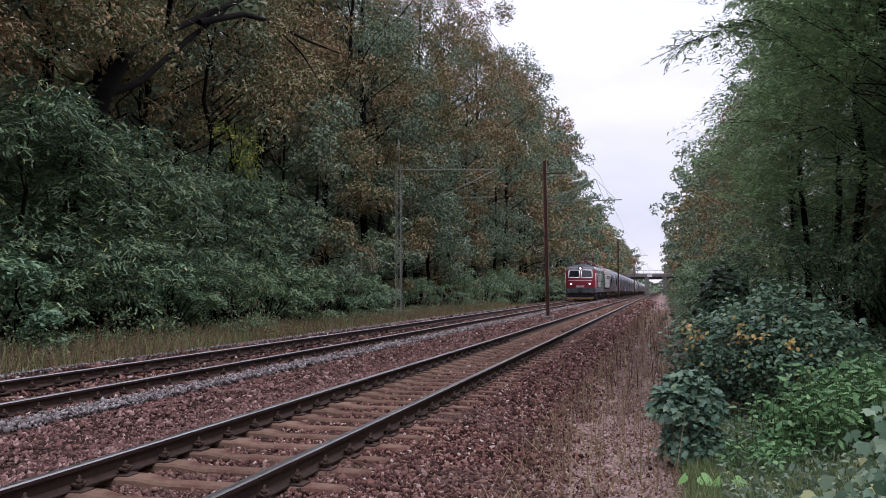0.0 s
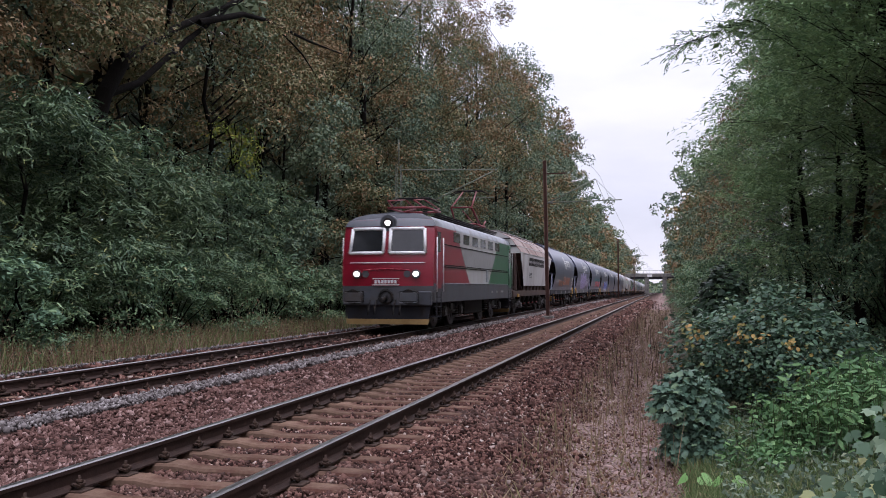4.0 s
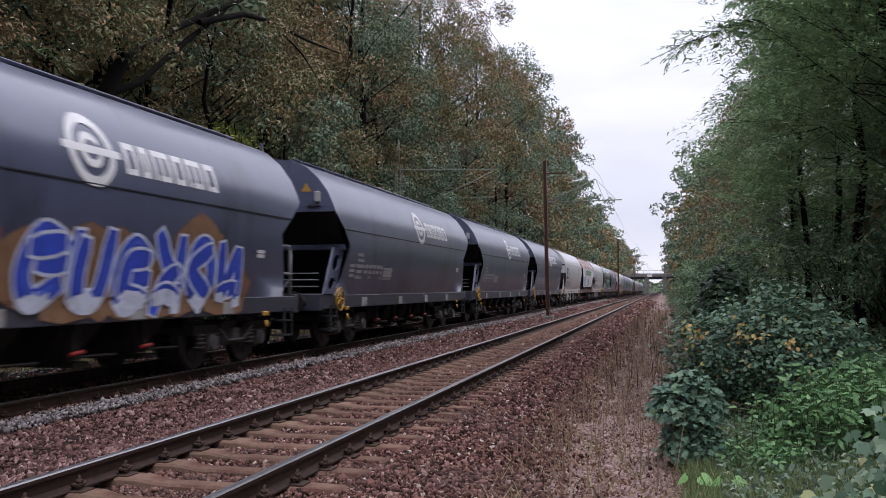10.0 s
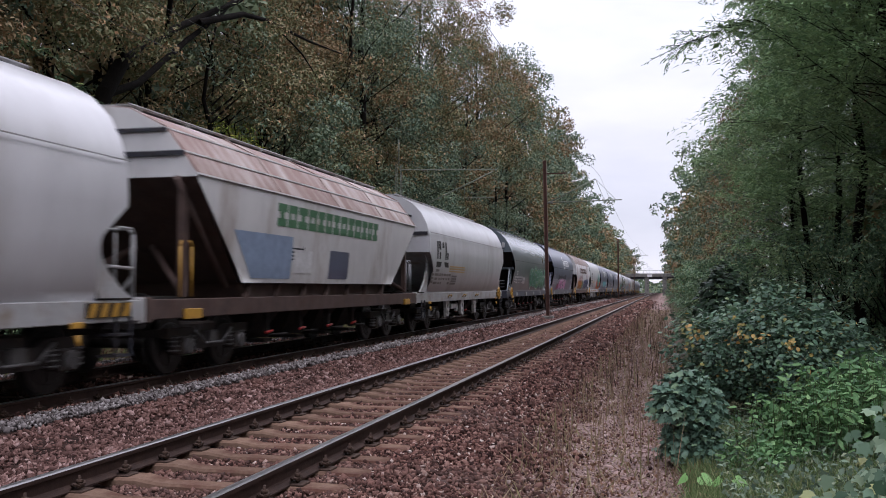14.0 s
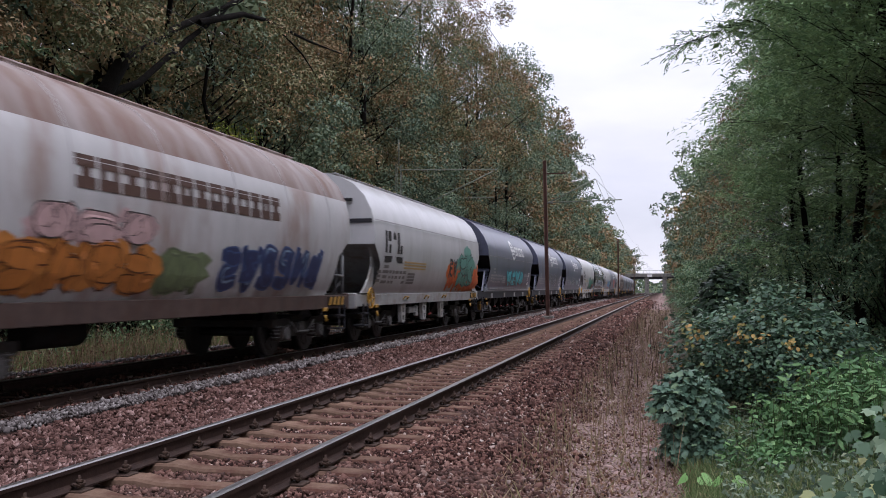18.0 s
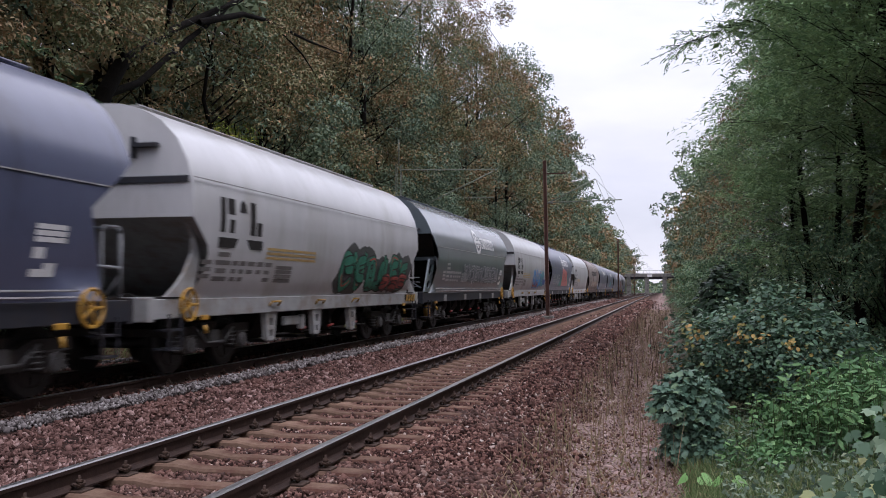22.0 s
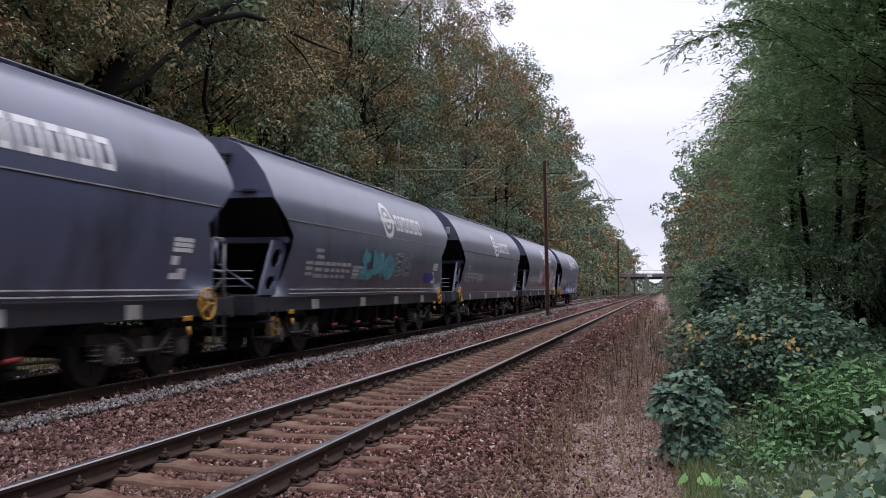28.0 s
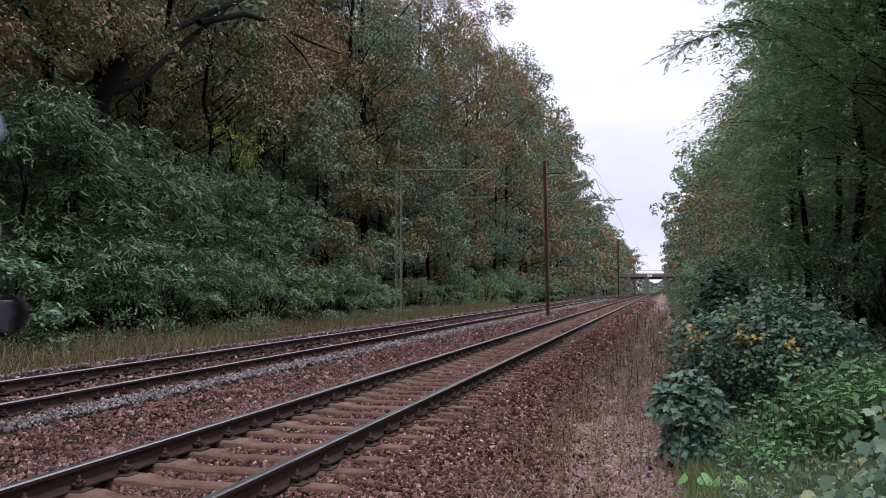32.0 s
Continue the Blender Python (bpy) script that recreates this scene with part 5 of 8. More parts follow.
def white_wagon(label, tag=None, wheel_end=-1):
    t = thing("hopper_wagon", label, "freight wagon", "wagons of the train")
    part("hopper_body", shell(R_SEC, [(1.12, 6.15), (1.5, 5.95), (1.85, 5.86), (2.0, 5.92), (2.4, PLATE_W), (4.2, PLATE_W)], plate_from=2.4), [M_WHITE, M_WHITE, M_WHITE, M_WHITE_DULL], t)
    bm = bmesh.new()
    for s in (-1, 1):
        box(bm, -1.45, 1.45, s * (PLATE_W + 0.01) - 0.02, s * (PLATE_W + 0.01) + 0.02, 2.92, 3.02)
        box(bm, 0.55, 0.95, s * (PLATE_W + 0.06) - 0.06, s * (PLATE_W + 0.06) + 0.06, 3.46, 3.52)
        box(bm, 0.5, 0.56, s * (PLATE_W + 0.04) - 0.04, s * (PLATE_W + 0.04) + 0.04, 3.3, 3.62)
    split("end_stiffener", bm, M_GREY_DARK, t)
    bm = bmesh.new()
    rod(bm, (1.535, -PLATE_W, 3.0), (1.535, PLATE_W, 3.0), 0.01, 4)
    part("seam_rail", bm, M_WHITE_DULL, t)
    under_parts(t, M_WHITE_DULL, HALF, 4)
    end_fittings(t, M_WHITE_DULL, HALF, PLATE_W, wheel_end, solid=True, rail_mat=M_WHITE_DULL)
    for y in (-3.0, -0.7, 1.55):
        bm = bmesh.new()
        for q in ([(-0.25, 0.88), (-0.12, 0.88), (-0.06, 0.38), (-0.16, 0.38)], [(0.12, 0.88), (0.25, 0.88), (0.16, 0.38), (0.06, 0.38)], [(-0.12, 0.88), (0.12, 0.88), (0.11, 0.78), (-0.11, 0.78)],
                  [(-0.1, 0.64), (0.1, 0.64), (0.09, 0.56), (-0.09, 0.56)], [(-0.06, 0.44), (0.06, 0.44), (0.06, 0.36), (-0.06, 0.36)]):
            prism(bm, [(y + a, z) for a, z in q], "x", 1.16, 1.26)
        part("support_leg", bm, M_WHITE_DULL, t)
        bm = bmesh.new()
        tube(bm, [(1.31, y - 0.2, 1.0), (1.36, y - 0.2, 1.08), (1.36, y + 0.2, 1.08), (1.31, y + 0.2, 1.0)], 0.018, 6)
        part("grab_handle", bm, M_YELLOW, t, "small ochre grab handle")
    bm = bmesh.new()
    box(bm, 1.1, 1.2, -2.2, -1.5, 0.6, 0.78, cut=0.02)
    box(bm, 1.1, 1.2, -1.4, -1.2, 0.5, 0.8, cut=0.02)
    split("brake_box", bm, M_WHITE_DULL, t)
    hazard_plate(t, 6.35)
    roof_walk(t, 4.17, 6.0, M_WHITE_DULL)
    bm = bmesh.new()
    y, z = -5.55, 2.5
    bar(bm, R_SEC, y, y + 0.17, z - 0.28, z + 0.28, 0.007)
    bar(bm, R_SEC, y + 0.24, y + 0.50, z + 0.02, z + 0.28, 0.007, 0, 1)
    bar(bm, R_SEC, y + 0.32, y + 0.50, z - 0.28, z - 0.06, 0.007, 0, 1)
    flat(bm, R_SEC, [(y + 0.66, z + 0.08), (y + 0.70, z + 0.22), (y + 0.80, z + 0.30), (y + 0.90, z + 0.22), (y + 0.94, z + 0.08)], 0.008, 0)
    bar(bm, R_SEC, y + 1.08, y + 1.28, z - 0.28, z + 0.28, 0.007)
    bar(bm, R_SEC, y + 1.34, y + 1.54, z - 0.28, z - 0.05, 0.007, 0, 1)
    flat(bm, R_SEC, [(y - 0.04, z - 0.36), (y + 0.66, z - 0.36), (y + 0.54, z - 0.52), (y - 0.04, z - 0.52)][::-1], 0.008, 0)
    flat(bm, R_SEC, [(y + 0.96, z - 0.36), (y + 1.6, z - 0.36), (y + 1.6, z - 0.52), (y + 1.1, z - 0.52)][::-1], 0.008, 0)
    tagged(part("lettering", bm, M_DARK_TEXT, t, "bold dark lettering shapes"), kind="stuff")
    bm = bmesh.new()
    for k in range(3):
        bar(bm, R_SEC, -3.75, -1.4, 1.84 + 0.08 * k, 1.885 + 0.08 * k, 0.006, 0, 1)
    tagged(part("stripe_panel", bm, paint((0.40, 0.27, 0.10)), t, "faded ochre stripes"), kind="stuff")
    data_panel(t, R_SEC, -5.6, 1.4, paint((0.13, 0.12, 0.115)))
    for g in (tag or ()):
        graffiti(t, R_SEC, **g)
    running_gear(t, HALF, 4.9)
    return t


def word_bars(t, sec, y0, z, widths, h, mat):
    bm = bmesh.new()
    y = y0
    for k, w in enumerate(widths):
        bar(bm, sec, y, y + w, z + h / 2 - 0.15, z + h / 2, 0.007, 0, 1)
        bar(bm, sec, y, y + w, z - h / 2, z - h / 2 + 0.15, 0.007, 0, 1)
        if k % 2:
            bar(bm, sec, y + 0.03, y + 0.14, z - h / 2 + 0.12, z + h / 2 - 0.12, 0.0075)
            bar(bm, sec, y + w - 0.14, y + w - 0.03, z - h / 2 + 0.12, z + h / 2 - 0.12, 0.0075)
        else:
            bar(bm, sec, y + w / 2 - 0.09, y + w / 2 + 0.09, z - h / 2 + 0.12, z + h / 2 - 0.12, 0.0075)
        y += w + 0.06
    tagged(part("lettering", bm, mat, t, "slab lettering shapes in a row"), kind="stuff")


def angular_wagon(label, text_mat, fist=False, tag=None):
    t = thing("hopper_wagon", label, "freight wagon", "wagons of the train")
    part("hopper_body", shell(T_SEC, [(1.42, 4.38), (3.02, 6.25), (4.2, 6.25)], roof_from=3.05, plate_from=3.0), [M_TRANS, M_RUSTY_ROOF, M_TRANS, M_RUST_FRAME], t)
    for z in (3.06, 3.41, 3.77):
        bm = bmesh.new()
        for s in (-1, 1):
            rod(bm, (s * (sec_x(T_SEC, z) + 0.012), -6.25, z), (s * (sec_x(T_SEC, z) + 0.012), 6.25, z), 0.022, 5)
        part("roof_seam", bm, M_TRANS, t)
    for k in range(5):
        bm = bmesh.new()
        y = -6.2 + k * 12.4 / 4
        for a, b in zip(T_SEC[4:-1], T_SEC[5:]):
            for s in (-1, 1):
                rod(bm, (s * a[0], y, a[1] + 0.01), (s * b[0], y, b[1] + 0.01), 0.02, 4)
        part("roof_rib", bm, M_RUSTY_ROOF, t)
    for s in (-1, 1):
        for x in (-1, 1):
            bm = bmesh.new()
            box(bm, x * 1.2 - 0.06, x * 1.2 + 0.06, s * 6.1 - 0.06, s * 6.1 + 0.06, 1.2, 3.02)
            part("corner_post", bm, M_RUST_FRAME, t)
            bm = bmesh.new()
            rod(bm, (x * 1.2, s * 6.1, 1.25), (x * 0.15, s * 5.2, 2.0), 0.06, 6)
            rod(bm, (x * 1.2, s * 6.3, 3.0), (x * 1.2, s * 4.7, 1.35), 0.06, 6)
            part("diagonal_strut", bm, M_RUST_FRAME, t)
        bm = bmesh.new()
        box(bm, -1.3, 1.3, s * 6.27 - 0.02, s * 6.27 + 0.02, 3.34, 3.42)
        box(bm, -1.0, 1.0, s * 6.27 - 0.02, s * 6.27 + 0.02, 3.72, 3.78)
        split("end_stiffener", bm, M_GREY_DARK, t)
        if s > 0:
            bm = bmesh.new()
            hand_rail(bm, 1.2, 6.4, 1.2, 2.1, 0.45)
            part("handrail", bm, M_LOCO_RAIL, t)
            bm = bmesh.new()
            hand_rail(bm, 0.6, 7.05, 1.2, 2.1, 0.5, "x")
            part("handrail", bm, M_LOCO_RAIL, t)
        bm = bmesh.new()
        box(bm, 1.305, 1.36, s * 6.0 - 0.25, s * 6.0 + 0.25, 0.86, 1.02, cut=0.01)
        part("brake_lever", bm, M_YELLOW, t, "yellow brake changeover lever")
    bm = bmesh.new()
    prism(bm, [(-4.3, 1.41), (4.3, 1.41), (4.1, 1.16), (-4.1, 1.16)], "x", -1.22, 1.22)
    part("hopper_trough", bm, M_RUST_FRAME, t)
    for k in range(7):
        bm = bmesh.new()
        y = -3.9 + k * 1.3
        prism(bm, [(y - 0.05, 1.41), (y + 0.05, 1.41), (y - 0.12, 1.16), (y - 0.22, 1.16)], "x", 1.22, 1.30)
        part("trough_strut", bm, M_RUST_FRAME, t)
    under_parts(t, M_RUST_FRAME, HALF, 4)
    roof_walk(t, 4.14, 6.2, M_WHITE_DULL)
    word_bars(t, T_SEC, -3.2, 2.68, [0.42, 0.44, 0.46, 0.44, 0.38, 0.40, 0.38, 0.44, 0.38, 0.46, 0.36, 0.36, 0.36], 0.42, text_mat)
    bm = bmesh.new()
    for k in range(4):
        bar(bm, T_SEC, -2.75, -1.85, 1.86 + 0.07 * k, 1.89 + 0.07 * k, 0.006, 0, 1)
    bar(bm, T_SEC, -2.8, -2.76, 1.82, 2.14, 0.006, 0, 1)
    bar(bm, T_SEC, -1.84, -1.8, 1.82, 2.14, 0.006, 0, 1)
    tagged(part("data_panel", bm, M_GREY_DARK, t, "framed panel of unreadable bars"), kind="stuff")
    if fist:
        bm = bmesh.new()
        patch(bm, T_SEC, [(1.72, 3.8, 4.0), (2.1, 3.85, 4.15), (2.3, 3.6, 4.45), (2.5, 3.45, 4.6), (2.75, 3.4, 4.65), (2.95, 3.6, 4.5)], 0.012)
        patch(bm, T_SEC, [(2.95, 3.6, 4.1), (3.04, 3.65, 4.0)], 0.012)
        part("emblem", bm, M_BROWN, t, "brown stencilled patch")
    else:
        bm = bmesh.new()
        patch(bm, T_SEC, [(1.52, -0.36, 0.85), (2.12, -0.36, 0.85)], 0.008)
        part("painted_patch", bm, M_GREY, t, "dull grey painted-over patch")
        painted_fields(t, T_SEC, [((0.20, 0.26, 0.36), [(1.5, -4.1, -2.4), (2.3, -4.9, -2.4)]), ((0.52, 0.52, 0.52), [(1.62, -2.3, -1.35), (2.06, -2.3, -1.35)])], "faded blue field and white plate")
        bm = bmesh.new()
        hand_rail(bm, 1.22, -6.2, 1.2, 2.05, 0.35)
        part("grab_rail", bm, M_YELLOW, t, "yellow hooped grab rail")
    for g in (tag or ()):
        graffiti(t, T_SEC, **g)
    running_gear(t, HALF, 4.9)
    return t


def rusty_wagon(label, body, text, tag=None):
    t = thing("hopper_wagon", label, "freight wagon", "wagons of the train")
    # M_FRAME blackens the sloped end sheets and floor to stand for shade.
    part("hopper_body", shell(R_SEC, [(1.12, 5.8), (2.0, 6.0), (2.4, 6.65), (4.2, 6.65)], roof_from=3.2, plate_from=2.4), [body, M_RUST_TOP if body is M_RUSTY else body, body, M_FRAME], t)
    bm = bmesh.new()
    for k in range(6):
        y = -5.4 + k * 2.16
        for a, b in zip(R_SEC[3:-1], R_SEC[4:]):
            rod(bm, (a[0] + 0.003, y, a[1]), (b[0] + 0.003, y, b[1] + 0.003), 0.008, 4)
    tagged(part("weld_seams", bm, body, t), kind="stuff")
    under_parts(t, M_RUST_FRAME, HALF, 0)
    end_fittings(t, M_RUST_FRAME, HALF, 6.65, -1)
    for y in (-6.35, 6.35):
        hazard_plate(t, y)
    roof_walk(t, 4.17, 6.2, M_RUSTY_ROOF)
    word_bars(t, R_SEC, -3.2, 2.75, [0.42, 0.44, 0.46, 0.44, 0.38, 0.40, 0.38, 0.44, 0.38, 0.46, 0.36, 0.36, 0.36], 0.42, text)
    for g in (tag or ()):
        graffiti(t, R_SEC, **g)
    running_gear(t, HALF, 4.9)
    return t


# ---- the locomotive ----
M_LOCO_RED = surface("glossy_red_paint", (0.19, 0.004, 0.016), (0.255, 0.006, 0.022), 2, 0.35, stain=(0.2, 0.02, 0.02), stain_amount=0.25)
M_LOCO_GREEN = surface("glossy_green_paint", (0.008, 0.085, 0.032), (0.013, 0.115, 0.042), 2, 0.35, stain=(0.02, 0.08, 0.04), stain_amount=0.25)
M_LOCO_WHITE = surface("grey_white_paint", (0.38, 0.38, 0.375), (0.46, 0.46, 0.455), 2, 0.4, stain=(0.38, 0.36, 0.33), stain_amount=0.4, stretch=(1, 1, 0.3))
M_LOCO_ROOF = surface("silver_grey_roof", (0.22, 0.24, 0.27), (0.30, 0.32, 0.35), 2, 0.45, stain=(0.14, 0.13, 0.12), stain_amount=0.45)
M_LOCO_SKIRT = surface("dark_grey_skirt", (0.05, 0.054, 0.062), (0.075, 0.08, 0.09), 3, 0.55, stain=(0.05, 0.04, 0.035), stain_amount=0.5)
M_WINDOW_FRAME = surface("white_window_frame_paint", (0.74, 0.74, 0.75), (0.84, 0.84, 0.85), 6, 0.4)
M_CAB_ROOF = surface("dark_blue_grey_cab_roof", (0.045, 0.05, 0.062), (0.07, 0.076, 0.09), 3, 0.4, stain=(0.04, 0.038, 0.038), stain_amount=0.4)
M_LOCO_BAND = surface("light_grey_band_paint", (0.25, 0.25, 0.25), (0.31, 0.31, 0.31), 2, 0.4, stain=(0.22, 0.21, 0.2), stain_amount=0.3)
M_PANTO = surface("red_pantograph_paint", (0.13, 0.016, 0.02), (0.2, 0.03, 0.035), 8, 0.5)
M_LAMP = glowing("lit_lamp_glass", (1.0, 0.96, 0.88), 4.0)
LB = 7.55


def loco_section(z):
    return float(np.interp(z, [0.95, 1.2, 3.25, 3.42, 3.56, 3.66, 3.72], [1.45, 1.47, 1.46, 1.40, 1.22, 0.8, 0.0]))


def nose(x, z):
    """How far the cab front stands back from the very end, across and up."""
    return 0.16 * (x / 1.47) ** 2 + max(0.0, z - 2.15) * 0.22 + max(0.0, z - 3.3) * 0.9


def build_loco():
    t = thing("locomotive", "electric locomotive, red front, white flanks and green rear cab", "locomotive")
    # flanks: rows of z, columns of y, coloured by livery
    zs = [0.95, 1.45, 1.46, 2.0, 2.5, 2.95, 3.25, 3.42, 3.56, 3.66, 3.72]
    for name, lo, hi, mat in (("front_flank", -99, -3.2, M_LOCO_RED), ("middle_flank", -3.2, 2.5, M_LOCO_WHITE), ("rear_flank", 2.5, 99, M_LOCO_GREEN)):
        for s in (-1, 1):
            bm = bmesh.new()
            rows = []
            for z in zs[2:7]:
                x = loco_section(z)
                cut = (z - 1.46) / (3.25 - 1.46)
                a = -LB + nose(x, z) if lo < -50 else lo + (1.2 - 2.2 * cut if lo < 0 else -0.9 + 2.4 * cut)
                b = LB - nose(x, z) if hi > 50 else hi + (1.2 - 2.2 * cut if hi < 0 else -0.9 + 2.4 * cut)
                rows.append([bm.verts.new((s * x, a + (b - a) * k / 6, z)) for k in range(7)])
            for p, q in zip(rows, rows[1:]):
                for k in range(6):
                    bm.faces.new((p[k], p[k + 1], q[k + 1], q[k]) if s > 0 else (p[k + 1], p[k], q[k], q[k + 1]))
            part(name, bm, mat, t)
    for s in (-1, 1):
        bm = bmesh.new()
        box(bm, s * 1.28 - 0.2, s * 1.28 + 0.2, -LB + 0.25, LB - 0.25, 0.86, 1.455, cut=0.02)
        part("skirt", bm, M_LOCO_SKIRT, t)
    bm = bmesh.new()
    half = [(loco_section(z), z) for z in zs[6:-1]]
    full = [(-x, z) for x, z in half] + [(0.0, 3.72)] + [(x, z) for x, z in half[::-1]]
    cols = [[bm.verts.new((x, (-1 + 2 * k / 12) * (LB - nose(x, z)), z)) for k in range(13)] for x, z in full]
    for a, b in zip(cols, cols[1:]):
        for k in range(12):
            bm.faces.new((a[k], b[k], b[k + 1], a[k + 1])).smooth = True
    for f in (bm.faces.new([c[0] for c in cols]), bm.faces.new([c[12] for c in cols][::-1])):
        f.material_index = 1
    part("roof", bm, [M_LOCO_ROOF, M_CAB_ROOF], t)
    for s, mat, nm in ((-1, M_LOCO_RED, "front_cab_face"), (1, M_LOCO_GREEN, "rear_cab_face")):
        bm = bmesh.new()
        grid = []
        for z in (0.95, 1.38, 1.7, 2.15, 2.6, 3.0, 3.3, 3.45):
            w = loco_section(z)
            grid.append([bm.verts.new((w * k / 6, s * (LB - nose(w * k / 6, z)), z)) for k in range(-6, 7)])
        for p, q in zip(grid, grid[1:]):
            for k in range(12):
                f = bm.faces.new((p[k], p[k + 1], q[k + 1], q[k]) if s < 0 else (p[k + 1], p[k], q[k], q[k + 1]))
                f.smooth = True
                f.material_index = 1 if p[0].co.z < 1.25 else 0
        part(nm, bm, [mat, M_LOCO_SKIRT], t)
        for sx in (-1, 1):
            w = part("windscreen", bmesh.new(), M_GLASS, t)
            bm = bmesh.new()
            g2 = bmesh.new()
            pts = [(0.10, 2.40), (1.22, 2.40), (1.16, 3.16), (0.10, 3.16)]
            v = [bm.verts.new((sx * x, s * (LB - nose(x, z) + 0.045), z)) for x, z in pts]
            bm.faces.new(v if sx * s < 0 else v[::-1])
            bm.to_mesh(w.data)
            bm.free()
            loop = [Vector((sx * x, s * (LB - nose(x, z) + 0.045), z)) for x, z in pts]
            tube(g2, loop + [loop[0]], 0.055, 6)
            part("window_frame", g2, M_WINDOW_FRAME, w)
            bm = bmesh.new()
            c = Vector((sx * 0.95, s * (LB - nose(0.95, 1.75) + 0.01), 1.75))
            rod(bm, c, c + Vector((0, s * 0.07, 0)), 0.14, 16)
            rod(bm, c - Vector((sx * 0.28, 0, 0)), c + Vector((-sx * 0.28, s * 0.06, 0)), 0.11, 14)
            part("headlight_housing", bm, M_LOCO_SKIRT, t)
            bm = bmesh.new()
            rod(bm, c + Vector((0, s * 0.07, 0)), c + Vector((0, s * 0.085, 0)), 0.085, 16)
            part("headlight", bm, M_LAMP if s < 0 else M_GLASS, t, "round headlight")
            add("buffer", BUFFER, t, pose(sx * 0.875, s * (LB + 0.02), 1.05, 0, 0, 0 if s < 0 else 180))
        bm = bmesh.new()
        c = Vector((0, s * (LB - nose(0, 3.34) + 0.02), 3.34))
        rod(bm, c - Vector((0, s * 0.35, 0)), c + Vector((0, s * 0.12, 0)), 0.25, 20)
        part("headlight_housing", bm, M_CAB_ROOF, t)
        bm = bmesh.new()
        ring(bm, c + Vector((0, s * 0.12, 0)), (0, 1, 0), 0.13, 0.03, 20)
        part("headlight_rim", bm, M_FRAME, t)
        bm = bmesh.new()
        rod(bm, c + Vector((0, s * 0.12, 0)), c + Vector((0, s * 0.135, 0)), 0.085, 16)
        part("headlight", bm, M_LAMP if s < 0 else M_GLASS, t, "round headlight under the roof")
        bm = bmesh.new()
        tube(bm, [(x, s * (LB - nose(x, 1.9) + 0.005), 1.86 + 0.04 * math.cos(x * 2.2)) for x in (-0.75, -0.5, -0.25, 0, 0.25, 0.5, 0.75)], 0.028, 8)
        part("front_moulding", bm, mat, t)
        for sx in (-1, 1):
            bm = bmesh.new()
            box(bm, sx * 0.875 - 0.31, sx * 0.875 + 0.31, s * (LB + 0.6) - 0.03, s * (LB + 0.6) + 0.03, 0.87, 1.23, cut=0.06)
            part("buffer_head", bm, M_LOCO_SKIRT, t)
        bm = bmesh.new()
        ring(bm, (0, s * (LB + 0.03), 1.05), (0, 1, 0), 0.2, 0.05, 18)
        part("coupler_ring", bm, M_FRAME, t)
        bm = bmesh.new()
        box(bm, -0.42, 0.42, s * (LB + 0.015) - 0.012, s * (LB + 0.015) + 0.012, 1.42, 1.60)
        part("number_plate", bm, M_LOCO_RED, t, "red plate with pale plain bars")
        bm = bmesh.new()
        for k in range(7):
            box(bm, -0.36 + k * 0.105, -0.29 + k * 0.105, s * (LB + 0.03) - 0.01, s * (LB + 0.03) + 0.01, 1.46, 1.56)
        for z in (1.415, 1.605):
            box(bm, -0.43, 0.43, s * (LB + 0.03) - 0.01, s * (LB + 0.03) + 0.01, z - 0.012, z + 0.012)
        tagged(part("plate_bars", bm, M_TEXT, t), kind="stuff")
        for z, m2 in ((2.10, M_WINDOW_FRAME),):
            bm = bmesh.new()
            tube(bm, [(1.2 * k / 5, s * (LB - nose(1.2 * k / 5, z) + 0.012), z) for k in range(-5, 6)], 0.018, 4)
            part("trim_line", bm, m2, t)
        bm = bmesh.new()
        box(bm, -1.42, 1.42, s * (LB - 0.12) - 0.1, s * (LB - 0.12) + 0.1, 0.78, 1.22, cut=0.03)
        part("buffer_beam", bm, M_CAB_ROOF, t)
        bm = bmesh.new()
        prism(bm, [(-1.3, 0.36), (1.3, 0.36), (1.38, 0.8), (-1.38, 0.8)], "y", s * (LB - 0.2) - 0.03, s * (LB - 0.2) + 0.03)
        part("pilot", bm, M_GREY_DARK, t)
        bm = bmesh.new()
        rows = [[bm.verts.new((w * k / 6, s * (LB - nose(w * k / 6, z) + 0.012 + back), z)) for k in range(-6, 7)] for z, w, back in ((3.24, 1.46, 0.03), (3.42, 1.41, 0.02), (3.54, 1.22, -0.12), (3.68, 0.85, -0.35), (3.74, 0.5, -0.7))]
        for p, q in zip(rows, rows[1:]):
            for k in range(12):
                bm.faces.new((p[k], p[k + 1], q[k + 1], q[k]) if s < 0 else (p[k + 1], p[k], q[k], q[k + 1])).smooth = True
        part("cab_visor", bm, M_CAB_ROOF, t, "dark blue-grey cab roof visor")
        bm = bmesh.new()
        prism(bm, [(-1.3, 0.20), (1.3, 0.20), (1.35, 0.36), (-1.35, 0.36)], "y", s * (LB - 0.15) - 0.02, s * (LB - 0.15) + 0.02)
        part("plough", bm, surface("ochre_plough_paint", (0.26, 0.16, 0.06), (0.36, 0.24, 0.10), 5, 0.6), t, "ochre rail guard")
        bm = bmesh.new()
        rod(bm, (0, s * LB, 1.02), (0, s * (LB + 0.5), 0.95), 0.06, 8)
        for x in (-0.5, -0.3, 0.3, 0.5):
            tube(bm, [(x, s * LB, 0.95), (x, s * (LB + 0.2), 0.75), (x, s * (LB + 0.25), 0.5)], 0.025, 6)
        split("coupling", bm, M_FRAME, t)
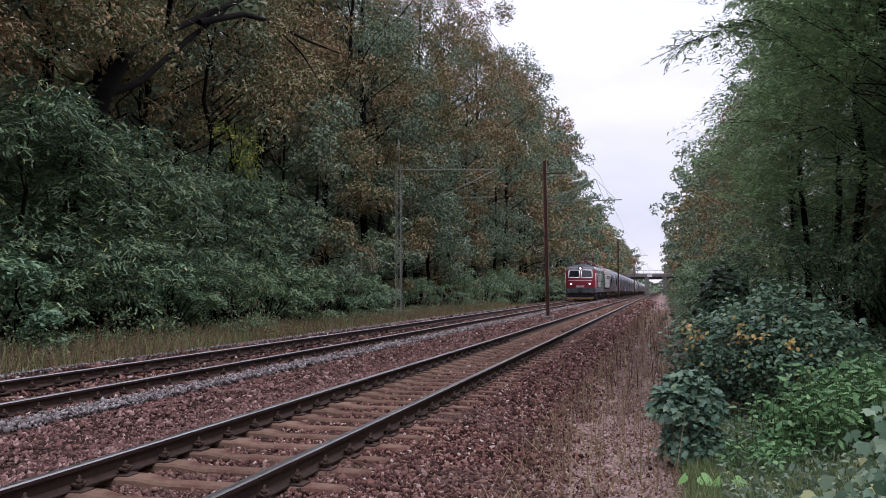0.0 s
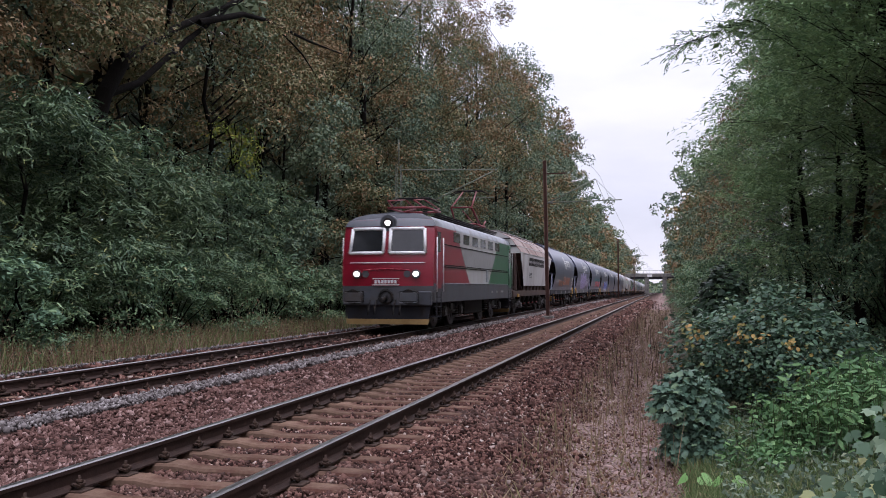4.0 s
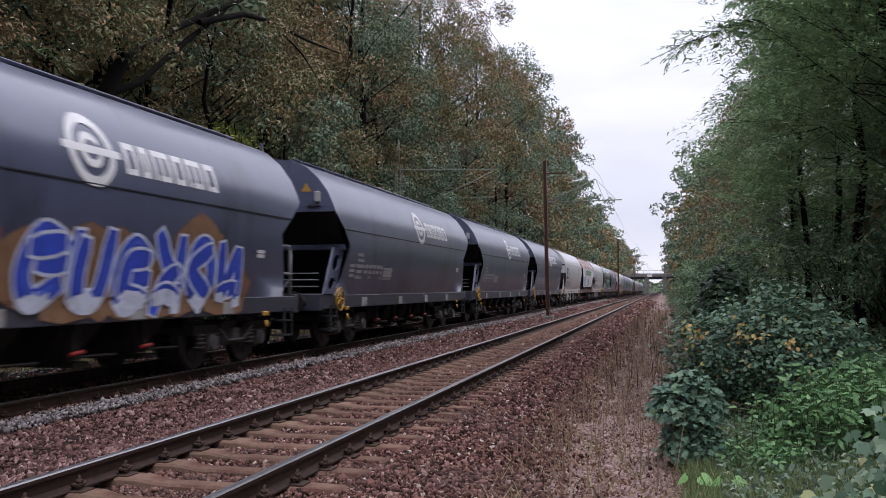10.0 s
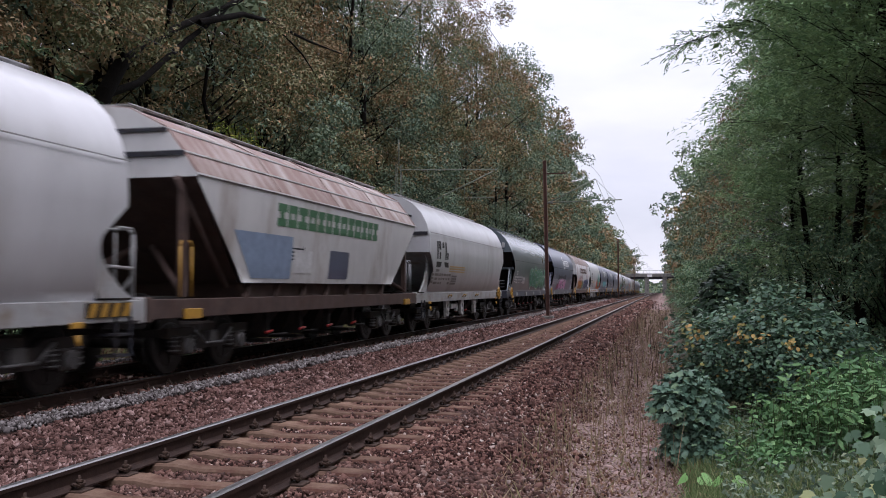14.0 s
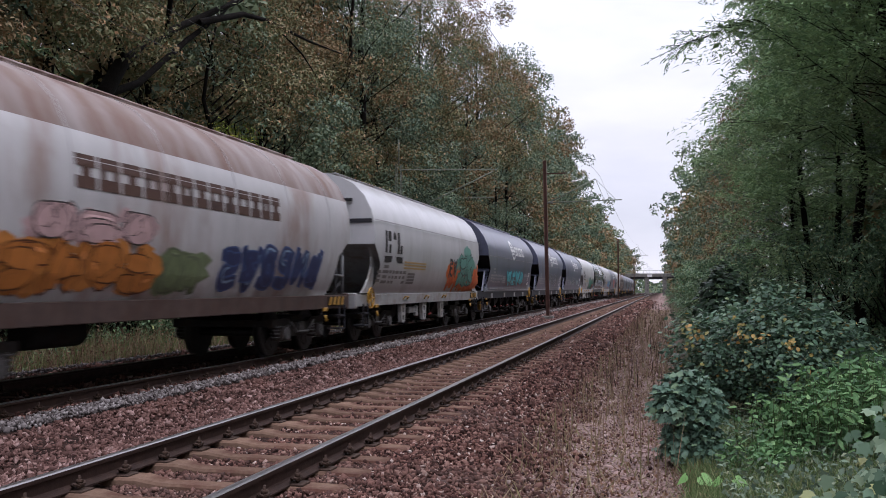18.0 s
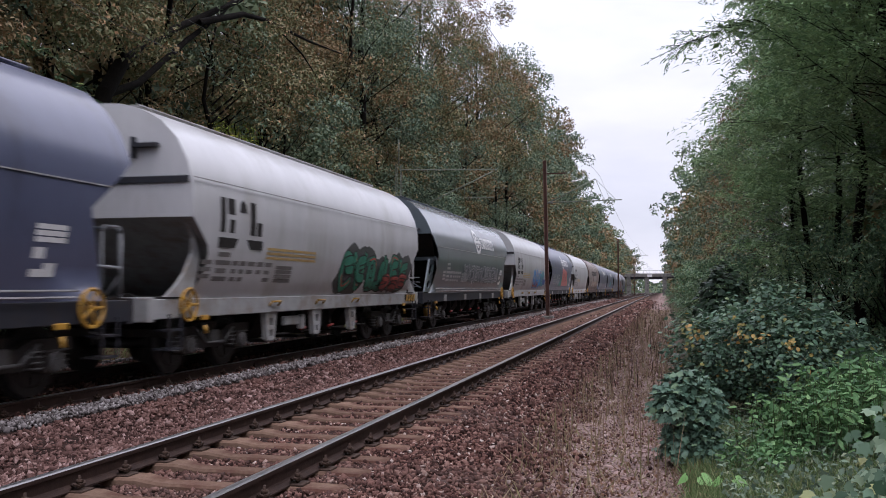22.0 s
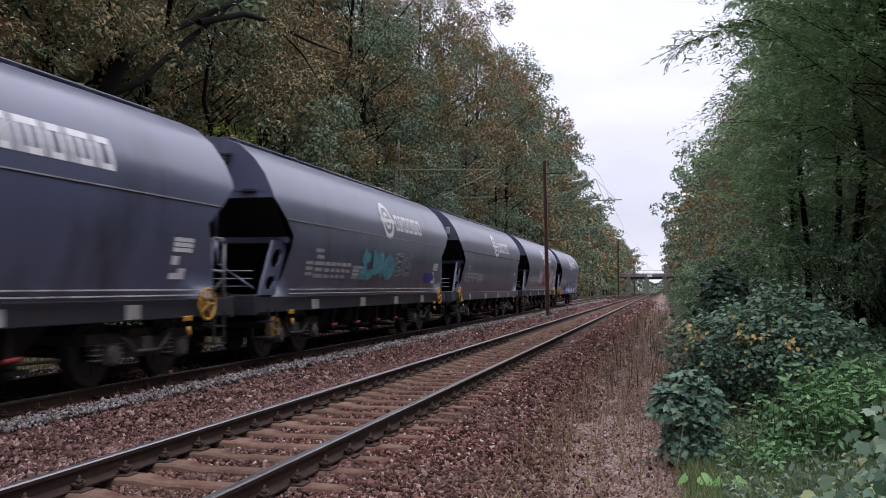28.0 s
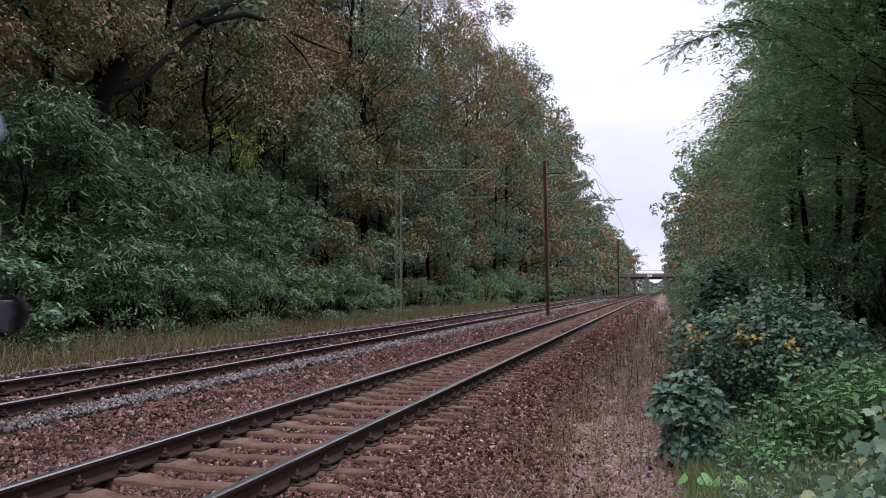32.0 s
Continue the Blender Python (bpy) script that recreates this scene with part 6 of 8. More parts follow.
    # flank details: machine-room windows, ribs, doors, handrails, steps
    band = [(2.08, -2.76, 2.43), (2.70, -3.52, 3.26)]
    for s in (-1, 1):
        bm = bmesh.new()
        (za, fa, ra), (zb, fb, rb) = band
        prism(bm, [(fa, za), (ra, za), (rb, zb), (fb, zb)], "x", s * 1.466 - 0.004, s * 1.466 + 0.004)
        part("flank_band", bm, M_LOCO_BAND, t, "light grey band along the flank")
        for k in range(6):
            y = -4.6 + k * 1.56
            bm = bmesh.new()
            box(bm, s * 1.455, s * 1.475, y, y + 0.95, 2.86, 3.2, cut=0.006)
            part("flank_window", bm, M_GLASS, t, "dark machine-room window")
        for z in (2.0, 2.06, 2.72, 1.47):
            bm = bmesh.new()
            rod(bm, (s * 1.478, -6.2, z), (s * 1.478, 6.2, z), 0.014, 5)
            part("trim_line", bm, M_LOCO_ROOF if z < 1.9 else M_FRAME, t)
        for e in (-1, 1):
            mat = M_LOCO_RED if e < 0 else M_LOCO_GREEN
            bm = bmesh.new()
            box(bm, s * 1.46, s * 1.485, e * 6.75 - 0.32, e * 6.75 + 0.32, 1.3, 3.2, cut=0.008)
            d = part("cab_door", bm, mat, t)
            bm = bmesh.new()
            box(bm, s * 1.48, s * 1.492, e * 6.75 - 0.21, e * 6.75 + 0.21, 2.45, 3.08)
            part("door_window", bm, M_GLASS, d)
            bm = bmesh.new()
            for dy in (-0.42, 0.42):
                rod(bm, (s * 1.53, e * 6.75 + dy, 1.2), (s * 1.53, e * 6.75 + dy, 2.9), 0.018, 6)
            part("handrail", bm, M_WINDOW_FRAME if e < 0 else M_LOCO_BAND, t)
            bm = bmesh.new()
            for z in (0.42, 0.72, 1.02):
                box(bm, s * 1.36 - 0.14, s * 1.36 + 0.14, e * 6.75 - 0.28, e * 6.75 + 0.28, z, z + 0.03)
            for dy in (-0.28, 0.28):
                box(bm, s * 1.48 - 0.015, s * 1.48 + 0.015, e * 6.75 + dy - 0.02, e * 6.75 + dy + 0.02, 0.42, 1.2)
            part("cab_steps", bm, M_GREY_DARK, t)
        bm = bmesh.new()
        box(bm, s * 1.475, s * 1.49, 1.1, 1.55, 1.55, 2.02, cut=0.004)
        part("data_plate", bm, M_LOCO_ROOF, t)
        bm = bmesh.new()
        for k in range(3):
            box(bm, s * 1.482, s * 1.49, 2.2 + k * 1.1, 2.5 + k * 1.1 + 0.3 * (k == 2), 1.12, 1.2)
        tagged(part("data_bars", bm, M_WHITE_DULL, t), kind="stuff")
    # roof gear
    for s in (-1, 1):
        bm = bmesh.new()
        for k in range(3):
            rod(bm, (s * 1.05 + 0.05 * k - 0.05, -5.6, 3.66 + 0.05 * k), (s * 1.05 + 0.05 * k - 0.05, 5.6, 3.66 + 0.05 * k), 0.03, 6)
        split("roof_conduit", bm, M_FRAME, t)
    for y in (-1.6, -0.4, 0.8, 2.0):
        bm = bmesh.new()
        box(bm, -0.7, 0.7, y - 0.5, y + 0.5, 3.66, 3.92, cut=0.05)
        part("roof_box", bm, M_LOCO_SKIRT, t)
    for e, up in ((-1, 0.35), (1, 1.55)):
        y = e * 4.2
        for a in (-0.6, 0.6):
            for b in (-0.9, 0.9):
                bm = bmesh.new()
                for k in range(4):
                    rod(bm, (a, y + b, 3.7 + k * 0.07), (a, y + b, 3.74 + k * 0.07), 0.09, 8)
                part("insulator", bm, M_FRAME, t)
        bm = bmesh.new()
        z0 = 4.0
        for a in (-0.65, 0.65):
            rod(bm, (a, y - 1.0, z0), (a, y + 1.0, z0), 0.04, 6)
        for b in (-1.0, 1.0):
            rod(bm, (-0.65, y + b, z0), (0.65, y + b, z0), 0.04, 6)
        part("pantograph_base", bm, M_PANTO, t)
        bm = bmesh.new()
        if up < 1:
            for a in (-0.55, 0.55):
                for b in (-1, 1):
                    rod(bm, (a, y + b * 0.6, z0), (a * 0.8, y + b * 1.7, z0 + up * 0.5), 0.03, 6)
                    rod(bm, (a * 0.8, y + b * 1.7, z0 + up * 0.5), (a * 0.6, y + b * 0.1, z0 + up), 0.022, 6)
        else:
            for a in (-0.55, 0.55):
                rod(bm, (a, y + 0.5, z0), (a * 0.8, y - 0.95, z0 + 0.72), 0.045, 6)
                rod(bm, (a * 0.8, y - 0.95, z0 + 0.72), (a * 0.55, y + 0.75, z0 + up), 0.032, 6)
                rod(bm, (a, y + 0.9, z0), (a, y + 1.6, z0 + 0.3), 0.04, 6)
            rod(bm, (-0.44, y - 0.95, z0 + 0.72), (0.44, y - 0.95, z0 + 0.72), 0.035, 6)
            rod(bm, (0.2, y + 0.9, z0 + 0.1), (0.0, y - 0.7, z0 + 0.6), 0.02, 6)
        split("pantograph_arm", bm, M_PANTO, t)
        bm = bmesh.new()
        for b in ((-0.2, 0.2) if up < 1 else (0.6, 0.95)):
            tube(bm, [(-0.85, y + b, z0 + up - 0.12), (-0.55, y + b, z0 + up + 0.04), (0.55, y + b, z0 + up + 0.04), (0.85, y + b, z0 + up - 0.12)], 0.025, 6)
        part("pantograph_head", bm, M_FRAME, t)
    for s in (-1, 1):
        b = add("bogie", BOGIE, t, Matrix.Translation((0, s * 3.9, 0)) @ Matrix.Diagonal((1.12, 1.35, 1.25, 1)))
        for d in (-0.9, 0.9):
            add("wheelset", WHEELS, b, Matrix.Translation((0, d, 0.47)))
    bm = bmesh.new()
    box(bm, -1.2, 1.2, -1.7, 1.7, 0.35, 0.95, cut=0.04)
    part("equipment_box", bm, M_FRAME, t)
    return t


# ---- the wagons in running order ----
def tags(y0, y1, z0, z1, glyphs, fill, edge, cloud=None, seed=1, thick=0.13, label="", rim=0.09, lift=0.006, lowest=1.19, shine=None):
    return dict(rim=rim, lift=lift, y0=y0, y1=y1, z0=z0, z1=z1, glyphs=glyphs, fill=fill, edge=edge, cloud=cloud, seed=seed, thick=thick, lowest=lowest, shine=shine, label=label or "sprayed graffiti in looping strokes")


DK = "slate-grey hopper wagon with round emblem"
PW = "off-white rounded hopper wagon, dark lettering"
TRAIN = []
TRAIN.append(angular_wagon("weathered pale angular hopper wagon with rust-stained roof", M_DARK_TEXT, True))
TRAIN.append(grey_wagon(DK + " and orange graffiti", "a", [tags(-3.5, -1.3, 1.42, 1.85, 4, (0.30, 0.12, 0.06), (0.14, 0.11, 0.10), None, 35, 0.11, rim=0.05), tags(-0.9, 0.75, 1.48, 2.12, 3, (0.42, 0.15, 0.07), (0.42, 0.36, 0.33), None, 3, 0.17, rim=0.07), tags(0.95, 3.3, 1.46, 2.1, 4, (0.34, 0.11, 0.06), (0.30, 0.24, 0.22), None, 36, 0.2, rim=0.07)]))
TRAIN.append(grey_wagon(DK + " and pale purple graffiti", "b", [tags(-2.6, 2.3, 1.26, 2.45, 5, (0.36, 0.30, 0.50), (0.02, 0.02, 0.03), (0.38, 0.33, 0.52), 5, 0.40, rim=0.06, shine=(0.42, 0.36, 0.56)), tags(2.2, 4.0, 1.5, 2.15, 3, (0.10, 0.09, 0.14), (0.5, 0.46, 0.6), None, 6, 0.09, rim=0.1), tags(4.0, 5.6, 1.75, 2.2, 3, (0.08, 0.08, 0.11), (0.5, 0.48, 0.58), None, 37, 0.06, rim=0.09), tags(3.6, 5.6, 1.3, 1.7, 4, (0.22, 0.18, 0.30), (0.12, 0.10, 0.17), None, 38, 0.10)]))
TRAIN.append(grey_wagon(DK + " and red graffiti", "a", [tags(-2.0, 5.2, 1.55, 2.3, 9, (0.05, 0.24, 0.23), (0.04, 0.16, 0.16), None, 34, 0.12), tags(-1.5, 5.1, 1.4, 2.05, 7, (0.42, 0.06, 0.08), (0.03, 0.015, 0.02), (0.48, 0.22, 0.26), 8, 0.24, rim=0.07, lift=0.02, shine=(0.6, 0.3, 0.33))]))
TRAIN.append(grey_wagon(DK + " and blue graffiti", "b", [tags(-1.1, 4.5, 0.92, 2.15, 6, (0.035, 0.075, 0.48), (0.52, 0.56, 0.66), (0.20, 0.11, 0.06), 9, 0.34, rim=0.11, lowest=0.9, shine=(0.06, 0.12, 0.55)), tags(-2.2, -1.4, 1.6, 2.0, 1, (0.4, 0.07, 0.05), (0.25, 0.05, 0.04), None, 39, 0.12)], ladder=True))
TRAIN.append(grey_wagon(DK + " and clean flanks", "b"))
TRAIN.append(grey_wagon(DK + " and clean flanks", "b", ladder=True))
TRAIN.append(grey_wagon(DK + " and clean flanks", "b"))
TRAIN.append(white_wagon(PW))
TRAIN.append(angular_wagon("pale angular hopper wagon with green lettering shapes and rusty roof", paint((0.06, 0.16, 0.08)), False))
TRAIN.append(white_wagon(PW, None, 1))
TRAIN.append(grey_wagon("blue-grey steel hopper wagon with green graffiti", "b", [tags(-0.8, 5.0, 1.25, 2.4, 5, (0.03, 0.17, 0.09), (0.35, 0.42, 0.40), (0.02, 0.08, 0.05), 12, 0.34, rim=0.08, shine=(0.26, 0.24, 0.08))], M_BLUE, False))
TRAIN.append(grey_wagon(DK + " and pink graffiti", "b", [tags(-3.0, 1.4, 1.4, 2.15, 5, (0.012, 0.01, 0.015), (0.015, 0.012, 0.02), (0.015, 0.012, 0.02), 53, 0.3), tags(-3.0, 1.3, 1.22, 1.95, 7, (0.46, 0.16, 0.32), (0.50, 0.42, 0.50), None, 13, 0.15, rim=0.07, lift=0.03, shine=(0.62, 0.45, 0.56)), tags(-3.8, -2.8, 1.2, 1.6, 2, (0.32, 0.05, 0.10), (0.2, 0.05, 0.1), None, 40, 0.1)]))
TRAIN.append(rusty_wagon("rusty beige rounded hopper wagon with brown lettering shapes", M_RUSTY, M_BROWN, [tags(-4.0, -1.4, 1.85, 2.35, 3, (0.42, 0.28, 0.28), (0.05, 0.04, 0.04), (0.40, 0.27, 0.27), 41, 0.3, rim=0.05), tags(-4.4, -1.3, 1.25, 1.95, 4, (0.42, 0.15, 0.03), (0.10, 0.035, 0.015), (0.46, 0.18, 0.04), 14, 0.30, rim=0.05, lift=0.016), tags(-1.1, 0.0, 1.25, 1.9, 2, (0.14, 0.18, 0.09), (0.10, 0.12, 0.07), (0.15, 0.19, 0.10), 42, 0.25), tags(0.6, 5.0, 1.28, 2.1, 6, (0.025, 0.035, 0.10), (0.05, 0.09, 0.22), None, 15, 0.26, rim=0.07, shine=(0.2, 0.3, 0.42))]))
TRAIN.append(white_wagon(PW + ", orange and green graffiti", [tags(1.6, 2.6, 1.6, 2.3, 2, (0.03, 0.03, 0.035), (0.06, 0.06, 0.06), None, 17, 0.09, rim=0.03), tags(1.6, 6.2, 1.2, 2.2, 5, (0.58, 0.10, 0.015), (0.55, 0.17, 0.03), (0.60, 0.13, 0.02), 43, 0.3), tags(2.9, 5.4, 1.3, 2.6, 2, (0.10, 0.27, 0.22), (0.015, 0.02, 0.02), (0.09, 0.25, 0.20), 16, 0.42, rim=0.09, lift=0.022, shine=(0.45, 0.06, 0.04))]))
TRAIN.append(grey_wagon(DK + " and teal graffiti", "a", [tags(-1.4, 3.4, 1.42, 2.15, 4, (0.08, 0.42, 0.46), (0.03, 0.14, 0.17), None, 18, 0.30, rim=0.06, shine=(0.3, 0.6, 0.6)), tags(-1.5, 3.6, 1.45, 1.8, 8, (0.22, 0.07, 0.04), (0.12, 0.05, 0.05), None, 44, 0.06, lift=0.001, rim=0.03), tags(3.6, 4.7, 1.85, 2.05, 4, (0.3, 0.3, 0.32), (0.3, 0.3, 0.32), None, 45, 0.03, rim=0.01)], low=True))
TRAIN.append(grey_wagon(DK + " and white outline graffiti", "a", [tags(-1.6, 3.2, 1.45, 2.2, 6, (0.05, 0.055, 0.065), (0.42, 0.42, 0.44), None, 19, 0.16, rim=0.07)], low=True))
TRAIN.append(grey_wagon(DK + ", grey and teal graffiti", "a", [tags(-1.4, 1.1, 1.55, 2.1, 4, (0.06, 0.07, 0.08), (0.36, 0.39, 0.38), None, 20, 0.11, rim=0.07), tags(2.5, 3.7, 1.55, 1.9, 3, (0.45, 0.5, 0.5), (0.2, 0.3, 0.32), None, 21, 0.05)], low=True))
TRAIN.append(white_wagon(PW + ", green and red graffiti", [tags(0.1, 5.5, 1.22, 2.2, 6, (0.03, 0.20, 0.13), (0.015, 0.02, 0.02), (0.06, 0.06, 0.065), 22, 0.26, rim=0.08, shine=(0.4, 0.06, 0.05)), tags(3.2, 5.4, 1.25, 1.7, 3, (0.30, 0.05, 0.04), (0.05, 0.03, 0.03), None, 46, 0.14, lift=0.03)]))
TRAIN.append(grey_wagon("green-grey hopper wagon with round emblem and white scrawled graffiti", "a", [tags(-2.2, 4.5, 1.5, 2.15, 10, (0.07, 0.075, 0.085), (0.40, 0.40, 0.42), None, 23, 0.10, rim=0.085)], body=M_BLUE))
TRAIN.append(white_wagon(PW + ", blue and orange graffiti", [tags(-0.1, 3.0, 1.3, 2.3, 3, (0.05, 0.22, 0.50), (0.10, 0.30, 0.55), None, 24, 0.22, rim=0.05, shine=(0.5, 0.12, 0.04)), tags(-0.2, 2.0, 1.25, 1.7, 2, (0.42, 0.10, 0.04), (0.08, 0.2, 0.4), None, 25, 0.12, lift=0.026), tags(2.6, 4.2, 1.3, 2.3, 2, (0.04, 0.24, 0.28), (0.06, 0.1, 0.16), None, 47, 0.22, rim=0.05, shine=(0.4, 0.05, 0.05)), tags(3.8, 5.0, 1.5, 1.8, 2, (0.03, 0.06, 0.22), (0.04, 0.07, 0.2), None, 48, 0.14)]))
salmon = grey_wagon(DK + ", salmon pink graffiti", "a", [tags(-3.2, -1.5, 1.85, 2.25, 3, (0.30, 0.30, 0.32), (0.1, 0.1, 0.11), None, 49, 0.1, rim=0.04), tags(-5.4, -3.8, 1.9, 2.2, 3, (0.26, 0.26, 0.28), (0.1, 0.1, 0.11), None, 50, 0.08, rim=0.03)])
painted_fields(salmon, E_SEC, [((0.02, 0.035, 0.12), [(1.46, -1.7, 4.7), (1.8, -0.9, 4.5), (2.2, -0.35, 3.9), (2.45, -0.2, 2.9)]), ((0.04, 0.20, 0.17), [(1.46, -2.0, 4.6), (1.7, -1.2, 4.4), (2.05, -0.5, 3.9), (2.3, -0.3, 3.0)]), ((0.50, 0.15, 0.14), [(1.46, -0.15, 3.9), (1.75, -0.15, 3.8), (1.95, -0.12, 2.9), (2.45, -0.1, 2.7), (2.6, -0.05, 1.0)])], "salmon block with teal and blue flanks, sprayed")
graffiti(salmon, E_SEC, **tags(0.3, 3.0, 1.7, 2.45, 4, (0.50, 0.155, 0.145), (0.20, 0.04, 0.05), None, 26, 0.2, rim=0.05, lift=0.012, shine=(0.5, 0.4, 0.06)))
TRAIN.append(salmon)
TRAIN.append(white_wagon(PW))
TRAIN.append(rusty_wagon("dull grey-brown rusty hopper wagon with dark lettering shapes", surface("dull_brown_paint", (0.185, 0.15, 0.135), (0.25, 0.215, 0.20), 1.5, 0.5, 0.05, stain=(0.12, 0.075, 0.06), stain_scale=0.9, stain_amount=0.75, stretch=(1, 1, 0.5), coat=0.3), M_DARK_TEXT, [tags(-3.2, 3.4, 1.45, 1.95, 9, (0.22, 0.12, 0.07), (0.33, 0.29, 0.26), None, 25, 0.10)]))
TRAIN.append(grey_wagon(DK + " and clean flanks", "a"))
TRAIN.append(grey_wagon(DK + " and teal and blue graffiti", "a", [tags(-2.0, 0.8, 1.5, 2.25, 3, (0.07, 0.26, 0.32), (0.16, 0.24, 0.28), None, 27, 0.28, rim=0.05), tags(0.8, 2.4, 1.65, 2.25, 2, (0.06, 0.065, 0.08), (0.34, 0.38, 0.40), None, 51, 0.14, rim=0.07), tags(4.0, 5.0, 1.5, 1.75, 2, (0.025, 0.03, 0.32), (0.03, 0.035, 0.25), None, 28, 0.16)]))
TRAIN.append(grey_wagon(DK + " and clean flanks", "b"))
brown = grey_wagon(DK + ", brown and purple graffiti", "a", [tags(-2.1, -0.7, 1.45, 2.3, 2, (0.36, 0.32, 0.46), (0.30, 0.31, 0.08), (0.20, 0.16, 0.28), 29, 0.26), tags(2.9, 4.2, 1.45, 2.3, 2, (0.36, 0.32, 0.46), (0.30, 0.31, 0.08), (0.20, 0.16, 0.28), 33, 0.26)])
painted_fields(brown, E_SEC, [((0.16, 0.055, 0.035), [(1.45, -0.8, 3.1), (1.9, -0.85, 3.15), (2.3, -0.75, 3.1), (2.45, -0.5, 1.6), (2.6, -0.4, 0.6)])], "brown sprayed block")
graffiti(brown, E_SEC, **tags(-0.6, 2.9, 1.5, 2.3, 4, (0.18, 0.065, 0.045), (0.06, 0.02, 0.02), None, 30, 0.3, rim=0.04, lift=0.01, shine=(0.34, 0.26, 0.24)))
TRAIN.append(brown)
TRAIN.append(grey_wagon(DK + ", black, white and blue graffiti", "b", [tags(-3.3, 4.0, 0.92, 1.35, 9, (0.02, 0.04, 0.30), (0.03, 0.05, 0.34), (0.03, 0.06, 0.36), 52, 0.3, lowest=0.9), tags(-2.5, 3.9, 0.94, 1.95, 5, (0.008, 0.008, 0.010), (0.46, 0.48, 0.54), (0.025, 0.045, 0.28), 31, 0.36, rim=0.11, lift=0.02, lowest=0.92, shine=(0.10, 0.10, 0.11))], column=True))
LOCO = build_loco()

# distance of each wagon's middle behind the middle of the sixteenth, in metres
WAGON_AT = [-229.4, -214.6, -198.9, -183.4, -168.5, -152.8, -137.2, -121.6, -106.0, -91.5, -77.2, -61.3, -45.5, -29.5, -14.6,
            0.0, 14.9, 29.7, 44.55, 59.6, 75.0, 89.45, 104.4, 119.4, 134.7, 150.0, 165.5, 181.45, 197.3]
SIXTEEN_AT, SIXTEEN_TIME = 18.48, 19.4
LOCO_AT = WAGON_AT[0] - 16.2


# ---- woods ----
def limb(bm, p, q, r0, r1, n=6, kink=0.12, rng=None):
    """A tapered, slightly crooked limb."""
    rng = rng or random
    p, q = Vector(p), Vector(q)
    last, lr = p, r0
    for k in range(1, 5):
        s = k / 4
        c = p.lerp(q, s) + Vector((rng.uniform(-1, 1), rng.uniform(-1, 1), rng.uniform(-0.5, 0.5))) * kink * (1 if k < 4 else 0)
        r = r0 + (r1 - r0) * s
        rod(bm, last, c, lr, n, r, caps=False)
        last, lr = c, r


def crooked(bm, pts, r0, r1, n=8):
    """A bent limb through given points, tapering."""
    for k, (p, q) in enumerate(zip(pts, pts[1:])):
        m = len(pts) - 1
        p, q = Vector(p), Vector(q)
        rod(bm, p, q + (q - p).normalized() * (r0 + (r1 - r0) * (k + 1) / m) * 0.5, r0 + (r1 - r0) * k / m, n, r0 + (r1 - r0) * (k + 1) / m, caps=False)


def sprays(rng, centres, size, out, width=0.3):
    """Slim three-cornered leaf sprays reaching outwards, held nearly level, their tips drooping."""
    n = len(centres)
    a = unit(out * np.array([1, 1, 0.25]) * 0.8 + rng.normal(0, 0.6, (n, 3)) * np.array([1, 1, 0.3]) - np.array([0, 0, 0.25]))
    nrm = unit(rng.normal(0, 0.38, (n, 3)) + np.array([0, 0, 1.0]))
    b = unit(np.cross(nrm, a))
    nrm = np.cross(a, b)
    s = (size * rng.uniform(0.5, 1.35, n))[:, None]
    w = s * width * 0.5
    v = np.stack([centres - a * s * 0.4 + b * w, centres - a * s * 0.4 - b * w, centres + a * s * 0.6 - nrm * s * 0.12], 1)
    return v.reshape(-1, 3)


def feathers(rng, roots, way, size, k=11):
    """Pinnate leaves: paired leaflets along a drooping stalk."""
    n = len(roots)
    way = unit(way)
    side = unit(np.cross(way, np.array([0, 0, 1.0])))
    verts = []
    for j in range(k):
        s = (j // 2 + 1) * size * 0.42
        c = roots + way * s - np.array([0, 0, 1.0]) * (s ** 2) * 0.5
        d = side if j % 2 else -side
        if j == k - 1:
            d = way
        d = unit(d + way * 0.25 - np.array([0, 0, 0.3]) + rng.normal(0, 0.12, (n, 3)))
        w = unit(np.cross(d, np.array([0, 0, 1.0]) + rng.normal(0, 0.4, (n, 3))))
        verts.append(np.stack([c, c + d * size * 0.5 + w * size * 0.2, c + d * size, c + d * size * 0.5 - w * size * 0.2], 1))
    return np.concatenate(verts, 0).reshape(-1, 3)


LOBES = np.array([(0, 0), (0.2, -0.03), (0.48, 0.14), (0.31, 0.33), (0.52, 0.60), (0.25, 0.62), (0, 1.0), (-0.25, 0.62), (-0.52, 0.60), (-0.31, 0.33), (-0.48, 0.14), (-0.2, -0.03)])
OVAL = np.array([(0, 0), (0.22, 0.12), (0.3, 0.38), (0.2, 0.7), (0, 1.0), (-0.2, 0.7), (-0.3, 0.38), (-0.22, 0.12)])
FROND = np.array([(0, 0), (0.11, 0.2), (0.02, 0.27), (0.12, 0.47), (0.02, 0.54), (0.09, 0.76), (0, 1.0), (-0.09, 0.76), (-0.02, 0.54), (-0.12, 0.47), (-0.02, 0.27), (-0.11, 0.2)])
HEART = np.array([(0, 0.06), (0.2, -0.08), (0.42, 0.04), (0.46, 0.3), (0.3, 0.62), (0, 1.0), (-0.3, 0.62), (-0.46, 0.3), (-0.42, 0.04), (-0.2, -0.08)])


